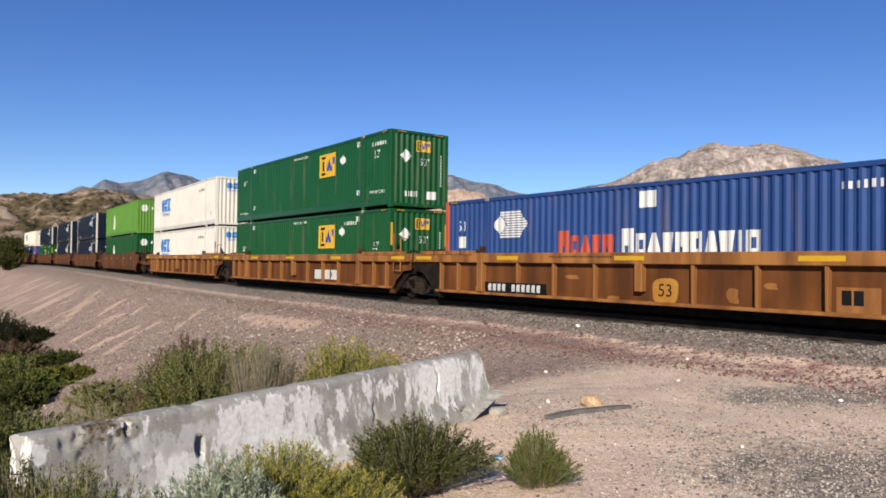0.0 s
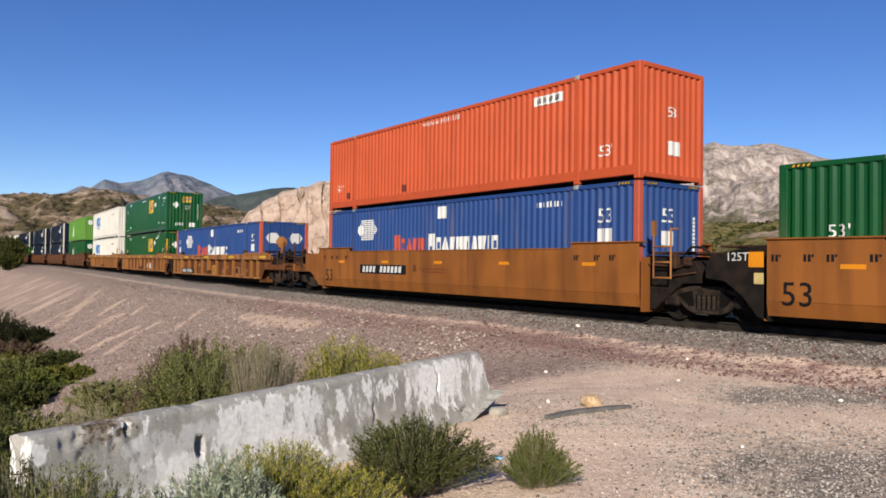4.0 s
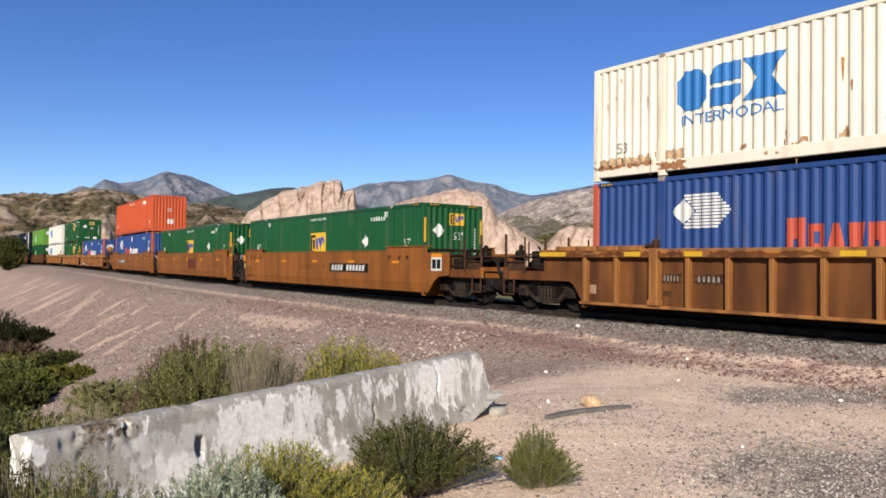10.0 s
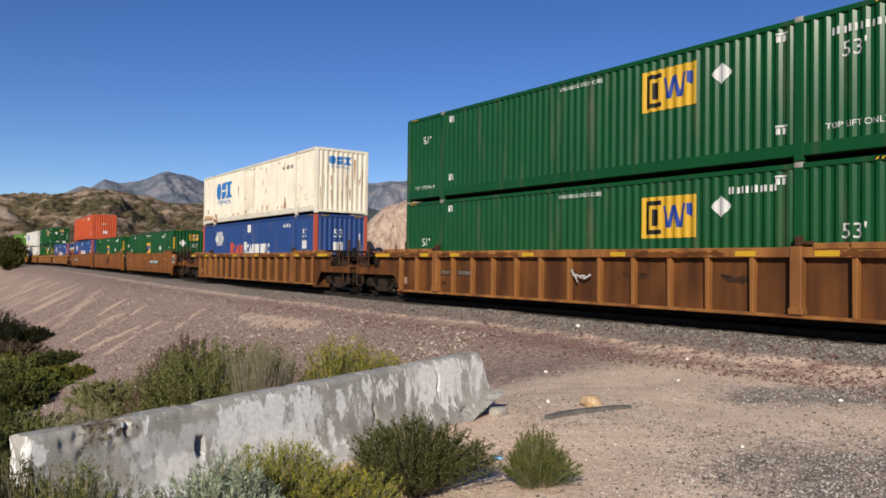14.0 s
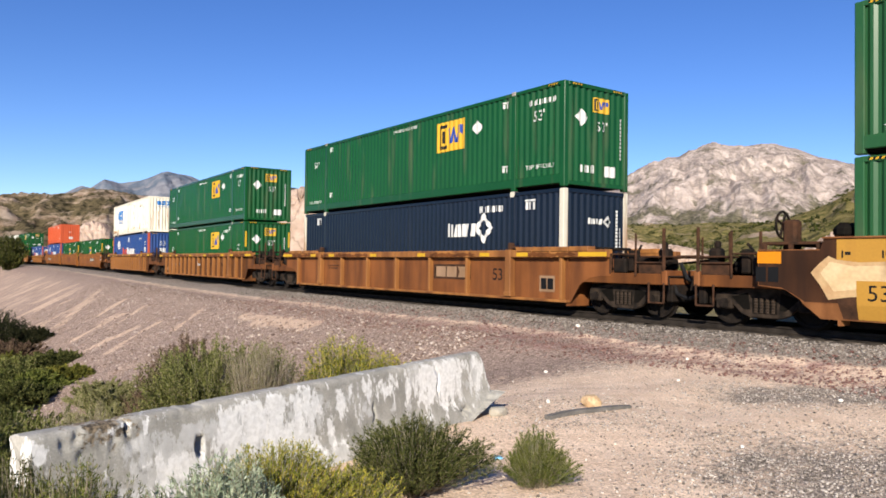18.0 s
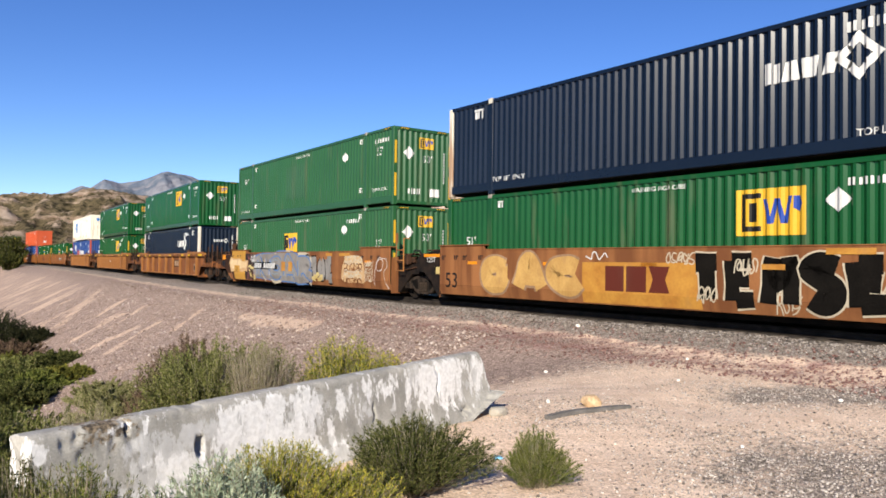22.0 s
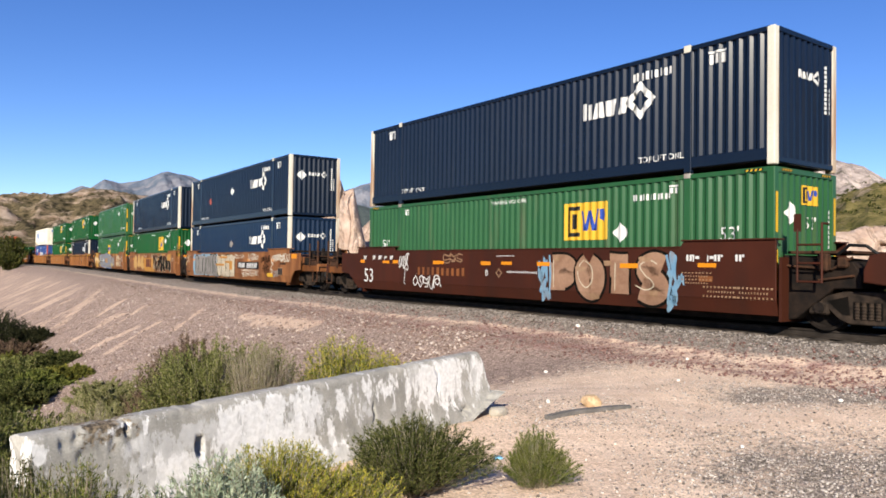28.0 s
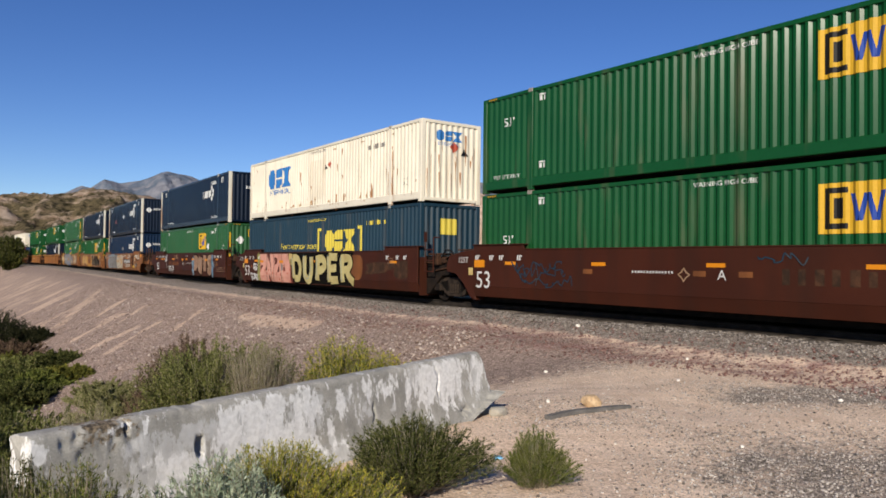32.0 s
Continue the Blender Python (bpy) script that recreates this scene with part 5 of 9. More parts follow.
def railing_end(car, e, x0, skin):
    """Platform over the truck at a coupled end, with uprights, grab irons, brake gear, ladder and coupler."""
    xs = sorted((e * x0, e * 11.45))
    part("end_platform", cached(f"end_platform{e}{x0}", lambda: box(xs[0], xs[1], -1.30, 1.30, 0.94, 1.04, 0.02), RUSTY), RUSTY, car)
    part("centre_sill", cached(f"centre_sill{e}", lambda: box(e * 8.3, e * 11.35, -0.34, 0.34, 0.62, 0.93, 0.02), IRON), IRON, car)
    part("end_beam", cached(f"end_beam{e}", lambda: box(e * 11.30, e * 11.45, -1.36, 1.36, 0.80, 1.14, 0.02), skin), skin, car)
    part("coupler", cached(f"coupler{e}", lambda: add_box(add_box(box(e * 11.3, e * 11.75, -0.09, 0.09, 0.70, 0.90, 0.02), min(e * 11.62, e * 11.86), max(e * 11.62, e * 11.86), -0.17, 0.20, 0.66, 0.94, 0.04),
         min(e * 11.0, e * 11.32), max(e * 11.0, e * 11.32), -0.22, 0.22, 0.62, 0.96, 0.02), IRON), IRON, car)
    for sg in (1, -1):
        part("upright", cached(f"upright{e}{sg}", lambda: box(e * 11.32, e * 11.38, sg * 1.29, sg * 1.36, 1.1, 2.12, 0.01), RUSTY), RUSTY, car)
        part("upright", cached(f"upright_in{e}{sg}", lambda: box(e * 10.52, e * 10.56, sg * 1.31, sg * 1.36, 1.0, 2.02, 0.008), RUSTY), RUSTY, car)
        part("grab_rail", cached(f"grab_rail{e}{sg}", lambda: rods([((e * 9.75, sg * 1.34, 1.52), (e * 10.55, sg * 1.34, 1.52)), ((e * 10.55, sg * 1.34, 1.32), (e * 11.3, sg * 1.34, 1.32)), ((e * 9.75, sg * 1.34, 1.05), (e * 9.75, sg * 1.34, 1.52))], 0.022), RUSTY), RUSTY, car)
        part("sill_step", cached(f"sill_step{e}{sg}", lambda: rods([((e * 10.95, sg * 1.36, 0.85), (e * 10.95, sg * 1.36, 0.38)), ((e * 11.38, sg * 1.36, 0.85), (e * 11.38, sg * 1.36, 0.38)), ((e * 10.95, sg * 1.36, 0.38), (e * 11.38, sg * 1.36, 0.38))], 0.025), RUSTY), RUSTY, car)
    part("air_reservoir", cached(f"air_reservoir{e}", lambda: rods([((e * 9.9, 0.75, 1.26), (e * 10.7, 0.75, 1.26))], 0.19, 12), IRON), IRON, car)
    part("brake_valve", cached(f"brake_valve{e}", lambda: add_box(box(e * 9.75, e * 10.15, 0.95, 1.25, 1.05, 1.42, 0.04), min(e * 10.2, e * 10.4), max(e * 10.2, e * 10.4), 1.0, 1.22, 1.1, 1.62, 0.03), IRON), IRON, car)
    part("uncoupling_lever", cached(f"uncoupling_lever{e}", lambda: rods([((e * 11.47, 1.3, 1.0), (e * 11.50, 0.3, 0.98)), ((e * 11.50, 0.3, 0.98), (e * 11.6, 0.15, 0.8)), ((e * 11.47, 1.3, 1.0), (e * 11.52, 1.34, 0.7))], 0.018), IRON), IRON, car)
    part("walkway", cached(f"walkway{e}", lambda: box(e * 10.55, e * 11.35, -1.2, 1.2, 1.44, 1.48, 0.01), RUSTY), RUSTY, car)
    part("brake_cylinder", cached(f"brake_cylinder{e}", lambda: rods([((e * 9.5, -0.5, 1.28), (e * 10.3, -0.5, 1.28)), ((e * 10.3, 0.55, 1.2), (e * 10.9, 0.55, 1.2))], 0.17, 12), IRON), IRON, car)
    for sg in (1, -1):
        part("side_beam", cached(f"side_beam{e}{sg}", lambda: box(e * 8.45, e * 11.34, sg * 1.24, sg * 1.315, 0.80, 1.06, 0.012), WEBTAN), WEBTAN, car)
        part("toe_board", cached(f"toe_board{e}{sg}", lambda: box(e * 10.60, e * 11.28, sg * 1.27, sg * 1.30, 1.06, 1.31, 0.006), RUSTY), RUSTY, car)
    part("draft_gear", cached(f"draft_gear{e}", lambda: add_box(box(e * 10.7, e * 11.36, -0.62, 0.62, 0.42, 0.80, 0.04), min(e * 11.28, e * 11.46), max(e * 11.28, e * 11.46), -1.15, 1.15, 0.40, 0.80, 0.03), IRON), IRON, car)
    part("control_box", cached(f"control_box{e}", lambda: add_box(box(e * 10.98, e * 11.26, 0.80, 1.10, 1.28, 1.66, 0.06), min(e * 11.03, e * 11.17), max(e * 11.03, e * 11.17), 0.88, 1.02, 1.64, 1.82, 0.04), IRON), IRON, car)
    part("air_hose", cached(f"air_hose{e}", lambda: rods([((e * 11.4, 0.42, 0.86), (e * 11.62, 0.44, 0.62)), ((e * 11.62, 0.44, 0.62), (e * 11.84, 0.42, 0.46)), ((e * 11.84, 0.42, 0.46), (e * 11.9, 0.40, 0.44)),
        ((e * 11.35, 1.0, 0.9), (e * 11.5, 1.02, 0.6)), ((e * 11.5, 1.02, 0.6), (e * 11.78, 1.0, 0.5)), ((e * 11.4, -0.5, 1.0), (e * 11.66, -0.52, 0.55)), ((e * 11.66, -0.52, 0.55), (e * 11.9, -0.5, 0.5)), ((e * 11.4, 0.75, 1.3), (e * 11.6, 0.78, 0.95)), ((e * 11.6, 0.78, 0.95), (e * 11.88, 0.76, 0.84))], 0.045, 8), LOGOBLACK), LOGOBLACK, car)
    part("end_frame", cached(f"end_frame{e}", lambda: rods([((e * 8.35, v, 1.0), (e * 8.35, v, 1.72)) for v in (-0.9, -0.3, 0.3, 0.9)] + [((e * 8.35, -1.1, 1.70), (e * 8.35, 1.1, 1.70)), ((e * 9.2, 1.1, 1.04), (e * 8.4, 1.1, 1.62)), ((e * 9.7, 0.2, 1.04), (e * 9.7, 0.2, 1.62)), ((e * 9.7, -0.4, 1.3), (e * 9.7, 1.0, 1.55))], 0.045), IRON), IRON, car)
    part("brake_rigging", cached(f"brake_rigging{e}", lambda: rods([((e * 8.6, 0.9, 1.12), (e * 11.0, 0.7, 1.22)), ((e * 8.6, -0.8, 1.15), (e * 11.2, -0.7, 1.4)), ((e * 9.9, 0.8, 1.1), (e * 10.4, 0.95, 1.75)), ((e * 11.2, 0.3, 0.9), (e * 11.8, 0.2, 0.55))], 0.03), IRON), IRON, car)


def stub_end(car, e, ladder=True, skin=None):
    """Inner end of an articulated unit: the arm that rests on the shared truck, with pipes and, at the rear, a ladder."""
    if e == 1:
        out = [(8.2, 1.70), (8.9, 1.62), (9.55, 1.48), (9.66, 1.2), (9.66, 0.98), (9.2, 0.92), (8.8, 0.62), (8.45, 0.2), (8.2, 0.14)]
        wide = 1.43
    else:
        out = [(8.2, 1.5), (9.55, 1.36), (9.72, 1.1), (9.72, 0.86), (9.2, 0.84), (8.45, 0.22), (8.2, 0.16)]
        wide = 1.16
    m = skin if skin is BROWN else IRON
    arm = m if e == 1 else IRON
    part("end_arm", cached(f"end_arm{e}", lambda: prism([(e * a, c) for a, c in out], -wide, wide, 0.02), arm), arm, car)
    part("deck_plate", cached(f"deck_plate{e}", lambda: box(e * 8.25, e * 9.5, -1.1, 1.1, 1.52 if e == -1 else 1.66, 1.58 if e == -1 else 1.71, 0.01), RUSTY), RUSTY, car)
    if e == -1:
        part("brake_pipe", cached("brake_pipe", lambda: rods([((-8.3, 1.22, 1.28), (-9.2, 1.22, 1.22)), ((-9.2, 1.22, 1.22), (-9.6, 1.25, 1.45)), ((-8.9, 1.22, 1.0), (-9.6, 1.2, 1.1))], 0.025), RUSTY), RUSTY, car)
        part("brake_valve", cached("stub_valve", lambda: add_box(box(-9.15, -8.95, 1.14, 1.32, 1.18, 1.52, 0.03), -9.5, -9.3, 1.14, 1.28, 1.25, 1.45, 0.03), RUSTY), RUSTY, car)
        part("hose", cached("hose", lambda: rods([((-9.3, 1.2, 1.5), (-9.55, 1.28, 1.68)), ((-9.55, 1.28, 1.68), (-9.85, 1.28, 1.66)), ((-9.85, 1.28, 1.66), (-10.05, 1.25, 1.5))], 0.03, 8), LOGOBLACK), LOGOBLACK, car)
    if ladder:
        m = m if m is BROWN else SILLTAN
        part("ladder", cached(f"ladder{e}", lambda: add_box(rods([((e * 8.64, 1.46, 0.95), (e * 8.64, 1.46, 2.0)), ((e * 9.12, 1.46, 0.95), (e * 9.12, 1.46, 2.1)), ((e * 9.12, 1.46, 2.1), (e * 9.12, 1.2, 2.1))] + [((e * 8.64, 1.46, 0.97 + i * 0.36), (e * 9.12, 1.46, 0.97 + i * 0.36)) for i in range(3)], 0.022),
            min(e * 8.57, e * 8.71), max(e * 8.57, e * 8.71), 1.44, 1.47, 1.95, 2.30), m), m, car, "end ladder with round rungs")


def reflector(car, x, z, w=0.55, h=0.09, m=None):
    decal(f"refl{w}{h}", lambda: polys(rect(-w / 2, w / 2, -h / 2, h / 2)), "reflector", m or ORANGE, car, x, z, corrugated=False, plane=SIDE, lift=0.004)


def mark(car, key, build, name, m, x, z, lift=0.004, label="", plane=None):
    decal(key, build, name, m, car, x, z, corrugated=False, plane=plane or SIDE, lift=lift, label=label, fold=plane is None)


def lower_side(sg, front, rear):
    """The foot of a smooth side, leaning inwards from the crease."""
    hi = [8.96 if k == "coupled" else 8.22 for k in (rear, front)]
    lo = [8.62 if k == "coupled" else 8.22 for k in (rear, front)]
    y0, y1 = SIDE, SIDE - (FOLD - 0.26) * LEAN
    bm = bmesh.new()
    a = [bm.verts.new((x, sg * (y - d), z)) for d in (0, 0.05) for x, y, z in ((-hi[0], y0, FOLD), (hi[1], y0, FOLD), (lo[1], y1, 0.26), (-lo[0], y1, 0.26))]
    for q in ((0, 1, 2, 3), (7, 6, 5, 4), (0, 4, 5, 1), (1, 5, 6, 2), (2, 6, 7, 3), (3, 7, 4, 0)):
        bm.faces.new([a[i] for i in q])
    bmesh.ops.recalc_face_normals(bm, faces=bm.faces)
    return bm


def smooth_car(label, skin, front, rear):
    """Well car with plain plate sides; front and rear are 'coupled' or 'joined'."""
    car = thing("well_car", label, "railway well car", "cars of the train")
    def outline():
        pts = []
        for e, kind in ((1, front), (-1, rear)):
            o = [(5.95, 1.655), (6.05, 1.80), (8.55, 1.80), (8.60, 1.60), (9.86, 1.60), (9.86, 0.86), (9.3, 0.80), (9.0, 0.62), (8.96, FOLD)] if kind == "coupled" else [(5.95, 1.655), (6.05, 1.80), (8.22, 1.80), (8.22, FOLD)]
            o = [(e * a, c) for a, c in o]
            pts += o if e == 1 else o[::-1]
        return pts
    pts = outline()
    for sg in (1, -1):
        part("side_plate", cached(f"side_plate{sg}{front}{rear}", lambda: prism(pts, sg * (SIDE - 0.055), sg * SIDE, 0.008), skin), skin, car)
        part("lower_side", cached(f"lower_side{sg}{front}{rear}", lambda: lower_side(sg, front, rear), skin), skin, car)
        for e, kind in ((1, front), (-1, rear)):
            end = 8.56 if kind == "coupled" else 8.24
            part("shoulder_flange", cached(f"shoulder{sg}{e}{kind}", lambda: box(e * 6.0, e * end, sg * (SIDE - 0.30), sg * (SIDE + 0.045), 1.80, 1.835, 0.008), skin), skin, car)
        part("top_chord", cached(f"top_chord{sg}", lambda: box(-5.96, 5.96, sg * (SIDE - 0.14), sg * (SIDE + 0.012), 1.655, 1.69, 0.01), skin), skin, car)
        part("bottom_chord", cached(f"bottom_chord{sg}", lambda: box(-8.2, 8.2, sg * (SIDE - 0.34), sg * (SIDE - 0.222), 0.27, 0.34, 0.01), IRON), IRON, car)
    part("well_floor", cached("well_floor", lambda: box(-8.25, 8.25, -1.05, 1.05, 0.11, 0.44), IRON), IRON, car)
    for e, kind in ((1, front), (-1, rear)):
        part("bulkhead", cached(f"bulkhead{e}", lambda: box(e * 8.25, e * 8.31, -1.43, 1.43, 0.15, 1.45), skin), skin, car)
        if kind == "coupled":
            railing_end(car, e, 8.31, skin)
            truck(car, e * 9.95)
        else:
            stub_end(car, e, e == -1, skin)
            if e == -1:
                truck(car, -9.78)
    for i in range(5):
        reflector(car, 6.55 - i * 3.3, 1.27, 0.46)
    for x in (6.19, 6.96, 7.4, 8.05, -6.2, -6.9, -7.4):
        mark(car, "bracket_marks", lambda: polys(rect(-0.07, -0.015, -0.07, 0.07), rect(0.015, 0.07, -0.07, 0.07), rect(0.085, 0.13, 0.02, 0.07)), "stencil", LOGOWHITE if skin is BROWN else LOGOBLACK, x, 1.43)
    return car


def ribbed_car(label, skin, ribs, front, rear, sill=(1.44, 1.645), chord=(0.24, 0.31)):
    """Older well car: thin web with upright ribs under a top sill; the web sweeps up over the trucks. sill, chord: heights of the top and bottom members."""
    key = f"{sill}{chord}"
    car = thing("well_car", label, "railway well car", "cars of the train")
    # Bottom chord gets the bright sill colour to stand for its sunlit edge.
    low, wide = SILLTAN, 0.028 if sill[0] < 1.4 else 0.042
    pts = []
    for e, kind in ((1, front), (-1, rear)):
        o = [(9.75, sill[0] + 0.08), (9.75, 0.98), (9.35, 0.97), (9.0, 0.90), (8.7, 0.72), (8.5, 0.44), (8.38, chord[0] + 0.02)] if kind == "coupled" else [(9.6, sill[0] + 0.08), (9.6, 1.0), (9.1, 0.95), (8.6, 0.60), (8.40, chord[0] + 0.02)]
        o = [(e * a, c) for a, c in o]
        pts += o if e == 1 else o[::-1]
    for sg in (1, -1):
        part("side_web", cached(f"side_web{sg}{front}{rear}{key}", lambda: prism(pts, sg * (WEB - 0.03), sg * WEB, 0.0), skin), skin, car)
        part("top_sill", cached(f"top_sill{sg}{front}{rear}{key}", lambda: box(-9.75 if rear == "coupled" else -9.6, 9.75 if front == "coupled" else 9.6, sg * (SIDE - 0.24), sg * (SIDE + 0.01), sill[0], sill[1], 0.015), SILLTAN), SILLTAN, car)
        part("bottom_chord", cached(f"rib_bottom{sg}{key}", lambda: box(-8.35, 8.35, sg * (WEB - 0.05), sg * (SIDE - 0.01), chord[0], chord[1], 0.01), low), low, car)
        for i, x in enumerate(ribs):
            r = part("rib", cached(f"rib{sg}{key}", lambda: prism([(-wide, chord[1]), (wide, chord[1]), (wide + 0.01, sill[0]), (-wide - 0.01, sill[0])], sg * (WEB - 0.002), sg * (SIDE - 0.02), 0.008), SILLTAN), SILLTAN, car)
            r.location = (x, 0, 0)
        for e in (1, -1):
            for k in range(4):
                g = part("guide_plate", cached(f"guide_plate{sg}{e}{key}", lambda: box(0, e * 0.66, sg * (SIDE - 0.26), sg * (SIDE + 0.035), sill[1] - 0.045, sill[1] + 0.08, 0.012), SILLTAN), SILLTAN, car)
                g.location = (e * (6.4 + k * 0.7), 0, 0)
            part("guide_post", cached(f"guide_post{sg}{e}{key}", lambda: add_box(box(e * 5.93, e * 6.17, sg * (WEB - 0.002), sg * (SIDE + 0.03), chord[1] + 0.04, sill[1] + 0.015, 0.015), min(e * 5.90, e * 6.2), max(e * 5.90, e * 6.2), min(sg * WEB, sg * (SIDE + 0.05)), max(sg * WEB, sg * (SIDE + 0.05)), chord[1], chord[1] + 0.14, 0.02), SILLTAN), SILLTAN, car)
            part("lock_bracket", cached(f"lock_bracket{sg}{e}{key}", lambda: add_box(box(e * 6.0, e * 6.12, sg * (SIDE - 0.2), sg * (SIDE - 0.02), sill[1], sill[1] + 0.22, 0.02), min(e * 6.08, e * 6.35), max(e * 6.08, e * 6.35), min(sg * (SIDE - 0.16), sg * (SIDE - 0.06)), max(sg * (SIDE - 0.16), sg * (SIDE - 0.06)), sill[1] + 0.04, sill[1] + 0.12, 0.015), RUSTY), RUSTY, car)
    if sill[0] < 1.4:
        for sg in (1, -1):
            part("middle_post", cached(f"web_post{sg}", lambda: box(0.02, 0.24, sg * (WEB - 0.002), sg * (SIDE + 0.02), 0.62, sill[0] + 0.02, 0.015), SILLTAN), SILLTAN, car)
    part("well_floor", cached("well_floor", lambda: box(-8.25, 8.25, -1.05, 1.05, 0.11, 0.44), IRON), IRON, car)
    for e, kind in ((1, front), (-1, rear)):
        part("bulkhead", cached(f"bulkhead{e}", lambda: box(e * 8.25, e * 8.31, -1.36, 1.36, 0.15, 1.43), skin), skin, car)
        if kind == "coupled":
            railing_end(car, e, 8.31, skin)
            truck(car, e * 9.95)
        else:
            stub_end(car, e, e == -1, skin)
            if e == -1:
                truck(car, -9.78)
    zs = (sill[0] + sill[1]) / 2 if sill[0] < 1.4 else sill[0] + 0.08
    for x, w in ((-9.0, 0.9), (-4.2, 0.9), (0.4, 0.9), (4.8, 0.9), (9.0, 0.9)) if sill[0] < 1.4 else ((9.3, 0.96), (6.66, 0.47), (4.98, 0.46), (1.6, 0.47), (-1.6, 0.47), (-4.98, 0.46), (-6.66, 0.47), (-9.3, 0.96)):
        mark(car, f"ysill{w}", lambda: polys(rect(-w / 2, w / 2, -0.055, 0.055)), "reflector", LOGOYELLOW, x, zs, plane=SIDE + 0.01)
    if sill[0] > 1.4:
        for x, w in ((7.86, 1.9), (5.82, 1.2), (3.3, 2.6), (-3.3, 2.4), (-7.8, 1.8)):
            mark(car, f"worn_sill{w}", lambda: polys(ragged(w / 2, 0.055, 7, 20)), "worn_paint", WEBTAN, x, zs, 0.003, plane=SIDE + 0.01)
    return car


# ---- paint that has been sprayed or stencilled on the cars ----
def ribbon(points, w):
    """A stroke of paint of width w along a smooth line of points; overlaps lie in one mesh, each a little prouder."""
    bm = bmesh.new()
    q = []
    for a, c, d, e in zip([points[0]] + points, points, points[1:], points[2:] + [points[-1]]):
        for i in range(5):
            t = i / 5
            q.append(tuple(0.5 * (2 * c[k] + (d[k] - a[k]) * t + (2 * a[k] - 5 * c[k] + 4 * d[k] - e[k]) * t * t + (3 * c[k] - a[k] - 3 * d[k] + e[k]) * t ** 3) for k in (0, 1)))
    q.append(points[-1])
    last = None
    for i, p in enumerate(q):
        a, c = q[max(i - 1, 0)], q[min(i + 1, len(q) - 1)]
        dx, dy = c[0] - a[0], c[1] - a[1]
        k = math.hypot(dx, dy) or 1
        h = w / 2 * (1 + 0.2 * noise.noise(Vector((p[0] * 2.2 + 7, p[1] * 2.2, w))))
        pair = [bm.verts.new((p[0] - dy / k * h, p[1] + dx / k * h, 0)), bm.verts.new((p[0] + dy / k * h, p[1] - dx / k * h, 0))]
        if last:
            bm.faces.new((last[0], last[1], pair[1], pair[0]))
        last = pair
    return bm


SKELETONS = [
    [(-0.45, -0.40), (-0.30, 0.35), (0.10, 0.46), (0.30, 0.05), (-0.05, -0.20), (-0.25, 0.10), (0.15, 0.25), (0.48, -0.30)],
    [(-0.40, 0.30), (0.0, 0.48), (0.42, 0.20), (0.25, -0.30), (-0.20, -0.12), (0.0, -0.46), (0.46, -0.44)],
    [(-0.48, 0.10), (-0.15, -0.45), (0.20, -0.20), (-0.12, 0.20), (0.10, 0.48), (0.45, 0.25), (0.40, -0.25)],
    [(0.45, 0.44), (0.10, 0.20), (-0.40, 0.40), (-0.42, -0.10), (0.05, -0.25), (0.35, 0.0), (0.20, -0.46), (-0.30, -0.46)],
]


LOOPS = [
    [(0.35, 0.40), (-0.20, 0.48), (-0.42, 0.10), (-0.10, -0.10), (0.30, -0.25), (0.10, -0.48), (-0.38, -0.36)],
    [(-0.30, 0.45), (-0.36, -0.10), (-0.10, -0.48), (0.25, -0.30), (0.34, 0.42), (0.30, -0.48)],
    [(-0.32, -0.48), (-0.30, 0.30), (0.05, 0.48), (0.34, 0.20), (0.05, -0.05), (-0.28, 0.0), (0.10, -0.18), (0.42, -0.50)],
    [(0.30, 0.10), (0.0, 0.36), (-0.34, 0.05), (-0.05, -0.36), (0.32, -0.05), (0.05, 0.42)],
]


def scrawl(car, x, z, width, height, m, seed, w=0.035):
    """A looping hand-sprayed scribble."""
    r = random.Random(seed)
    n = max(8, int(width / 0.075))
    pts = []
    for i in range(n + 1):
        a = i * r.uniform(1.5, 2.8)
        pts.append((-width / 2 + width * i / n + 0.25 * height * math.cos(a * 1.3), height / 2 * math.sin(a) * r.uniform(0.4, 1.1)))
    mark(car, f"scr{seed}{w}", lambda: ribbon(pts, w), "scrawl", m, x, z, 0.009, "sprayed scrawl")


def tag(car, x, z, width, height, m, seed, count, w=0.028):
    """A row of small sprayed signs that cannot be read."""
    r = random.Random(seed)
    step, lines = width / count, []
    for i in range(count):
        shape = r.choice(SKELETONS + LOOPS)
        lean, wide = r.uniform(0.0, 0.3), r.uniform(1.0, 1.35)
        tall = r.uniform(0.8, 1.15)
        lines.append([(-width / 2 + step * (i + 0.5) + step * wide * (a + r.uniform(-0.08, 0.08)) + lean * c * height, (c + r.uniform(-0.08, 0.08)) * tall * height) for a, c in shape])
    mark(car, f"tag{seed}{count}{w}", lambda: strokes(lines, w), "sprayed_tag", m, x, z, 0.009, "small sprayed tag")


def field(car, key, pts, name, m, lift):
    """A flat area of paint with its corners at places along and up the car's side."""
    mark(car, key, lambda: polys([(-x, z) for x, z in pts]), name, m, 0, 0, lift)


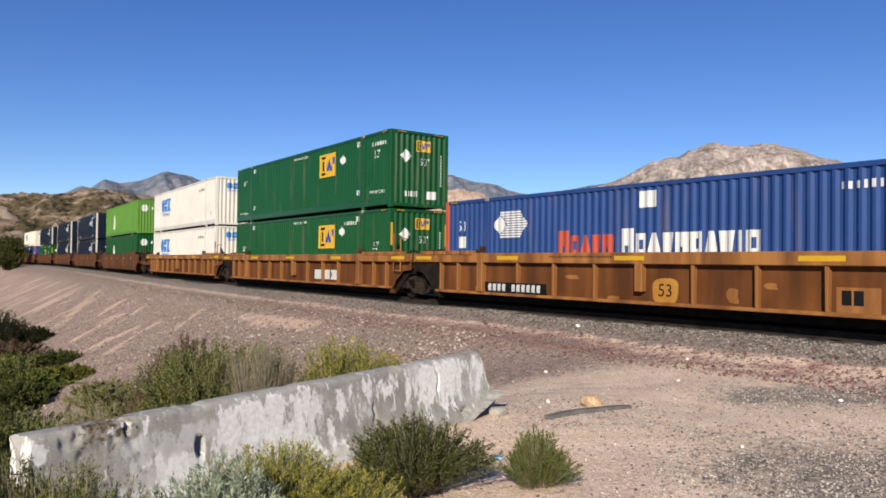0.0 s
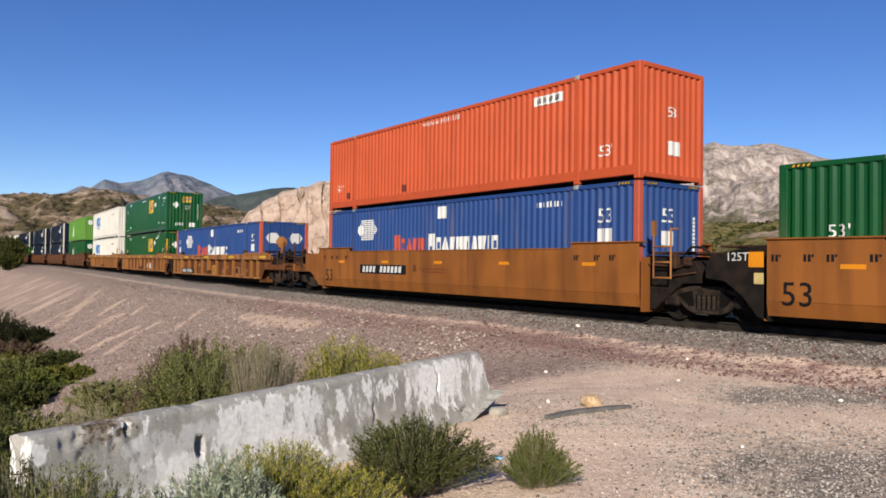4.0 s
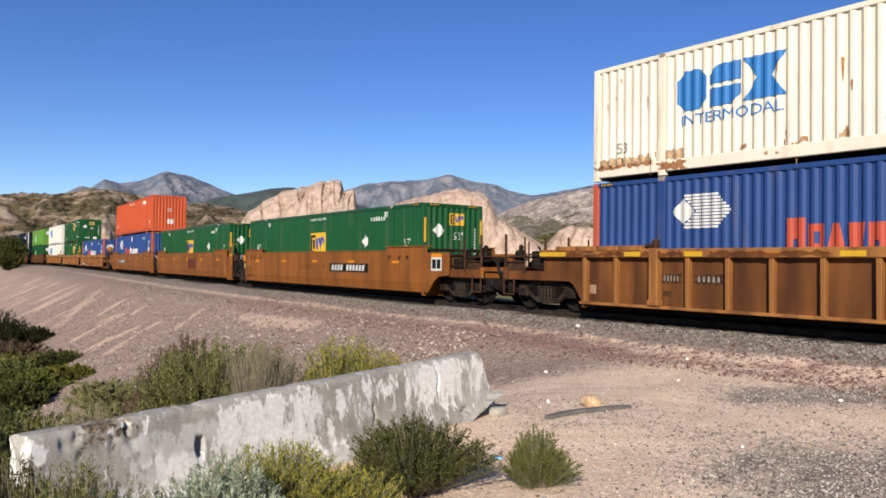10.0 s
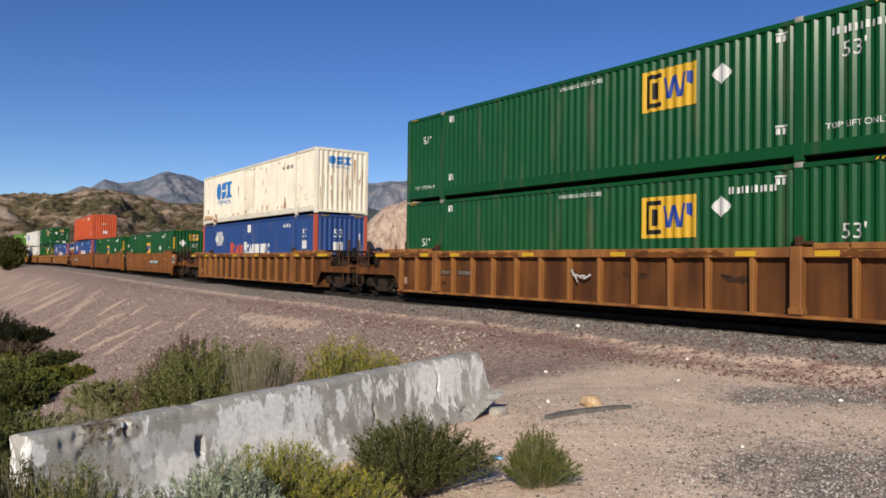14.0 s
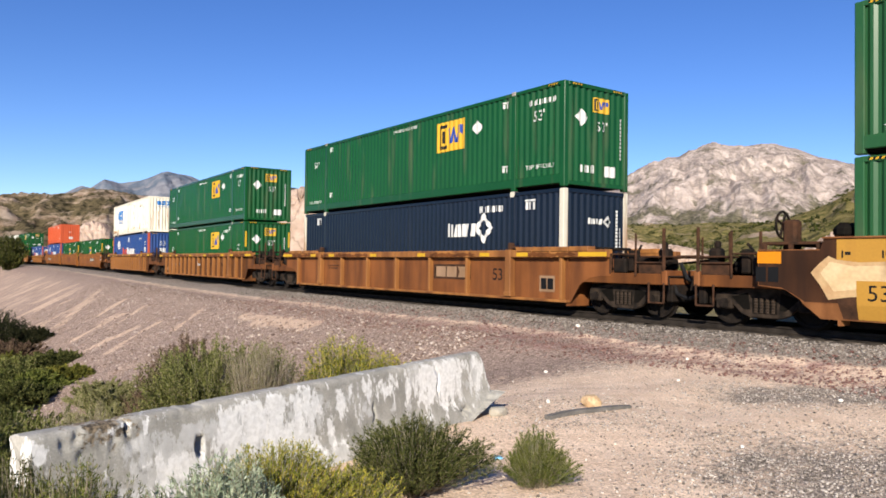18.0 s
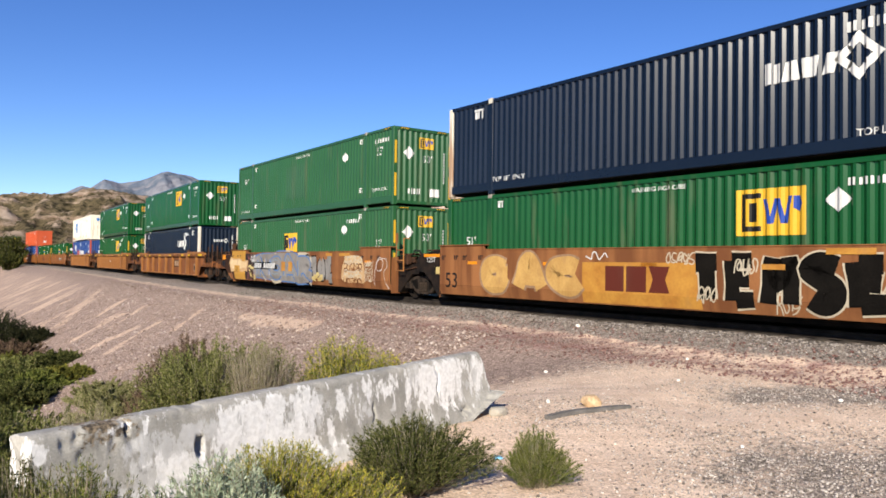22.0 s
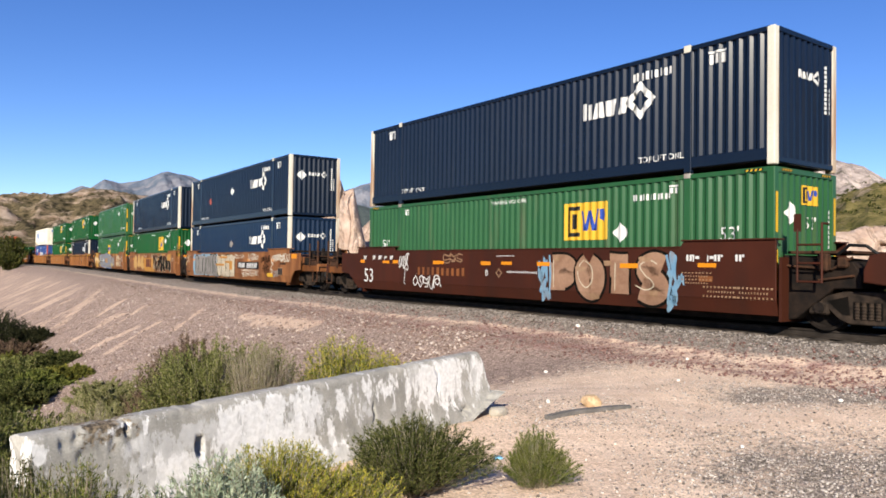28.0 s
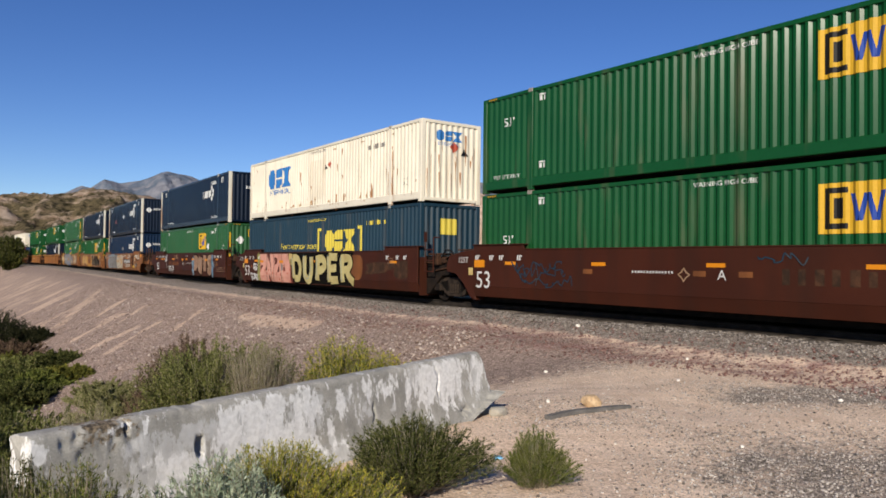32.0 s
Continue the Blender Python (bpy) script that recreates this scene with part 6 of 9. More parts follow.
def number_panel(car, x, z, w=3.2, h=0.33):
    """Black panel with the car's number as plain white bars."""
    mark(car, f"np{w}", lambda: polys(rect(-w / 2, w / 2, -h / 2, h / 2)), "number_panel", LOGOBLACK, x, z, 0.008)
    k, g = w * 0.90 / 11.4, h * 0.34
    for i in range(10):
        u = w * 0.45 - k * (i + 0.5 + (1.0 if i > 3 else 0))
        mark(car, f"npb{w}{i % 2}", lambda: polys([(-k * 0.40, -g), (k * 0.26, -g), (k * 0.42, g), (-k * 0.24, g)]), "number_bar", LOGOWHITE, x + u, z, 0.011)


def car53(car, x, z, m=None, size=0.68, plane=None):
    mark(car, f"c53{size}", lambda: text_mesh("53", size), "size_number", m or LOGOBLACK, x, z, 0.008, plane=plane)


def letter(car, ch, x, z, m=None, size=0.32):
    mark(car, f"let{ch}{size}", lambda: text_mesh(ch, size), "unit_letter", m or LOGOBLACK, x, z, 0.008)


def fine_print(car, x, z, w, h, m, seed=1, rows=2, plane=None):
    for i in range(rows):
        mark(car, f"fp{w}{h}{seed}{i}", lambda: bar_row(w * (1 - 0.25 * (i % 2)), h * 0.42 / rows, max(8, int(w / 0.085)), seed + i), "fine_print", m, x, z - i * h / rows, 0.008, plane=plane)


def brand_blocks(car, x, z, m, w=1.9, h=0.62, plane=None, lift=0.008):
    """Three heavy slab shapes for the car owner's mark."""
    k = w / 3.2
    mark(car, f"bb{w}{h}", lambda: polys(rect(-1.6 * k, -0.62 * k, -h / 2, h / 2), rect(-0.5 * k, 0.5 * k, -h / 2, h / 2), [(0.62 * k, -h / 2), (1.6 * k, -h / 2), (1.4 * k, 0), (1.6 * k, h / 2), (0.62 * k, h / 2), (0.82 * k, 0)]),
         "owner_mark", m, x, z, lift, plane=plane)


def stencil125(car, kind="square"):
    """Marks on the plate over the shared truck; kind: how its orange reflector lies."""
    mark(car, "t125", lambda: text_mesh("125T", 0.25), "stencil", LOGOWHITE, 8.90 if kind == "square" else 8.80, 1.45 if kind == "square" else 1.35, 0.008, plane=1.43)
    mark(car, "warn_plate", lambda: polys(rect(-0.105, 0.105, -0.115, 0.115)), "data_plate", PALEYELLOW, 8.42, 1.01, 0.006, plane=1.43)
    if kind == "square":
        mark(car, "arm_square", lambda: polys(rect(-0.165, 0.165, -0.16, 0.16)), "reflector", ORANGE, 8.48, 1.40, 0.006, plane=1.43)
    elif kind == "strip":
        mark(car, "arm_strip", lambda: polys(rect(-0.45, 0.45, -0.05, 0.05)), "reflector", ORANGE, 8.77, 1.50, 0.006, plane=1.43)
    else:
        mark(car, "side_square", lambda: polys(rect(-0.24, 0.24, -0.11, 0.11)), "reflector", ORANGE, 7.93, 1.25, 0.006)


GLYPH = {
    "A": [[(-0.42, -0.5), (-0.1, 0.48), (0.12, 0.48), (0.42, -0.5)], [(-0.25, -0.12), (0.25, -0.12)]],
    "C": [[(0.4, 0.28), (0.1, 0.48), (-0.3, 0.3), (-0.38, -0.1), (-0.15, -0.45), (0.2, -0.45), (0.42, -0.22)]],
    "D": [[(-0.35, 0.45), (-0.3, -0.45)], [(-0.4, 0.45), (0.1, 0.42), (0.38, 0.05), (0.15, -0.4), (-0.35, -0.45)]],
    "E": [[(-0.3, 0.48), (-0.32, -0.48)], [(-0.3, 0.45), (0.38, 0.45)], [(-0.3, 0.02), (0.28, 0.05)], [(-0.3, -0.45), (0.4, -0.42)]],
    "G": [[(0.38, 0.25), (0.08, 0.47), (-0.3, 0.3), (-0.38, -0.1), (-0.15, -0.45), (0.25, -0.42), (0.36, -0.05)], [(0.05, -0.02), (0.42, -0.02)]],
    "H": [[(-0.32, 0.5), (-0.34, -0.5)], [(0.32, 0.5), (0.34, -0.5)], [(-0.3, 0), (0.3, 0.02)]],
    "I": [[(0.0, 0.48), (0.02, -0.48)], [(-0.28, 0.46), (0.3, 0.46)], [(-0.28, -0.46), (0.3, -0.46)]],
    "L": [[(-0.2, 0.5), (-0.24, -0.45)], [(-0.28, -0.45), (0.4, -0.42)]],
    "M": [[(-0.42, -0.5), (-0.34, 0.45), (-0.05, -0.05), (0.26, 0.45), (0.42, -0.5)]],
    "N": [[(-0.36, -0.5), (-0.34, 0.45)], [(-0.36, 0.45), (0.34, -0.45)], [(0.34, -0.45), (0.38, 0.5)]],
    "O": [[(0.0, 0.46), (-0.34, 0.2), (-0.34, -0.22), (0.0, -0.46), (0.34, -0.2), (0.34, 0.22), (0.0, 0.46)]],
    "P": [[(-0.28, 0.48), (-0.22, -0.5)], [(-0.42, 0.40), (0.15, 0.45), (0.38, 0.2), (0.15, -0.05), (-0.2, -0.06)]],
    "R": [[(-0.3, 0.48), (-0.3, -0.5)], [(-0.4, 0.42), (0.12, 0.45), (0.36, 0.22), (0.12, 0.0), (-0.2, -0.02)], [(0.0, 0.0), (0.2, -0.25), (0.5, -0.5)]],
    "S": [[(0.38, 0.36), (0.0, 0.48), (-0.34, 0.28), (-0.1, 0.05), (0.25, -0.12), (0.32, -0.38), (-0.05, -0.48), (-0.4, -0.34)]],
    "T": [[(0.0, 0.42), (0.02, -0.5)], [(-0.45, 0.42), (0.45, 0.44)]],
    "U": [[(-0.34, 0.5), (-0.32, -0.2), (0.0, -0.46), (0.32, -0.2), (0.36, 0.5)]],
    "Z": [[(-0.36, 0.36), (0.0, 0.47), (0.3, 0.25), (0.05, -0.1), (-0.36, -0.44), (0.4, -0.42)]],
}


def strokes(lines, w):
    """All strokes of a letter as one mesh, each a hair prouder than the one before."""
    bm = bmesh.new()
    for i, pts in enumerate(lines):
        r = ribbon(pts, w)
        for v in r.verts:
            v.co.z = 0.0002 * i
        me = bpy.data.meshes.new("stroke")
        r.to_mesh(me)
        r.free()
        bm.from_mesh(me)
        bpy.data.meshes.remove(me)
    return bm


def ragged(rx, rz, seed, n=14):
    """A rectangle with uneven sprayed edges."""
    r = random.Random(seed)
    j = lambda k: r.uniform(-k, k)
    out = [(-rx + 2 * rx * i / n, -rz + j(0.04)) for i in range(n)] + [(rx + j(0.08), -rz + 2 * rz * i / 5) for i in range(5)]
    return out + [(rx - 2 * rx * i / n, rz + j(0.05)) for i in range(n)] + [(-rx + j(0.08), rz - 2 * rz * i / 5) for i in range(5)]


def sprayed_word(car, word, x, width, fill, line, seed, height=1.2, z=0.95, fat=0.24, edge=0.07, glow=None, rim=None, light=None):
    """Fat sprayed letters with outlines, drawn over one another; glow lies behind them, rim round them."""
    r = random.Random(seed)
    step = width / len(word)
    if glow:
        mark(car, f"gf{word}{seed}", lambda: polys(ragged(width * 0.52, height * 0.52, seed)), "graffiti_halo", glow, x, z, 0.003)
    for i, ch in enumerate(word):
        u, k = x + width / 2 - step * (i + 0.5), 0.0016 * i
        lean, tall, wide = r.uniform(-0.14, 0.14), r.uniform(0.88, 1.08), r.uniform(0.95, 1.15)
        jig = [[(r.uniform(-0.05, 0.05), r.uniform(-0.04, 0.04)) for _ in s] for s in GLYPH[ch]]
        lines = [[((a + j) * (step - fat * 0.6) * wide + lean * c * step, (c + q) * (height - fat) * tall) for (a, c), (j, q) in zip(s, js)] for s, js in zip(GLYPH[ch], jig)]
        f = fat * r.uniform(0.9, 1.12)
        if rim:
            mark(car, f"gr{word}{seed}{i}", lambda: strokes(lines, f + edge * 2 + 0.12), "graffiti_rim", rim, u, z, 0.0042)
        mark(car, f"go{word}{seed}{i}", lambda: strokes(lines, f + edge), "graffiti_outline", line, u, z, 0.0056 + k, "sprayed graffiti letter")
        mark(car, f"gi{word}{seed}{i}", lambda: strokes(lines, f), "graffiti_fill", fill, u, z, 0.0069 + k)
        if light:
            pts = [(a - f * 0.28, c + f * 0.12) for a, c in lines[0]]
            mark(car, f"gh{word}{seed}{i}", lambda: ribbon(pts, 0.03), "graffiti_highlight", light, u, z, 0.0078 + k)


# ---- the train: each unit at its place along the line at 16 s ----
SPEED, MID_TIME = 8.035, 16.0
MOVERS = []           # (object, place along the train, height above the rails)


def ride(ob, at, z=0.0):
    MOVERS.append((ob, at, z))
    return ob


LOW, HIGH = 0.44, 0.44 + CH + 0.03
RIBS14 = [8.2, 7.2, 5.17, 4.18, 3.2, 2.17, 1.17, 0.10, -0.95, -2.02, -3.06, -4.05, -5.1, -7.15, -8.2]
RIBS9 = [8.3, 4.22, 2.16, 0.1, -2.0, -4.03, -8.14]
RIBS11 = [8.1, 7.2, 4.43, 3.0, 1.55, -1.33, -2.85, -4.28, -7.16, -8.1]


def build_train():
    emp_hi = green_box("green corrugated container with yellow logo panel, stacked on top", logo_at=(-2.89, 2.05))
    emp_low = green_box("green corrugated container with yellow logo panel low on its side", logo_at=(0.15, 1.57), high=False)
    emp_mid = green_box("green corrugated container with yellow logo panel, seated in the well", logo_at=(-2.9, 1.95), num=1.5)
    navy_hi = navy_box("navy blue corrugated container with cream corner posts, on top")
    blue = blue_box("royal blue container with red corner posts and white lettering blocks")
    white = white_box("rust-streaked off-white container with blue brand mark, on top")

    def put(ob, at, z, first=[]):
        """The first use takes the thing itself, later ones a copy."""
        if ob in first:
            ob = copy_thing(ob, Matrix.Identity(4))
        else:
            first.append(ob)
        return ride(ob, at, z)

    # leading units, far off
    lead = smooth_car("rust brown well car far ahead in the train", OLDTAN, "coupled", "coupled")
    ride(lead, 201.9)
    for at in (224.9, 248.4, 271.4, 294.5, 317.5):
        ride(copy_thing(lead, Matrix.Identity(4)), at)
    put(leaf_box("lime green container with white leaf mark, on top", LIME), 201.9, HIGH)
    put(leaf_box("green container with white leaf mark in the well", GREEN), 201.9, LOW)
    put(navy_hi, 224.9, HIGH)
    put(navy_box("navy container with cream posts in the well"), 224.9, LOW)
    put(navy_hi, 248.4, HIGH)
    put(navy_hi, 248.4, LOW)
    put(navy_hi, 271.4, HIGH)
    put(emp_low, 271.4, LOW)
    put(white, 294.5, HIGH)
    put(blue, 294.5, LOW)
    put(red_box("orange-red corrugated container far ahead"), 317.5, LOW)

    # three ribbed units: white pair, green pair, single blue box
    ww = ribbed_car("tan ribbed well car with weathered sides", WEBTAN, RIBS11, "coupled", "joined", sill=(1.28, 1.565), chord=(0.32, 0.40))
    ride(ww, 178.9)
    plain = white_box("plain white container with small blue mark", rusty=False)
    put(plain, 178.9, HIGH - 0.08)
    put(plain, 178.9, LOW - 0.08)
    g0 = ribbed_car("tan ribbed well car with dark owner mark", WEBTAN, RIBS11, "joined", "joined", sill=(1.28, 1.565), chord=(0.32, 0.40))
    brand_blocks(g0, -3.0, 0.72, LOGOWHITE, 2.2, 0.4, plane=WEB + 0.002)
    ride(g0, 159.02)
    put(emp_hi, 159.02, HIGH - 0.08)
    put(emp_mid, 159.02, LOW - 0.08)
    b0 = ribbed_car("tan ribbed well car with yellow reflectors", WEBTAN, RIBS11, "joined", "coupled", sill=(1.28, 1.565), chord=(0.32, 0.40))
    number_panel(b0, 4.5, 0.56, 2.6, 0.3)
    mark(b0, 'tile53', lambda: polys(blob(0, 0, 0.36, 0.30, 2, rough=0.04)), 'primer_patch', SPRAYAMBER, -0.52, 0.66, 0.004, plane=WEB + 0.002)
    car53(b0, -0.52, 0.66, LOGOBLACK, 0.42, plane=WEB + 0.002)
    for x, z, w, h in ((2.4, 0.92, 0.5, 0.10), (1.0, 0.42, 0.4, 0.12), (-2.24, 0.62, 0.3, 0.3), (-3.1, 0.85, 0.3, 0.12), (-6.2, 0.72, 0.5, 0.14)):
        mark(b0, f"patch{w}{h}", lambda: polys(blob(0, 0, w / 2, h / 2, 5)), "primer_patch", SILLTAN, x, z, 0.004, plane=WEB + 0.002)
    mark(b0, "lamp_patch", lambda: polys(rect(-0.45, 0.35, -0.24, 0.24)), "data_plate", SILLTAN, -4.85, 0.64, 0.006, plane=WEB + 0.002)
    mark(b0, "lamp_patch2", lambda: polys(rect(-0.2, -0.02, -0.14, 0.14), rect(0.02, 0.2, -0.14, 0.14)), "data_plate_window", LOGOBLACK, -4.70, 0.68, 0.010, plane=WEB + 0.002)
    fine_print(b0, 2.0, 1.46, 2.2, 0.12, LOGOBLACK, 4, 1, plane=SIDE + 0.01)
    part("brake_wheel", cached("brake_wheel", lambda: add_box(lathe([(0.05, -0.05), (0.28, -0.03), (0.28, 0.03), (0.05, 0.05)], 14), -0.04, 0.04, -0.04, 0.04, -0.9, 0.0), SILLTAN), SILLTAN, b0, "yellow hand brake wheel on a post").matrix_basis = pose(-9.95, 0.9, 2.15, 0, 0, 90)
    ride(b0, 139.45)
    put(blue_box("royal blue container with red posts and rear doors", doors=True), 139.45, LOW - 0.08)

    # three smooth tan units
    r = smooth_car("smooth tan well car with black number panel", TAN, "coupled", "joined")
    number_panel(r, 3.45, 1.0)
    letter(r, "B", 1.3, 1.05)
    car53(r, 7.59, 0.69)
    fine_print(r, 0.2, 1.05, 1.7, 0.2, OXIDE)
    ride(r, 115.61)
    put(red_box("orange-red corrugated container with white length numbers, on top"), 115.61, HIGH)
    put(blue, 115.61, LOW)
    g1 = smooth_car("smooth tan well car with dark red owner mark", TAN, "joined", "joined")
    brand_blocks(g1, -1.25, 1.0, OXIDE)
    letter(g1, "C", 0.95, 1.08)
    car53(g1, 7.59, 0.69)
    stencil125(g1)
    fine_print(g1, 2.2, 1.08, 1.7, 0.2, OXIDE)
    fine_print(g1, -6.4, 1.1, 1.0, 0.35, OXIDE, 3, 4)
    ride(g1, 96.0)
    put(emp_low, 96.0, LOW)
    g2 = smooth_car("smooth tan well car with black number panel and end platform", TAN, "joined", "coupled")
    number_panel(g2, -3.1, 1.03)
    letter(g2, "A", -0.95, 1.08)
    car53(g2, 7.59, 0.69)
    stencil125(g2)
    mark(g2, "winplate", lambda: polys(rect(-0.3, 0.3, -0.22, 0.22)), "data_plate", LOGOWHITE, -9.2, 1.22, 0.006)
    mark(g2, "winplate2", lambda: polys(rect(-0.24, -0.02, -0.15, 0.15), rect(0.02, 0.24, -0.15, 0.15)), "data_plate_window", LOGOBLACK, -9.2, 1.22, 0.010)
    reflector(g2, -9.2, 1.46, 0.6, 0.2)
    fine_print(g2, 0.7, 1.08, 1.7, 0.2, OXIDE)
    ride(g2, 76.52)
    put(emp_low, 76.52, LOW)

    # single ribbed cars
    w = ribbed_car("rusty tan ribbed well car with close ribs", OLDTAN, RIBS14, "coupled", "coupled")
    mark(w, "pale_square", lambda: polys(rect(-0.11, 0.11, -0.115, 0.115)), "data_plate", SPRAYTAN, 8.02, 0.63, 0.004, plane=WEB + 0.002)
    for x, k in ((5.66, 0.52), (4.68, 0.72)):
        mark(w, f"stencil_ground{k}", lambda: polys(ragged(k / 2, 0.10, 9)), "stencil_patch", RUSTY, x, 0.96, 0.003, plane=WEB + 0.002)
        mark(w, f"stencil_row{k}", lambda: bar_row(k * 0.84, 0.13, 5, 8), "number_writing", SPRAYGREY, x, 0.96, 0.006, plane=WEB + 0.002)
    mark(w, "small_stencil", lambda: polys(rect(-0.11, 0.11, -0.06, 0.06)), "stencil_patch", RUSTY, 5.78, 0.60, 0.004, plane=WEB + 0.002)
    for x, z in ((7.75, 0.85), (6.95, 0.72), (3.7, 0.9), (-1.5, 0.8)):
        mark(w, f"web_smudge{z}", lambda: polys(blob(0, 0, 0.16, 0.09, int(z * 100), 20, 0.5)), "smudge", WEBTAN, x, z, 0.003, plane=WEB + 0.002)
    fine_print(w, 7.96, 1.525, 0.5, 0.07, SPRAYTAN, 15, 1, plane=SIDE + 0.014)
    ride(w, 52.74)
    put(white, 52.74, HIGH)
    put(blue, 52.74, LOW)
    gg = copy_thing(w, Matrix.Identity(4))
    scrawl(gg, -0.35, 0.95, 0.6, 0.35, LOGOWHITE, 41, 0.04)
    for x in (-2.0, -4.7):
        mark(gg, "dark_smudge", lambda: polys(blob(0, 0, 0.26, 0.10, 8, 24, 0.6)), "smudge", RUSTY, x, 0.98, 0.003, plane=WEB + 0.002)
    ride(gg, 29.30)
    put(emp_hi, 29.30, HIGH)
    put(emp_mid, 29.30, LOW)
    gu = ribbed_car("tan ribbed well car with wide panels and owner mark", RIBTAN, RIBS9, "coupled", "coupled")
    mark(gu, "owner_panel", lambda: polys(rect(-1.0, 1.0, -0.24, 0.24)), "owner_panel", RUSTY, -3.1, 0.98, 0.004, plane=WEB + 0.002)
    brand_blocks(gu, -3.1, 0.98, SPRAYTAN, 1.7, 0.34, plane=WEB + 0.002)
    car53(gu, -5.4, 0.92, LOGOBLACK, 0.5, plane=WEB + 0.002)
    fine_print(gu, 5.1, 1.1, 1.0, 0.2, LOGOBLACK, plane=WEB + 0.002)
    mark(gu, "winplate", lambda: polys(rect(-0.3, 0.3, -0.22, 0.22)), "data_plate", SPRAYTAN, -7.5, 0.72, 0.006, plane=WEB + 0.002)
    mark(gu, "winplate2", lambda: polys(rect(-0.24, -0.02, -0.15, 0.15), rect(0.02, 0.24, -0.15, 0.15)), "data_plate_window", LOGOBLACK, -7.5, 0.72, 0.010, plane=WEB + 0.002)
    ride(gu, 5.61)
    put(emp_hi, 5.61, HIGH)
    put(navy_hi, 5.61, LOW)

    # three tan units covered with graffiti
    gr = smooth_car("tan well car with grey and blue graffiti", SCUFFED, "coupled", "joined")
    field(gr, "rust_field", [(9.84, 1.58), (8.62, 1.58), (8.54, 1.78), (8.30, 1.78), (8.32, 0.9), (7.95, 0.58), (8.9, 0.58), (9.05, 0.68), (9.35, 0.84), (9.84, 0.88)], "rust_patch", ENDRUST, 0.003)
    field(gr, "black_corner", [(8.36, 0.92), (7.90, 0.95), (7.90, 0.29), (8.20, 0.29)], "black_patch", RUSTY, 0.004)
    field(gr, "yellow_side", [(8.30, 1.79), (6.30, 1.79), (6.30, 1.0), (6.37, 0.29), (7.93, 0.29), (7.93, 0.95), (8.30, 1.1)], "yellow_patch", CARYELLOW, 0.0046)
    field(gr, "cream_splash", [(8.78, 1.15), (8.62, 1.33), (8.45, 1.47), (8.30, 1.40), (7.9, 1.35), (7.2, 1.38), (6.6, 1.30), (5.90, 1.27), (5.96, 0.95), (6.04, 0.69), (6.4, 0.74), (6.7, 0.66), (7.1, 0.70), (7.6, 0.74), (8.1, 0.70), (8.45, 0.64), (8.6, 0.9)], "cream_patch", DULLCREAM, 0.006)
    field(gr, "cream_core", [(8.60, 1.15), (8.42, 1.36), (8.0, 1.28), (7.3, 1.30), (6.5, 1.22), (6.1, 1.15), (6.2, 0.86), (6.6, 0.9), (7.1, 0.82), (7.9, 0.86), (8.35, 0.80)], "cream_patch", WARMCREAM, 0.0072)
    field(gr, "yellow_square", [(7.95, 1.01), (7.13, 1.01), (7.13, 0.60), (6.40, 0.60), (6.37, 0.29), (7.93, 0.29)], "yellow_patch", CARYELLOW, 0.0084)
    field(gr, "yellow_stamp", [(6.85, 1.34), (6.40, 1.34), (6.40, 1.22), (6.85, 1.22)], "yellow_patch", CARYELLOW, 0.0084)
    for x in (8.15, 7.45, 7.0, 6.22):
        mark(gr, "stencil_tick", lambda: polys(rect(-0.06, -0.03, -0.07, 0.07), rect(0.0, 0.10, -0.01, 0.05)), "stencil", LOGOBLACK, x, 1.50, 0.008)
    fine_print(gr, 6.75, 0.56, 0.6, 0.1, RUSTY, 12, 2)
    reflector(gr, 9.62, 1.44, 0.5, 0.24)
    mark(gr, "winplate2", lambda: polys(rect(-0.24, -0.02, -0.15, 0.15), rect(0.02, 0.24, -0.15, 0.15)), "data_plate_window", LOGOBLACK, 9.66, 1.10, 0.010)
    field(gr, "black_field", [(6.28, 1.62), (4.90, 1.62), (4.85, 0.30), (6.36, 0.29)], "black_patch", DARKFIELD, 0.0034)
    for i, (pts, m) in enumerate((([(5.97, 1.55), (5.78, 1.36), (5.57, 1.44), (5.43, 1.6)], PLUM), ([(5.85, 1.1), (5.80, 0.85), (5.87, 0.62), (6.0, 0.40), (6.15, 0.31)], PLUM), ([(5.85, 0.9), (5.80, 0.62), (5.66, 0.34), (5.50, 0.29)], PLUM),
                                   ([(5.06, 0.7), (5.10, 0.50), (5.22, 0.31)], PLUM))):
        mark(gr, f"pink_line{i}", lambda: ribbon([(-x, z) for x, z in pts], 0.055), "sprayed_line", m, 0, 0, 0.0095)
    tag(gr, 5.21, 1.36, 0.62, 0.36, LOGOWHITE, 63, 4, 0.035)
    for i, (x, z, a, c) in enumerate(((5.62, 0.98, 0.22, 0.06), (5.36, 0.90, 0.26, 0.07), (5.52, 0.57, 0.12, 0.08), (5.41, 0.47, 0.07, 0.06), (5.66, 0.76, 0.09, 0.07), (5.03, 0.44, 0.12, 0.16))):
        mark(gr, f"cream_splat{i}", lambda: polys(blob(0, 0, a, c, 640 + i, 22, 0.35)), "cream_patch", PALEYELLOW, x, z, 0.0105)
    spokes = [((0, 0.0, 0.0), (0, 0.27 * math.cos(k), 0.27 * math.sin(k))) for k in (0.4, 1.97, 3.54, 5.11)]
    rim = [((0, 0.28 * math.cos(k * 0.3927), 0.28 * math.sin(k * 0.3927)), (0, 0.28 * math.cos(k * 0.3927 + 0.3927), 0.28 * math.sin(k * 0.3927 + 0.3927))) for k in range(16)]
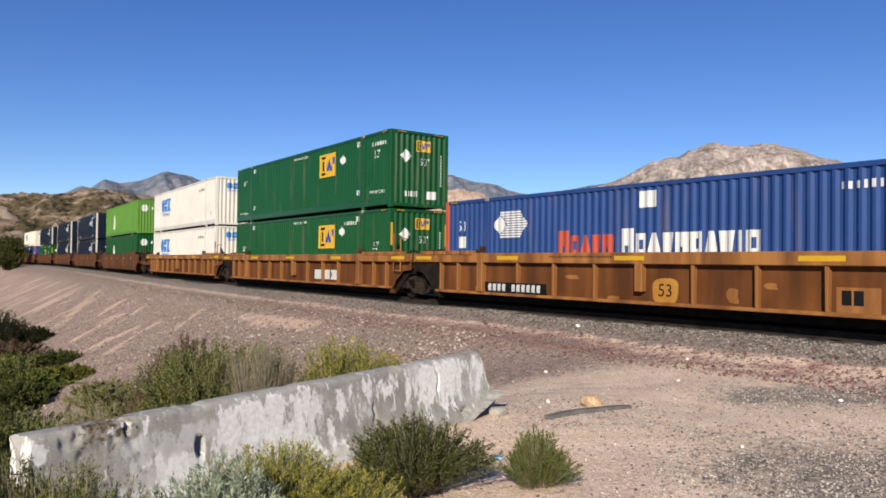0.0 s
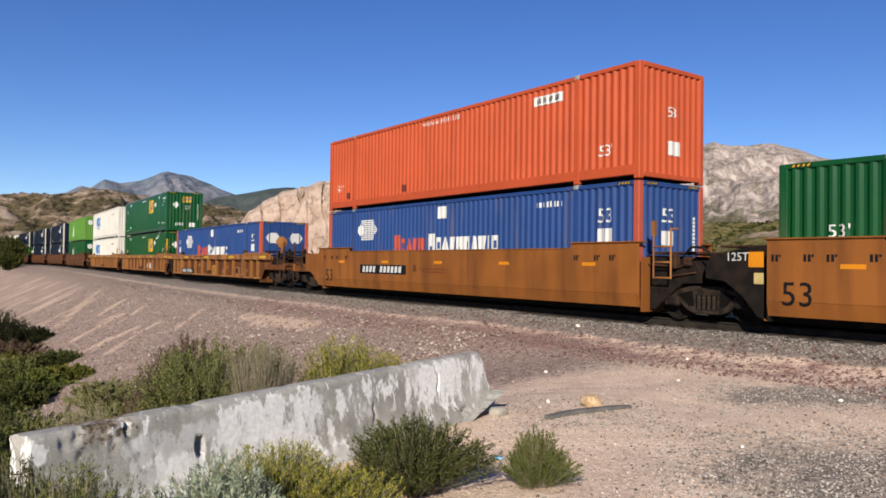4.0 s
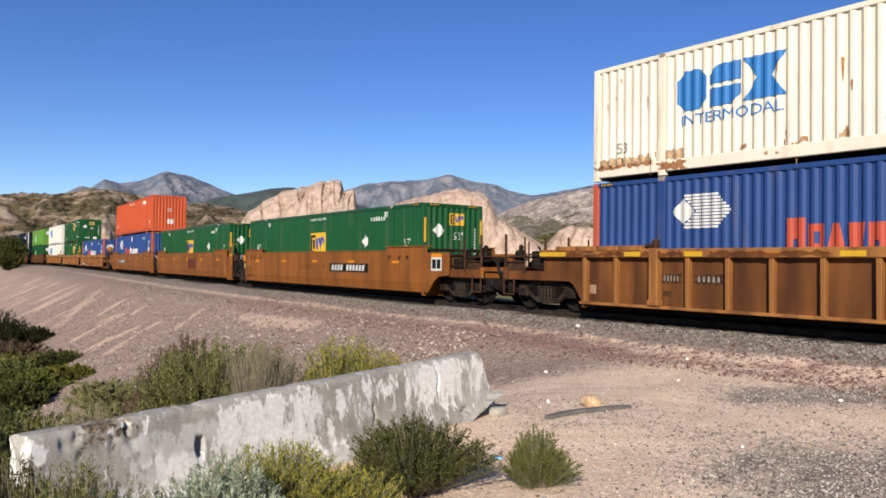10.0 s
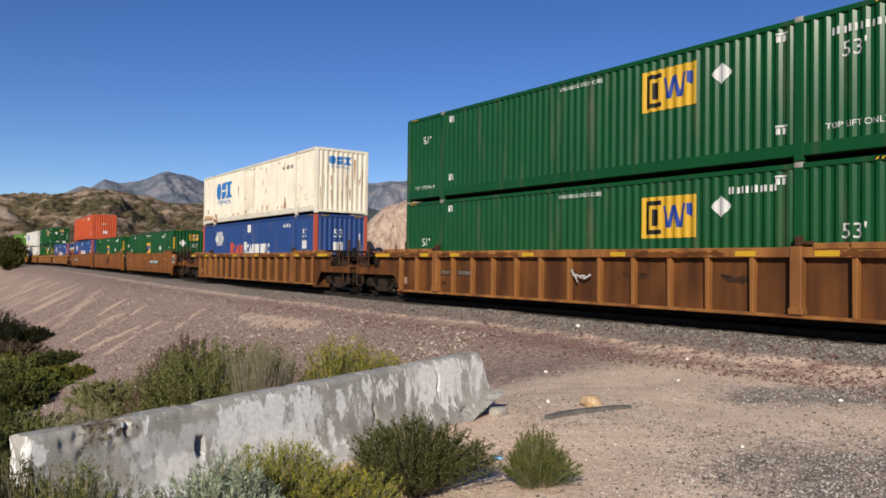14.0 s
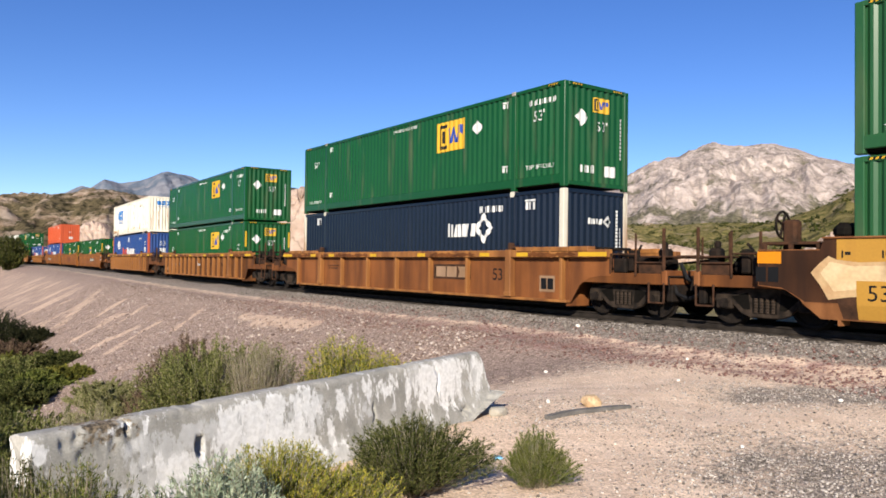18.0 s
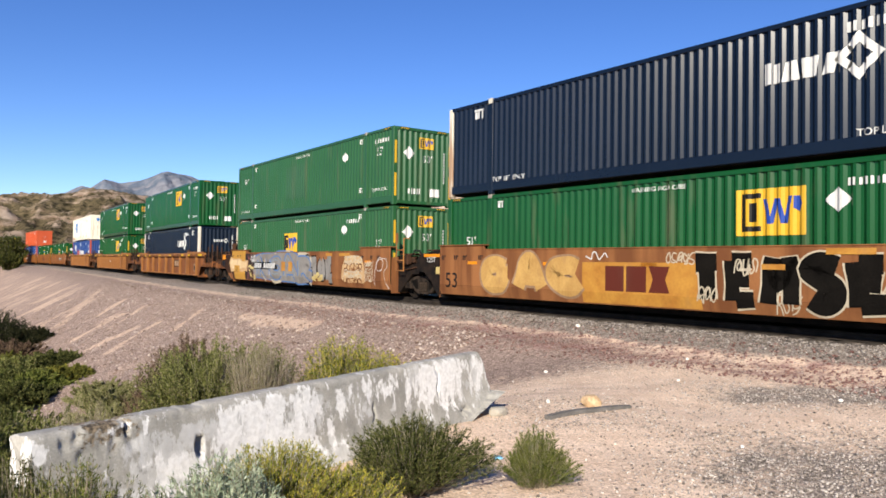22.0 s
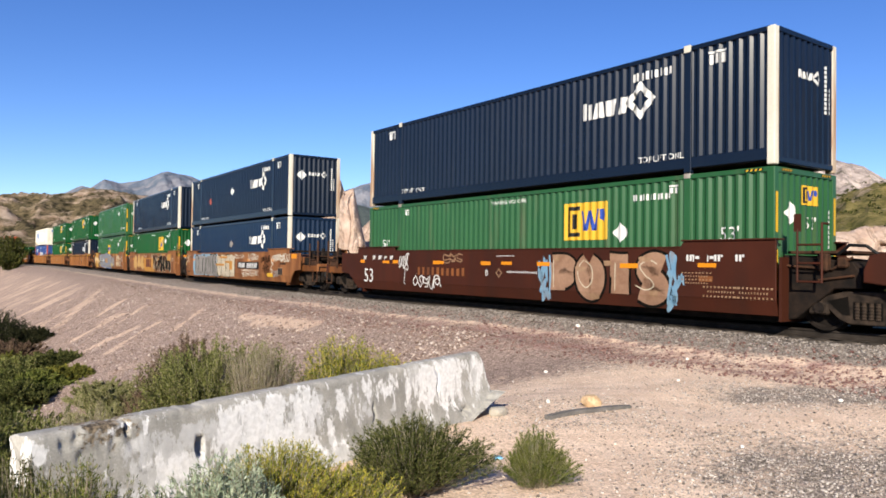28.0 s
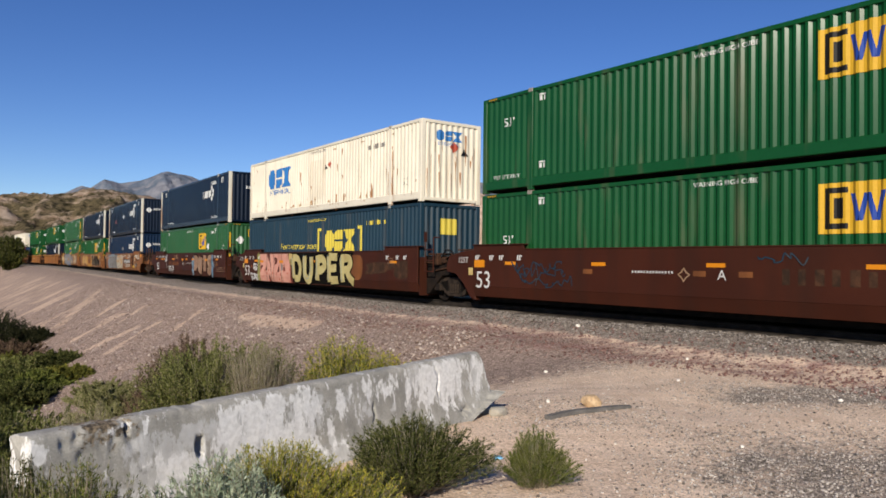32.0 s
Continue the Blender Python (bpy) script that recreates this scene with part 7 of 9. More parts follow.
    part("brake_wheel", rods(spokes + rim, 0.028), IRON, gr, "rusty spoked hand brake wheel").location = (9.62, 0.95, 2.12)
    part("brake_stand", add_box(box(9.28, 9.56, 0.80, 1.10, 1.04, 2.22, 0.05), 9.50, 9.63, 0.90, 1.0, 2.05, 2.18), RUSTY, gr)
    part("end_deck", box(8.5, 9.9, -1.3, 1.3, 1.70, 1.76, 0.01), RUSTY, gr)
    for x in (8.7, 9.25, 9.8):
        part("deck_post", box(x - 0.04, x + 0.04, 1.30, 1.38, 1.58, 1.72, 0.008), RUSTY, gr)
    part("tool_box", box(8.15, 8.52, 0.55, 1.28, 1.77, 2.12, 0.12), VOID, gr, "black box on the end deck")
    for i, (u, v, rx, rz) in enumerate(((3.3, 0.98, 1.75, 0.64), (1.0, 0.98, 1.7, 0.68), (-0.9, 0.80, 1.0, 0.50))):
        mark(gr, f"blue_edge{i}", lambda: polys(blob(0, 0, rx + 0.10, rz + 0.07, 60 + i, 40, 0.10)), "graffiti_rim", DEEPBLUE, u, v, 0.0032)
        mark(gr, f"grey_field{i}", lambda: polys(blob(0, 0, rx, rz, 60 + i, 40, 0.10)), "grey_patch", SPRAYGREY, u, v, 0.0044 + 0.0006 * i)
    sprayed_word(gr, "NCAR", 1.45, 6.4, SPRAYGREY, DEEPBLUE, 61, 1.20, z=0.94, fat=0.40, edge=0.15, rim=CREAMSPRAY, light=SPRAYBLUE)
    number_panel(gr, 3.62, 1.03, 3.1, 0.36)
    sprayed_word(gr, "STOE", -2.35, 2.9, SPRAYGREY, VOID, 71, 1.22, fat=0.40, edge=0.13)
    for i in range(5):
        mark(gr, f"yellow_dab{i}", lambda: polys(blob(0, 0, 0.16, 0.10, 64 + i, 14, 0.3)), "yellow_patch", PALEYELLOW, -1.95 - 0.19 * i, 0.52 + 0.09 * (i % 3), 0.0135)
    mark(gr, "cream_cloud", lambda: polys(blob(0, 0, 0.84, 0.60, 73, 60, 0.16)), "cream_patch", DULLCREAM, -5.48, 0.95, 0.004)
    for i in range(4):
        tag(gr, -5.48 + 0.05 * (i % 2), 1.34 - i * 0.28, 1.5, 0.30, SCUFFED if i % 2 else CREAMSPRAY, 731 + i, 5, 0.05)
    for i in range(3):
        tag(gr, -6.72, 1.16 - i * 0.26, 0.62, 0.24, CREAMSPRAY, 741 + i, 4, 0.034)
    mark(gr, "white_loop", lambda: ribbon([(-0.5, -0.5), (-0.45, 0.0), (-0.2, 0.5), (0.1, 0.42), (0.05, 0.1), (-0.3, 0.05), (-0.35, 0.35), (0.25, 0.5), (0.42, 0.2), (0.2, 0.02), (0.3, -0.35), (0.5, -0.6)], 0.022), "scrawl", LOGOWHITE, -7.65, 0.9, 0.009, "sprayed scrawl")
    for x, w in ((-3.4, 0.6), (-4.75, 0.9)):
        mark(gr, f"amber_strip{w}", lambda: polys(rect(-w / 2, w / 2, -0.06, 0.06)), "amber_patch", SPRAYAMBER, x, 1.55, 0.016)
    for x in (1.32, 0.53):
        mark(gr, "amber_tile", lambda: polys(rect(-0.22, 0.22, -0.22, 0.22)), "amber_patch", SPRAYAMBER, x, 1.02, 0.019)
    letter(gr, "B", 1.32, 1.02)
    mark(gr, "c53small", lambda: text_mesh("53", 0.42), "size_number", LOGOBLACK, 7.56, 0.77, 0.011)
    ride(gr, -17.95)
    faded_top = green_box("faded green corrugated container with white placard, on top", FADED)
    decal("repaint", lambda: polys(rect(-1.1, 1.1, -0.75, 0.75)), "repainted_patch", REPAINT, faded_top, 0.6, 1.55)
    put(faded_top, -17.95, HIGH)
    put(green_box("faded green corrugated container with yellow logo panel", FADED, logo_at=(1.1, 1.63), num=1.5), -17.95, LOW)
    ug = smooth_car("tan well car with black and amber graffiti", SCUFFED, "joined", "joined")
    sprayed_word(ug, "GAC", 4.05, 4.3, DULLYELLOW, SPRAYTAN, 81, 1.18, fat=0.54, edge=0.14)
    mark(ug, "amber_long", lambda: polys(rect(-1.75, 1.75, -0.53, 0.5)), "amber_patch", SPRAYAMBER, 0.3, 0.82, 0.004)
    brand_blocks(ug, 0.33, 0.92, OXIDE, 1.9, 0.62)
    sprayed_word(ug, "TEMSENS", -4.1, 5.9, VOID, CREAMSPRAY, 85, 1.26, fat=0.38, edge=0.085)
    for i, (x, z) in enumerate(((-1.6, 0.62), (-2.5, 1.25), (-3.4, 0.5), (-5.2, 1.0), (-6.6, 0.75))):
        tag(ug, x, z, 0.5, 0.36, CREAMSPRAY, 851 + i, 3, 0.03)
    tag(ug, -0.9, 1.42, 0.8, 0.28, CREAMSPRAY, 861, 5, 0.03)
    for x, z, w, h in ((-4.6, 1.56, 0.9, 0.12), (-3.1, 1.25, 0.5, 0.11), (-6.45, 1.36, 1.0, 0.44)):
        mark(ug, f"amber_strip{w}", lambda: polys(rect(-w / 2, w / 2, -h / 2, h / 2)), "amber_patch", SPRAYAMBER, x, z, 0.0175)
    scrawl(ug, 1.6, 1.45, 0.7, 0.25, LOGOWHITE, 89, 0.03)
    scrawl(ug, -7.3, 1.2, 0.8, 0.5, CREAMSPRAY, 88, 0.03)
    car53(ug, 7.59, 0.69)
    stencil125(ug, "strip")
    ride(ug, -37.46)
    put(navy_hi, -37.46, HIGH)
    put(emp_mid, -37.46, LOW)
    uu = smooth_car("tan well car with blue-grey graffiti and black number panel", SCUFFED, "joined", "coupled")
    mark(uu, "blue_cloud", lambda: polys(ragged(2.45, 0.64, 92)), "graffiti_halo", SPRAYBLUE, 4.2, 0.96, 0.003)
    mark(uu, "grey_block", lambda: polys(ragged(2.12, 0.54, 94)), "graffiti_halo", SPRAYGREY, 4.12, 0.95, 0.0042)
    mark(uu, "cream_block", lambda: polys(ragged(1.5, 0.58, 95)), "graffiti_halo", CREAMSPRAY, 0.45, 0.95, 0.0042)
    sprayed_word(uu, "PHILTS", 4.05, 4.3, SPRAYGREY, VOID, 91, 1.28, fat=0.40, edge=0.13, light=LOGOBLACK)
    sprayed_word(uu, "GUSH", 0.35, 2.95, CREAMSPRAY, VOID, 93, 1.30, fat=0.40, edge=0.12, light=SPRAYGREY)
    for x, z, w in ((0.75, 1.42, 1.4), (0.1, 1.16, 0.7), (1.3, 1.0, 1.5)):
        mark(uu, f"amber_bar{w}", lambda: polys(rect(-w / 2, w / 2, -0.055, 0.055)), "amber_patch", SPRAYAMBER, x, z, 0.019)
    mark(uu, "amber_square", lambda: polys(rect(-0.24, 0.24, -0.24, 0.24)), "amber_patch", SPRAYAMBER, -0.55, 0.98, 0.019)
    number_panel(uu, -3.2, 1.0, 3.2, 0.36)
    tag(uu, -1.85, 1.45, 1.5, 0.24, POSTWHITE, 95, 8, 0.03)
    tag(uu, -4.0, 1.42, 1.4, 0.36, POSTWHITE, 96, 7, 0.034)
    tag(uu, -3.57, 0.62, 2.4, 0.34, POSTWHITE, 97, 11, 0.034)
    tag(uu, -5.7, 1.30, 1.2, 0.34, VOID, 98, 5, 0.05)
    tag(uu, -5.75, 0.86, 0.9, 0.40, VOID, 99, 3, 0.05)
    mark(uu, "zigzag", lambda: ribbon([(0.2, 0.5), (-0.1, 0.22), (0.14, 0.1), (-0.16, -0.14), (0.06, -0.22), (-0.2, -0.5)], 0.05), "scrawl", POSTWHITE, -6.55, 1.0, 0.009, "sprayed scrawl")
    tag(uu, -7.75, 1.38, 2.0, 0.34, POSTWHITE, 100, 9, 0.045)
    tag(uu, -7.1, 0.62, 0.7, 0.34, SPRAYGREY, 101, 3, 0.05)
    mark(uu, "yellow_strip", lambda: polys(rect(-0.36, 0.36, -0.09, 0.09)), "amber_patch", LOGOYELLOW, -6.3, 0.56, 0.010)
    mark(uu, "dark_strip", lambda: polys(rect(-0.34, 0.34, -0.05, 0.05)), "stencil", RUSTY, -7.9, 1.12, 0.010)
    for i in range(3):
        scrawl(uu, 7.7, 1.5 - 0.17 * i, 0.75, 0.22, CREAMSPRAY, 960 + i, 0.03)
    car53(uu, 7.59, 0.69)
    mark(uu, "winplate", lambda: polys(rect(-0.27, 0.27, -0.18, 0.18)), "data_plate", SPRAYTAN, -7.6, 0.75, 0.012)
    mark(uu, "winplate2", lambda: polys(rect(-0.24, -0.02, -0.15, 0.15), rect(0.02, 0.24, -0.15, 0.15)), "data_plate_window", LOGOBLACK, -7.6, 0.75, 0.015)
    stencil125(uu, "strip")
    reflector(uu, -9.2, 1.46, 0.6, 0.2)
    ride(uu, -56.98)
    put(navy_box("navy container with white placards and cream posts, on top", placard=1), -56.98, HIGH)
    put(navy_box("slate blue container with cream posts and grey placard", STEELBLUE, placard=2), -56.98, LOW)

    # three brown units
    up = smooth_car("oxide brown well car with bulging beige graffiti", BROWN, "coupled", "joined")
    for i, (x, z, a, c) in enumerate(((-1.62, 1.1, 0.10, 0.34), (-1.55, 0.75, 0.14, 0.22), (-1.66, 0.42, 0.12, 0.16), (-5.75, 1.12, 0.12, 0.34), (-5.84, 0.7, 0.12, 0.22), (-5.74, 0.45, 0.14, 0.16), (-1.40, 1.18, 0.06, 0.12), (-6.0, 0.95, 0.06, 0.12))):
        mark(up, f"splash{i}", lambda: polys(blob(0, 0, a, c, 100 + i, 30, 0.7)), "graffiti_halo", SPRAYBLUE, x, z, 0.003)
    sprayed_word(up, "POTS", -3.75, 3.9, LETTERTAN, VOID, 101, 1.34, fat=0.54, edge=0.15, light=CREAMSPRAY)
    for i, (x, z) in enumerate(((-2.1, 1.40), (-2.95, 1.15), (-3.85, 1.30), (-5.0, 1.40), (-5.25, 0.6), (-3.4, 0.45))):
        mark(up, f"shine{i % 2}", lambda: polys(blob(0, 0, 0.13 + 0.05 * (i % 2), 0.06, 140 + i % 2, 16, 0.2)), "graffiti_highlight", SPRAYTAN, x, z, 0.0145)
    for i, pts in enumerate(([(-1.82, 1.5), (-1.86, 0.9), (-1.80, 0.32)], [(-5.6, 1.5), (-5.72, 0.95), (-5.62, 0.35)])):
        mark(up, f"blue_line{i}", lambda: ribbon([(-x, z) for x, z in pts], 0.07), "graffiti_rim", SPRAYBLUE, 0, 0, 0.0125)
    for x, z, w in ((8.2, 1.29, 0.3), (5.89, 1.28, 0.36), (3.38, 1.27, 0.42), (0.88, 1.26, 0.46), (-1.59, 1.26, 0.5), (-4.52, 1.24, 0.55)):
        mark(up, f"side_reflector{w}", lambda: polys(rect(-w / 2, w / 2, -0.055, 0.055)), "reflector", ORANGE, x, z, 0.016)
    mark(up, "end_reflector", lambda: polys(rect(-0.17, 0.17, -0.06, 0.06)), "reflector", RIBTAN, -6.62, 0.97, 0.005)
    mark(up, "faded_number", lambda: bar_row(2.7, 0.26, 10, 9), "number_writing", RIBTAN, 3.17, 0.98, 0.006)
    tag(up, 5.35, 1.28, 0.62, 0.52, LOGOWHITE, 105, 4, 0.04)
    mark(up, "drip_line", lambda: ribbon([(0, 0.2), (0.02, 0.0), (-0.02, -0.3), (0.0, -0.45)], 0.03), "sprayed_tag", LOGOWHITE, 5.3, 0.95, 0.009)
    tag(up, 4.0, 0.64, 1.6, 0.42, LOGOWHITE, 106, 5, 0.04)
    tag(up, 2.5, 1.42, 1.0, 0.30, SPRAYTAN, 107, 3, 0.035)
    letter(up, "B", 0.84, 0.97, LOGOWHITE, 0.26)
    mark(up, "round_stencil", lambda: ring_mark(0.15, 0.03), "stencil", SPRAYTAN, 0.28, 0.98, 0.006)
    fine_print(up, -0.72, 1.02, 1.3, 0.14, LOGOWHITE, 17, 1)
    fine_print(up, 0.0, 1.48, 0.8, 0.08, LOGOWHITE, 18, 1)
    for x in (7.4, 7.0, 6.6, 6.2, -6.36, -6.72):
        mark(up, "stencil_tick", lambda: polys(rect(-0.06, -0.03, -0.07, 0.07), rect(0.0, 0.10, -0.01, 0.05)), "stencil", LOGOWHITE, x, 1.42, 0.008)
    for x in (-7.0, -7.75):
        fine_print(up, x, 0.80, 0.9, 0.3, SPRAYTAN, 6, 3)
    car53(up, 7.74, 0.74, LOGOWHITE, 0.72)
    fine_print(up, -6.4, 1.1, 0.8, 0.3, SPRAYTAN, 3, 4)
    ride(up, -80.63)
    put(navy_hi, -80.63, HIGH)
    put(green_box("bright green container with white serial bars and yellow panel", FADED, logo_at=(-2.9, 1.95), high=False), -80.63, LOW)
    cs = smooth_car("oxide brown well car with pink and yellow graffiti", BROWN, "joined", "joined")
    field(cs, "pink_slab", [(6.0, 1.60), (2.63, 1.60), (2.52, 1.30), (2.31, 0.95), (2.33, 0.28), (6.02, 0.28), (5.97, 0.9)], "graffiti_fill", PINK, 0.005)
    field(cs, "maroon_shadow", [(2.68, 1.60), (2.54, 1.60), (2.48, 1.30), (2.19, 0.95), (2.05, 0.57), (2.11, 0.27), (2.40, 0.28)], "graffiti_outline", OXIDE, 0.0042)
    field(cs, "corner_green", [(2.54, 1.60), (2.14, 1.60), (2.12, 1.0), (2.19, 0.95), (2.48, 1.30)], "graffiti_halo", PALEYELLOW, 0.0036)
    for i, pts in enumerate(([(5.90, 1.06), (5.56, 1.05), (5.92, 0.80)], [(5.12, 1.05), (5.36, 0.80), (5.12, 0.82)], [(5.10, 1.60), (4.76, 1.60), (4.80, 1.15)], [(4.83, 0.70), (4.55, 0.28), (4.87, 0.28)],
                             [(4.24, 1.42), (3.98, 1.45), (3.82, 1.34), (3.86, 1.16), (4.22, 1.06), (4.10, 1.22)], [(3.62, 1.08), (3.86, 0.74), (3.56, 0.75)], [(3.06, 1.16), (3.13, 0.80), (2.87, 0.82)])):
        field(cs, f"maroon_gap{i}", pts, "graffiti_outline", OXIDE, 0.0075)
    for i, pts in enumerate(([(5.12, 1.58), (5.10, 0.80), (5.12, 0.30)], [(4.28, 1.58), (4.24, 0.9), (4.27, 0.30)], [(3.37, 1.58), (3.36, 0.9), (3.33, 0.30)], [(4.77, 1.58), (4.62, 0.9), (4.52, 0.32)])):
        mark(cs, f"maroon_edge{i}", lambda: ribbon([(-x, z) for x, z in pts], 0.045), "graffiti_outline", OXIDE, 0, 0, 0.009)
        mark(cs, f"pale_edge{i}", lambda: ribbon([(-x + 0.05, z) for x, z in pts], 0.02), "graffiti_highlight", CREAMSPRAY, 0, 0, 0.0102)
    mark(cs, "lime_strip", lambda: polys(ragged(0.16, 0.66, 112)), "graffiti_halo", LIMESPRAY, 6.18, 0.95, 0.0035)
    for i, (x, z) in enumerate(((5.9, 0.78), (5.35, 0.80), (5.05, 0.66), (4.86, 0.84), (4.78, 0.34), (4.38, 0.68), (3.9, 0.66), (3.42, 0.62), (3.3, 0.30), (3.02, 0.80), (2.62, 0.70), (2.36, 0.86), (2.4, 0.34), (3.6, 0.40), (5.6, 0.5))):
        mark(cs, f"pink_dab{i % 3}", lambda: polys(blob(0, 0, 0.055, 0.045, i % 3, 14, 0.5)), "pink_spot", POSTRED, x, z, 0.0145)
    for x, w in ((5.78, 0.44), (3.35, 0.46)):
        mark(cs, f"car_reflector{w}", lambda: polys(rect(-w / 2, w / 2, -0.055, 0.055)), "reflector", ORANGE, x, 1.235, 0.016)
    mark(cs, "letter_patch", lambda: polys(rect(-0.11, 0.11, -0.13, 0.13)), "grey_patch", SPRAYGREY, 3.28, 0.96, 0.012)
    letter(cs, "C", 3.28, 0.96, LOGOWHITE, 0.24)
    reflector(cs, 7.14, 0.98, 0.26, 0.1, RIBTAN)
    tag(cs, 6.65, 0.98, 0.55, 0.34, LOGOWHITE, 115, 3, 0.05)
    tag(cs, 6.78, 0.47, 0.95, 0.36, LOGOWHITE, 116, 6, 0.045)
    mark(cs, "black_field", lambda: polys(rect(-2.95, 2.95, -0.66, 0.68)), "graffiti_halo", VOID, -0.72, 0.96, 0.003)
    sprayed_word(cs, "DUPER", -0.75, 5.9, OLIVECREAM, VOID, 113, 1.34, fat=0.35, edge=0.14, light=SPRAYBLUE)
    mark(cs, "orange_disc", lambda: polys(blob(0, 0, 0.55, 0.5, 4, rough=0.03)), "orange_patch", RIBTAN, -3.85, 1.05, 0.004)
    car53(cs, 7.74, 0.74, LOGOWHITE, 0.72)
    stencil125(cs, "side")
    fine_print(cs, -6.5, 1.4, 0.5, 0.25, SPRAYTAN, 3, 3)
    mark(cs, "dark_blot", lambda: polys(blob(0, 0, 0.42, 0.34, 21, 24, 0.15)), "dark_patch", RUSTY, -7.2, 1.0, 0.003)
    mark(cs, "dark_smear", lambda: polys(blob(0, 0, 1.0, 0.2, 22, 30, 0.3)), "dark_patch", RUSTY, -5.6, 1.05, 0.003)
    ride(cs, -100.10)
    put(white_box("cream-white container with rust runs and blue brand mark", dirty=False), -100.10, HIGH)
    put(teal_box("dark teal container with yellow bracketed brand mark"), -100.10, LOW)
    bg = smooth_car("oxide brown well car with orange reflectors", BROWN, "joined", "coupled")
    car53(bg, 7.74, 0.74, LOGOWHITE, 0.72)
    stencil125(bg, "side")
    letter(bg, "A", -0.2, 1.05, LOGOWHITE)
    fine_print(bg, 1.6, 1.1, 1.2, 0.14, LOGOWHITE, 5, 1)
    mark(bg, "name_bars", lambda: bar_row(3.6, 0.32, 11, 9), "number_writing", RUSTY, -3.3, 1.05)
    for i in range(3):
        scrawl(bg, 5.5 - 0.2 * i, 1.18 - 0.2 * i, 2.0, 0.34, TEAL, 121 + i, 0.03)
    scrawl(bg, -1.5, 1.4, 1.0, 0.25, TEAL, 128, 0.03)
    mark(bg, "round_plate", lambda: ring_mark(0.17, 0.035), "stencil", SPRAYTAN, 0.75, 1.05, 0.006)
    for x in (0.35, -0.75, 3.6):
        mark(bg, "dull_reflector", lambda: polys(rect(-0.16, 0.16, -0.06, 0.06)), "reflector", RIBTAN, x, 1.08, 0.005)
    ride(bg, -119.55)
    put(emp_hi, -119.55, HIGH)
    put(emp_mid, -119.55, LOW)


def motions():
    times = [i * 2.0 for i in range(17)]
    for ob, at, z in MOVERS:
        walk(ob, [(t, on_line(at + SPEED * (t - MID_TIME), z)) for t in times])
    # wheelsets roll without slipping; all turn alike, so those at one end of a truck share their keys
    first = {}
    for ob in list(scene.objects):
        if ob.name.startswith("wheelset"):
            side = ob.location.x > 0
            if side not in first:
                spot = ob.location.copy()
                walk(ob, [(i / 15, Matrix.Translation(spot) @ Matrix.Rotation(SPEED / 0.455 * i / 15, 4, "Y")) for i in range(481)])
                first[side] = ob
            else:
                ob.rotation_mode = "QUATERNION"
                keys = ob.animation_data_create()
                keys.action = first[side].animation_data.action
                keys.action_slot = first[side].animation_data.action_slot


# ---- foreground ----
def random_tint(name, colours, rough=0.9, trans=0.0):
    """One material for many small pieces; each loose piece takes its own tint between the colours."""
    m = bpy.data.materials.new(name)
    m.use_nodes = True
    n, l = m.node_tree.nodes, m.node_tree.links
    b = n["Principled BSDF"]
    g = n.new("ShaderNodeNewGeometry")
    r = n.new("ShaderNodeValToRGB")
    el = r.color_ramp.elements
    while len(el) < len(colours):
        el.new(0.5)
    for i, c in enumerate(colours):
        el[i].position, el[i].color = i / (len(colours) - 1), rgb(c)
    l.new(g.outputs["Random Per Island"], r.inputs[0])
    l.new(r.outputs[0], b.inputs["Base Color"])
    b.inputs["Roughness"].default_value = rough
    b.inputs["Specular IOR Level"].default_value = 0.2
    if trans:
        tr = n.new("ShaderNodeBsdfTranslucent")
        l.new(r.outputs[0], tr.inputs[0])
        mx = n.new("ShaderNodeMixShader")
        mx.inputs[0].default_value = trans
        l.new(b.outputs[0], mx.inputs[1])
        l.new(tr.outputs[0], mx.inputs[2])
        l.new(mx.outputs[0], n["Material Output"].inputs[0])
    return m


def raw_mesh(name, verts, faces_flat, size, material):
    """A mesh from arrays; every face has `size` corners."""
    me = bpy.data.meshes.new(name)
    me.vertices.add(len(verts))
    me.vertices.foreach_set("co", np.ascontiguousarray(verts, dtype=np.float32).ravel())
    me.loops.add(len(faces_flat))
    me.loops.foreach_set("vertex_index", np.ascontiguousarray(faces_flat, dtype=np.int32))
    me.polygons.add(len(faces_flat) // size)
    me.polygons.foreach_set("loop_start", np.arange(0, len(faces_flat), size, dtype=np.int32))
    me.materials.append(material)
    me.update()
    return me


def leaves_at(points, ways, length, width, rs):
    """Narrow pointed blades, bent once, one at each point along its way."""
    n = len(points)
    side = np.cross(ways, rs.normal(size=(n, 3)))
    side /= np.linalg.norm(side, axis=1, keepdims=True) + 1e-9
    ln = (length * rs.uniform(0.6, 1.3, n))[:, None]
    wd = (width * rs.uniform(0.7, 1.3, n))[:, None]
    v = np.stack([points, points + ways * ln * 0.5 + side * wd / 2, points + ways * ln, points + ways * ln * 0.5 - side * wd / 2], 1).reshape(-1, 3)
    return v, np.arange(4 * n)


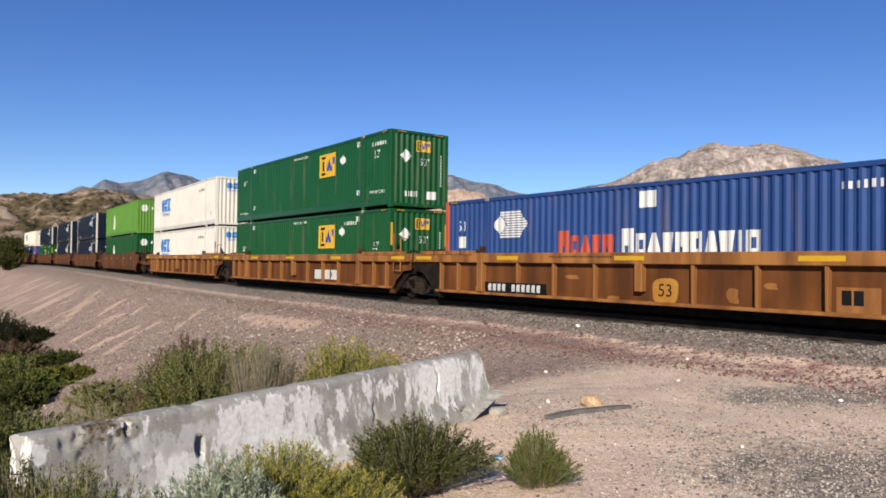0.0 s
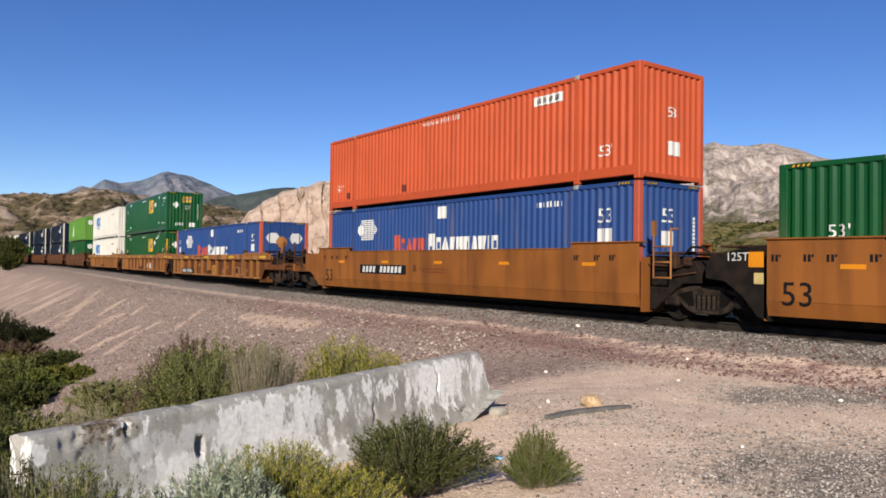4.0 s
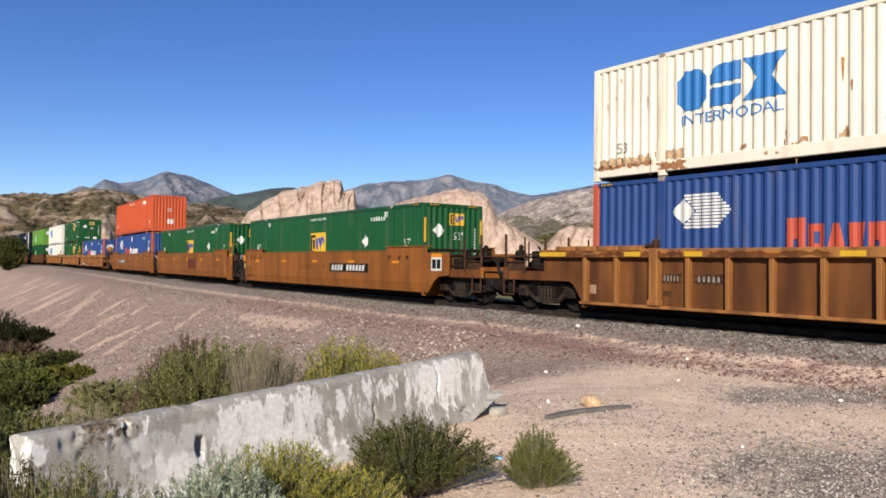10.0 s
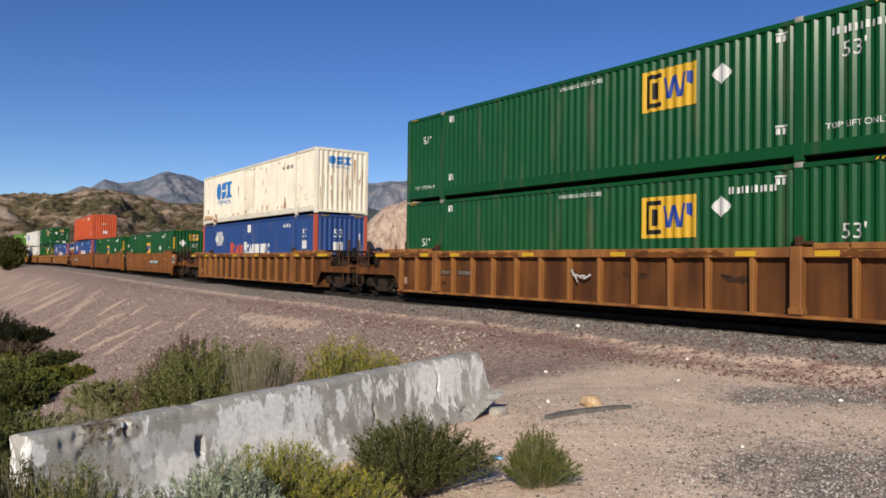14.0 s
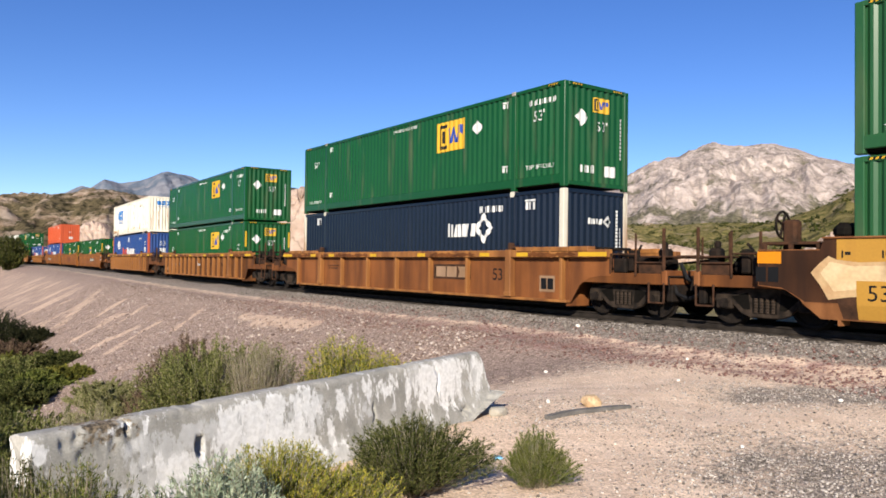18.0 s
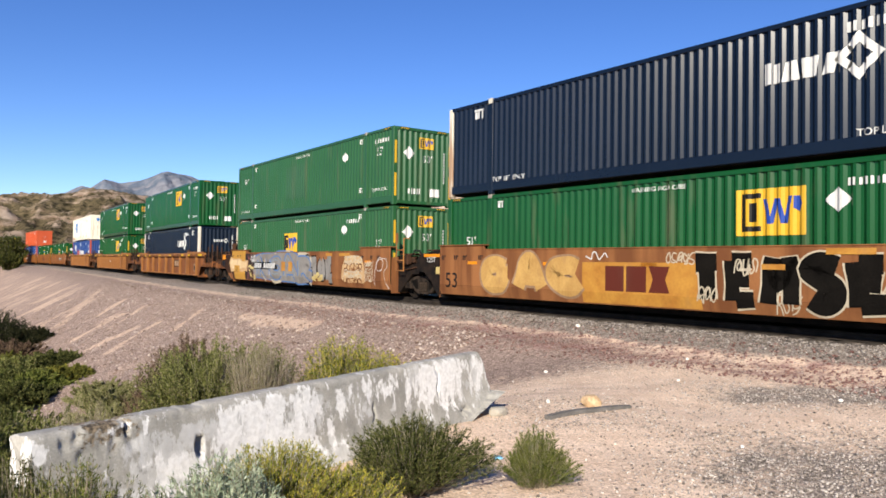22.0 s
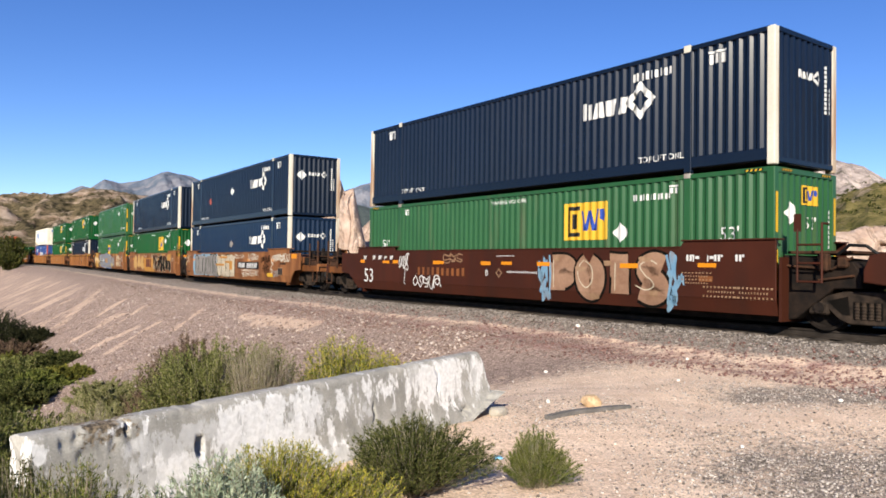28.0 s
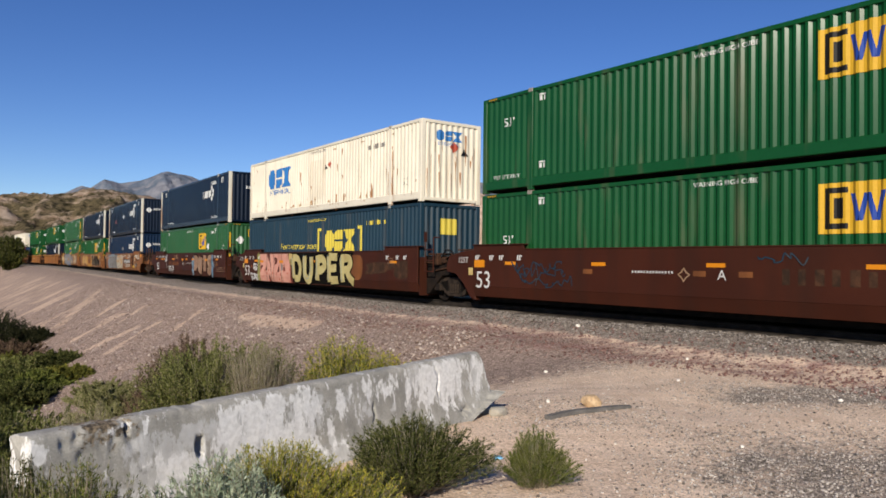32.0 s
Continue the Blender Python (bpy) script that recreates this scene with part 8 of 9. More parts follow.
def bush_parts(radius, height, stems, leaves, leaf_len, leaf_wide, seed, spread=0.8, droop=0.35, lean=(0, 0), bare=0.3, stem_r=0.004, clumps=0):
    rs = np.random.RandomState(seed)
    phi, rho = rs.uniform(0, 6.283, stems), np.sqrt(rs.uniform(0, 1, stems))
    rise = 1.0
    if clumps:
        # stems gather in tufts of uneven height, with gaps between them
        k = rs.randint(0, clumps, stems)
        ca, cr, ch = rs.uniform(0, 6.283, clumps), np.sqrt(rs.uniform(0, 0.9, clumps)), rs.uniform(0.82, 1.06, clumps)
        px = cr[k] * np.cos(ca[k]) + rs.normal(0, 0.13, stems)
        py = cr[k] * np.sin(ca[k]) + rs.normal(0, 0.13, stems)
        phi, rho, rise = np.arctan2(py, px), np.minimum(np.hypot(px, py), 1.15), ch[k] * 1.06
    lump = 1 + 0.22 * np.sin(3 * phi + seed) + 0.14 * np.sin(5 * phi + 2 * seed)
    root = np.stack([0.28 * radius * rho * np.cos(phi), 0.28 * radius * rho * np.sin(phi), np.zeros(stems)], 1)
    reach = spread * radius * rho * lump
    top = height * (1 - droop * rho ** 2) * rs.uniform(0.62, 1.05, stems) * rise
    tip = np.stack([reach * np.cos(phi) + lean[0] * top, reach * np.sin(phi) + lean[1] * top, top], 1)
    ctrl = root * 0.5 + tip * 0.5
    ctrl[:, 2] = tip[:, 2] * rs.uniform(0.5, 0.72, stems)
    ctrl[:, :2] = root[:, :2] * 0.45 + tip[:, :2] * 0.55 + rs.normal(0, 0.05 * radius, (stems, 2))
    # stems: three-sided tapering tubes
    ts = np.linspace(0, 1, 5)
    P = lambda t: (1 - t) ** 2 * root[:, None] + 2 * t * (1 - t) * ctrl[:, None] + t ** 2 * tip[:, None]
    pts = P(ts[None, :, None])
    ang = np.array([0, 2.094, 4.189])
    ring = np.stack([np.cos(ang), np.sin(ang), 0 * ang], 1)
    rad = stem_r * (1 - 0.75 * ts)
    sv = (pts[:, :, None, :] + ring[None, None] * rad[None, :, None, None]).reshape(-1, 3)
    base = (np.arange(stems) * 15)[:, None, None]
    seg = (np.arange(4) * 3)[None, :, None]
    k = np.array([[0, 1, 4, 3], [1, 2, 5, 4], [2, 0, 3, 5]]).ravel()[None, None]
    sf = (base + seg + k).ravel()
    # leaves along the upper part of each stem
    si = rs.randint(0, stems, leaves)
    t = bare + (1 - bare) * rs.uniform(0, 1, leaves) ** 0.8
    tt = t[:, None]
    lp = (1 - tt) ** 2 * root[si] + 2 * tt * (1 - tt) * ctrl[si] + tt ** 2 * tip[si]
    tan = 2 * (1 - tt) * (ctrl[si] - root[si]) + 2 * tt * (tip[si] - ctrl[si])
    tan /= np.linalg.norm(tan, axis=1, keepdims=True) + 1e-9
    way = tan * 0.9 + rs.normal(0, 0.45, (leaves, 3))
    way /= np.linalg.norm(way, axis=1, keepdims=True) + 1e-9
    lv, lf = leaves_at(lp + rs.normal(0, 0.012 * radius, (leaves, 3)), way, leaf_len, leaf_wide, rs)
    return (sv, sf), (lv, lf)


TWIG = random_tint("dry_twigs", [(0.1376, 0.1032, 0.0688), (0.258, 0.215, 0.1548), (0.344, 0.3096, 0.2408)])
LEAF = {
    "dark": random_tint("dark_green_leaves", [(0.014, 0.020, 0.005), (0.050, 0.060, 0.014), (0.145, 0.145, 0.046)], trans=0.25),
    "moss": random_tint("moss_green_leaves", [(0.024, 0.038, 0.007), (0.085, 0.105, 0.019), (0.205, 0.21, 0.052)], trans=0.25),
    "sagegreen": random_tint("sage_green_leaves", [(0.028, 0.037, 0.008), (0.088, 0.102, 0.024), (0.17, 0.178, 0.052), (0.25, 0.235, 0.10)], trans=0.25),
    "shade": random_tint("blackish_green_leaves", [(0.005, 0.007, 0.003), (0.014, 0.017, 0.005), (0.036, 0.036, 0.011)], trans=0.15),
    "ochre": random_tint("ochre_green_leaves", [(0.04, 0.048, 0.008), (0.10, 0.105, 0.018), (0.19, 0.165, 0.03)], trans=0.2),
    "yellow": random_tint("yellow_green_leaves", [(0.06, 0.078, 0.010), (0.15, 0.17, 0.025), (0.27, 0.26, 0.045), (0.50, 0.41, 0.055)], trans=0.25),
    "sage": random_tint("pale_sage_leaves", [(0.1376, 0.1806, 0.1118), (0.258, 0.3096, 0.2064), (0.3784, 0.4128, 0.3096)], trans=0.2),
    "grey": random_tint("grey_green_leaves", [(0.086, 0.0946, 0.0301), (0.1806, 0.1806, 0.0688), (0.3096, 0.2752, 0.1548)], trans=0.2),
    "olive": random_tint("olive_leaves", [(0.0129, 0.01892, 0.0043), (0.0387, 0.0473, 0.0086), (0.0946, 0.0903, 0.02064)], trans=0.2),
    "brown": random_tint("brown_seed_heads", [(0.040, 0.025, 0.016), (0.085, 0.054, 0.034), (0.145, 0.10, 0.065)]),
}


LOOK = {"sagegreen": "sage green leafy brush", "moss": "moss green leafy brush", "grey": "grey dry scrubby weeds", "brown": "brown dry seeding brush", "ochre": "ochre-green flowering brush", "dark": "dark green leafy brush", "shade": "blackish green dense shrub"}


def bush(label, x, y, radius, height, leaf, stems, leaves, leaf_len, leaf_wide, seed, sink=0.02, **more):
    b = thing("bush", label, "bush", "desert bushes")
    b.location = (x, y, float(ground_height(x, y)) - sink)
    (sv, sf), (lv, lf) = bush_parts(radius, height, stems, leaves, leaf_len, leaf_wide, seed, **more)
    part("woody_stem", raw_mesh("woody_stem", sv, sf, 4, TWIG), TWIG, b)
    part("foliage", raw_mesh("foliage", lv, lf, 4, LEAF[leaf]), LEAF[leaf], b)
    return b


def stones(name, label, places, sizes, material, seed):
    """Many broken stones in one mesh: squashed, chipped twelve-sided lumps."""
    rs = np.random.RandomState(seed)
    g = (1 + 5 ** 0.5) / 2
    ico = np.array([(-1, g, 0), (1, g, 0), (-1, -g, 0), (1, -g, 0), (0, -1, g), (0, 1, g), (0, -1, -g), (0, 1, -g), (g, 0, -1), (g, 0, 1), (-g, 0, -1), (-g, 0, 1)]) / 1.9
    tri = np.array([(0, 11, 5), (0, 5, 1), (0, 1, 7), (0, 7, 10), (0, 10, 11), (1, 5, 9), (5, 11, 4), (11, 10, 2), (10, 7, 6), (7, 1, 8), (3, 9, 4), (3, 4, 2), (3, 2, 6), (3, 6, 8), (3, 8, 9), (4, 9, 5), (2, 4, 11), (6, 2, 10), (8, 6, 7), (9, 8, 1)])
    n = len(places)
    v = ico[None] * (1 + rs.uniform(-0.35, 0.25, (n, 12, 1)))
    v = v * rs.uniform(0.55, 1.15, (n, 1, 3)) * np.array([1, 1, 0.75])
    a = rs.uniform(0, 6.283, n)
    c, s = np.cos(a)[:, None], np.sin(a)[:, None]
    v = np.stack([v[:, :, 0] * c - v[:, :, 1] * s, v[:, :, 0] * s + v[:, :, 1] * c, v[:, :, 2]], 2) * (sizes / 2)[:, None, None]
    v += places[:, None, :]
    f = (np.arange(n)[:, None, None] * 12 + tri[None]).ravel()
    tagged(new(name, raw_mesh(name, v.reshape(-1, 3), f, 3, material)), label, "gravel", kind="stuff")


def build_gravel():
    rs = np.random.RandomState(77)
    grey = random_tint("mixed_grey_gravel", [(0.045, 0.039, 0.034), (0.10, 0.085, 0.074), (0.15, 0.128, 0.112), (0.20, 0.175, 0.152), (0.29, 0.26, 0.235)])
    red = random_tint("reddish_gravel", [(0.0612, 0.0272, 0.0238), (0.136, 0.068, 0.0578), (0.1904, 0.1156, 0.0986), (0.2448, 0.1836, 0.1632)])
    warm = random_tint("purple_brown_gravel", [(0.0884, 0.05746, 0.04862), (0.1768, 0.1238, 0.1017), (0.2652, 0.2033, 0.168), (0.442, 0.3801, 0.3359)])

    def near_line(n, s0, s1, w0, w1):
        # more stones where the line runs close by
        s = s0 + (s1 - s0) * rs.uniform(0, 1, n) ** 1.6
        w = rs.uniform(w0, w1, n)
        c = np.array([line_at(float(v)) for v in s])
        d = np.radians(c[:, 3])
        return c[:, 0] - np.sin(d) * w, c[:, 1] + np.cos(d) * w, c[:, 2], w

    x, y, h, w = near_line(9000, 1.5, 34, 1.25, 3.0)
    z = h + np.interp(w, [0, 1.55, 1.75, 3.1, 4.2], [-0.20, -0.20, -0.23, -0.50, -0.95])
    size = rs.uniform(0.03, 0.075, len(x))
    stones("ballast_stones", "loose grey crushed ballast stones", np.stack([x, y, np.maximum(z, ground_height(x, y)) + size * 0.12], 1), size, grey, 1)
    x, y, h, w = near_line(7000, 1.0, 30, 2.5, 5.2)
    size = rs.uniform(0.02, 0.06, len(x)) * rs.choice([1, 1, 1, 1.5], len(x))
    stones("red_stones", "loose reddish gravel beside the ballast", np.stack([x, y, ground_height(x, y) + size * 0.15], 1), size, red, 2)
    x, y, h, w = near_line(16000, 13, 58, 4.0, 12.5)
    size = rs.uniform(0.02, 0.08, len(x)) * rs.choice([1, 1, 1, 1, 1.7], len(x))
    stones("slope_stones", "purple-brown gravel strewn over the fill slope", np.stack([x, y, ground_height(x, y) + size * 0.12], 1), size, warm, 3)
    n = 170000
    fine = random_tint("pale_pinkish_gravel", [(0.06, 0.052, 0.045), (0.16, 0.135, 0.118), (0.24, 0.205, 0.18), (0.32, 0.28, 0.25), (0.46, 0.42, 0.38)])
    yy = 4.4 + 9.6 * rs.uniform(0, 1, n) ** 1.25
    xx = rs.uniform(-0.1, 0.68, n) * yy
    keep = rs.uniform(0, 1, n) < 0.045 + 0.62 * gravel_cover(xx, yy)
    xx, yy = xx[keep], yy[keep]
    size = 0.008 + 0.030 * rs.uniform(0, 1, len(xx)) ** 3.2
    stones("loose_gravel", "scattered small grey and white gravel on dirt", np.stack([xx, yy, ground_height(xx, yy) + size * 0.12], 1), size, fine, 4)


def build_barrier():
    """Weathered precast concrete road barrier, sunk a little in the dirt, broken at both ends."""
    a, b = Vector((-2.45, 4.25, 0)), Vector((0.43, 8.75, 0))
    length = (b - a).length
    prof = [(0.30, 0.0), (0.30, 0.075), (0.27, 0.11), (0.165, 0.30), (0.145, 0.36), (0.115, 0.60), (0.092, 0.775), (0.078, 0.80), (0.05, 0.812), (-0.05, 0.812), (-0.078, 0.80), (-0.092, 0.775), (-0.115, 0.60), (-0.145, 0.36), (-0.165, 0.30), (-0.27, 0.11), (-0.30, 0.075), (-0.30, 0.0)]
    fine = []
    for (y0, z0), (y1, z1) in zip(prof, prof[1:]):
        k = max(1, int(math.hypot(y1 - y0, z1 - z0) / 0.028))
        fine += [(y0 + (y1 - y0) * i / k, z0 + (z1 - z0) * i / k) for i in range(k)]
    fine.append(prof[-1])
    cols = 440
    bm = bmesh.new()
    paint_at, wash_at, broken_at = bm.verts.layers.float.new("paint"), bm.verts.layers.float.new("wash"), bm.verts.layers.float.new("broken")
    # where paint still holds: from and to along the barrier, lower and upper height, strength
    PAINTED = ((0.15, 1.35, 0.12, 0.78, 0.72), (-0.35, 0.1, 0.40, 0.75, 0.60), (-0.95, -0.3, 0.48, 0.78, 0.50), (-2.1, -1.15, 0.30, 0.79, 0.80), (-2.72, -2.3, 0.36, 0.78, 0.66),
               (1.3, 2.0, 0.05, 0.55, 0.50), (1.4, 2.45, -0.3, 0.24, 0.72), (1.75, 2.1, 0.68, 0.82, 0.62), (2.62, 3.2, 0.0, 0.8, 0.70))
    WASHED = ((0.0, 2.3, -0.2, 0.72, 0.62), (-2.6, 0.0, 0.35, 0.8, 0.42))
    # shallow cracks: place along the barrier, lower and upper height
    CRACKS = ((-1.62, 0.42, 0.72), (-0.52, 0.34, 0.52), (2.02, 0.70, 0.82))

    def zones(table, x, z):
        return max([0.0] + [k * float(smooth(x, x0 - 0.3, x0 + 0.25) * (1 - smooth(x, x1 - 0.25, x1 + 0.3)) * smooth(z, z0 - 0.2, z0 + 0.2) * (1 - smooth(z, z1 - 0.06, z1 + 0.06))) for x0, x1, z0, z1, k in table])
    rings = []
    for i in range(cols + 1):
        u = i / cols
        ring = []
        for y, z in fine:
            # slanted, broken ends
            x = (u - 0.5) * length
            ragged = 0.05 * noise.noise(Vector((y * 9, z * 7, 3))) + 0.03 * noise.noise(Vector((y * 25, z * 22, 8)))
            if u < 0.1:
                x -= (0.1 - u) / 0.1 * (0.14 - 0.30 * z + ragged)
            if u > 0.94:
                x += (u - 0.94) / 0.06 * (ragged * 0.8 + 0.015 * math.sin(z * 9) - 0.03)
            p = Vector((x, y, z))
            n1 = noise.noise(Vector((x * 2.2, y * 3, z * 3))) * 0.008 + noise.noise(Vector((x * 14, y * 14, z * 14))) * 0.0035
            edge = max(0, z - 0.74) / 0.07
            chip = 0.3 * max(0, noise.noise(Vector((x * 3.1, 5.0, z))) - 0.25) + max(0, noise.noise(Vector((x * 11, 2.0, z))) - 0.4) * 0.5
            low = length / 2 - 0.75 < x < length / 2 - 0.2
            p.z -= edge * (chip * 0.10 + (0.02 * abs(noise.noise(Vector((x * 17, 1, 1)))) if low else 0))
            k = 1 + n1 / 0.2
            p.y *= k
            if y > 0 and low and 0.60 < z < 0.8:
                p.y -= max(0, noise.noise(Vector((x * 13, 0, z * 13)))) * 0.035
            # lifting hole through the front face, cracks and a knocked-out pocket near the far end
            if y > 0:
                for cx, c0, c1 in CRACKS:
                    if c0 < z < c1 and abs(x - cx - 0.05 * noise.noise(Vector((z * 11, cx, 0)))) < 0.011:
                        p.y -= 0.035
                if ((x + 2.06) / 0.10) ** 2 + ((z - 0.23 + 0.15 * (x + 2.06)) / 0.035) ** 2 < 1 + noise.noise(Vector((x * 30, z * 30, 1))):
                    p.y -= 0.05
                q = ((x - length / 2 + 1.21) / 0.036) ** 2 + ((z - 0.53) / 0.066) ** 2
                if q < 1:
                    p.y -= 0.19
            # the foot is broken away towards one end
            if x < -1.62 and z < 0.42:
                p.z = max(p.z, (-1.62 - x) * 0.29 + 0.02 * noise.noise(Vector((x * 9, y * 9, 4))))
            v = bm.verts.new(p)
            v[paint_at], v[wash_at] = zones(PAINTED, x, z), zones(WASHED, x, z)
            v[broken_at] = 0.62 * float(smooth(x, length / 2 - 0.95, length / 2 - 0.55) * (1 - smooth(x, length / 2 - 0.45, length / 2 - 0.1)) * smooth(z, 0.56, 0.76))
            ring.append(v)
        rings.append(ring)
    for r0, r1 in zip(rings, rings[1:]):
        for j in range(len(fine) - 1):
            bm.faces.new((r0[j], r1[j], r1[j + 1], r0[j + 1]))
        bm.faces.new((r0[-1], r1[-1], r1[0], r0[0]))
    bm.faces.new(rings[0][::-1])
    bm.faces.new(rings[-1])
    bmesh.ops.recalc_face_normals(bm, faces=bm.faces)
    for f in bm.faces:
        f.smooth = len(f.verts) == 4
    t = thing("concrete_barrier", "chipped grey concrete road barrier with peeling white paint", "concrete barrier")
    d = b - a
    t.matrix_basis = pose((a.x + b.x) / 2, (a.y + b.y) / 2, -0.615, 0, 0, math.degrees(math.atan2(d.y, d.x)) + 180)
    part("barrier_body", bm, barrier_concrete(), t)
    bar = part("rebar_stub", rods([((length / 2 - 0.03, 0.05, 0.5), (length / 2 + 0.07, 0.07, 0.47))], 0.012, 6), RUSTY, t, "rusty rebar stub")
    return t


def lump(name, label, category, x, y, size, material, seed, sink=0.12):
    """A single broken rock of its own shape."""
    bm = bmesh.new()
    bmesh.ops.create_icosphere(bm, subdivisions=3, radius=0.5)
    for v in bm.verts:
        n = noise.noise(v.co * 2.3 + Vector((seed, 0, 0))) * 0.28 + noise.noise(v.co * 6 + Vector((0, seed, 0))) * 0.08
        v.co *= 1 + n
        v.co = Vector([max(-0.42, min(0.42, c)) for c in v.co])
        v.co = Vector((v.co.x * size[0], v.co.y * size[1], v.co.z * size[2]))
    ob = tagged(new(name, mesh_of(name, bm, material)), label, category)
    ob.location = (x, y, float(ground_height(x, y)) + size[2] * (0.42 - sink))
    ob.rotation_euler = (0, 0, seed)
    return ob


def build_brush():
    """Sage and scrub dotted over the slopes behind the line, far too many to count."""
    rs = np.random.RandomState(5)
    jobs = (("foothill_east", 1700, 1.0, "olive"), ("green_hill_east", 1800, 0.65, "olive"), ("brushy_hill_west", 1300, 0.5, "olive"), ("ground", 700, 0.8, "olive"))
    for name, count, size, leaf in jobs:
        me = bpy.data.objects[name].data
        co = np.empty(len(me.vertices) * 3, np.float32)
        me.vertices.foreach_get("co", co)
        co = co.reshape(-1, 3)
        if name == "ground":
            s, w = track_coords(co[:, 0], co[:, 1])
            co = co[(w < -9) & (w > -160) & (co[:, 1] > 8) & (np.abs(co[:, 0]) < 160)]
        pick = co[rs.randint(0, len(co), count)] + rs.normal(0, 1.5, (count, 3)) * np.array([1, 1, 0])
        lv = []
        for c in pick:
            k, r = 26, size * rs.uniform(0.5, 1.4)
            d = rs.normal(size=(k, 3))
            d /= np.linalg.norm(d, axis=1, keepdims=True)
            d[:, 2] = np.abs(d[:, 2]) * 0.8
            v, _ = leaves_at(c + d * r * rs.uniform(0.2, 0.8, (k, 1)), d, r * 0.7, r * 0.4, rs)
            lv.append(v)
        v = np.concatenate(lv)
        tagged(new("scrub", raw_mesh("scrub", v, np.arange(len(v)), 4, LEAF[leaf])), "sage and scrub scattered over the hillside", "scrub", kind="stuff")


def build_foreground():
    build_barrier()
    build_brush()
    build_gravel()
    bush("dark green rabbitbrush against the concrete barrier", -0.20, 5.50, 0.52, 0.57, "dark", 700, 36000, 0.036, 0.0065, 1, droop=0.5, spread=1.0)
    bush("small round green bush alone on sand", 0.76, 5.78, 0.26, 0.48, "moss", 420, 30000, 0.022, 0.0042, 2, droop=0.62, spread=1.1)
    bush("yellow-green flowering bush before the barrier", -0.95, 4.45, 0.46, 0.62, "yellow", 700, 30000, 0.026, 0.0055, 3, droop=0.3, spread=1.0)
    bush("yellow-green spindly bush before the barrier", -0.55, 4.60, 0.28, 0.46, "yellow", 320, 10000, 0.026, 0.0055, 13, droop=0.3, spread=1.0)
    bush("pale grey-green sage bush", -1.10, 3.80, 0.34, 0.72, "sage", 420, 20000, 0.032, 0.0075, 4, droop=0.3, spread=1.0)
    bush("green weedy bush at the barrier's broken end", -1.62, 3.30, 0.36, 0.80, "moss", 460, 26000, 0.024, 0.0044, 5, droop=0.3)
    bush("dark green weedy bush at the barrier's foot", -1.98, 3.45, 0.34, 0.78, "dark", 460, 26000, 0.024, 0.0044, 6, droop=0.3)
    bush("green weeds in front of the barrier", -1.36, 3.62, 0.26, 0.56, "moss", 360, 16000, 0.023, 0.0044, 16, droop=0.3)
    bush("dark green weeds beside the barrier's broken end", -2.25, 3.62, 0.36, 0.70, "dark", 460, 24000, 0.024, 0.0044, 61, droop=0.3)
    bush("dark green weeds behind the barrier's broken end", -3.05, 4.75, 0.55, 0.72, "sagegreen", 300, 26000, 0.036, 0.008, 62, droop=0.3, clumps=20)
    bush("large green sage bush with a dense crown behind the barrier", -2.66, 8.70, 0.84, 1.30, "sagegreen", 1100, 170000, 0.036, 0.010, 7, droop=0.16, spread=1.0, bare=0.18, stem_r=0.004, clumps=60)
    bush("brown dry bush with seed heads behind the sage", -3.22, 9.20, 0.88, 1.78, "brown", 700, 90000, 0.034, 0.010, 27, droop=0.45, bare=0.5, stem_r=0.003, clumps=36)
    bush("pale brown dead weeds by the barrier", -3.95, 8.1, 0.55, 0.98, "grey", 700, 9000, 0.03, 0.006, 28, droop=0.3, bare=0.4, clumps=14)
    bush("grey leafless brush behind the barrier", -2.02, 8.25, 0.60, 1.05, "grey", 1600, 7000, 0.035, 0.007, 37, droop=0.25, bare=0.3, clumps=26)
    bush("yellow-green bush behind the barrier", -1.25, 9.10, 0.66, 1.05, "yellow", 600, 16000, 0.05, 0.010, 8, droop=0.35, clumps=24)
    bush("yellow-green low bush behind the barrier", -0.72, 9.45, 0.48, 0.88, "yellow", 360, 8000, 0.05, 0.010, 18, droop=0.35)
    for i, (x, y, r, h, leaf) in enumerate(((-6.4, 11.4, 0.7, 1.65, "sagegreen"), (-7.2, 12.2, 0.8, 1.85, "dark"), (-5.2, 10.0, 0.8, 1.45, "dark"), (-4.6, 9.4, 0.7, 1.4, "grey"), (-5.6, 9.4, 0.8, 1.5, "sagegreen"), (-8.2, 18.4, 0.9, 0.7, "grey"), (-9.2, 19.9, 0.8, 0.6, "grey"), (-7.3, 16.6, 0.8, 0.7, "grey"))):
        bush(f"low {LOOK[leaf]} on the slope", x, y, r, h, leaf, 150, 30000, 0.060, 0.020, 50 + i, droop=0.35, spread=1.1, bare=0.3, clumps=24)
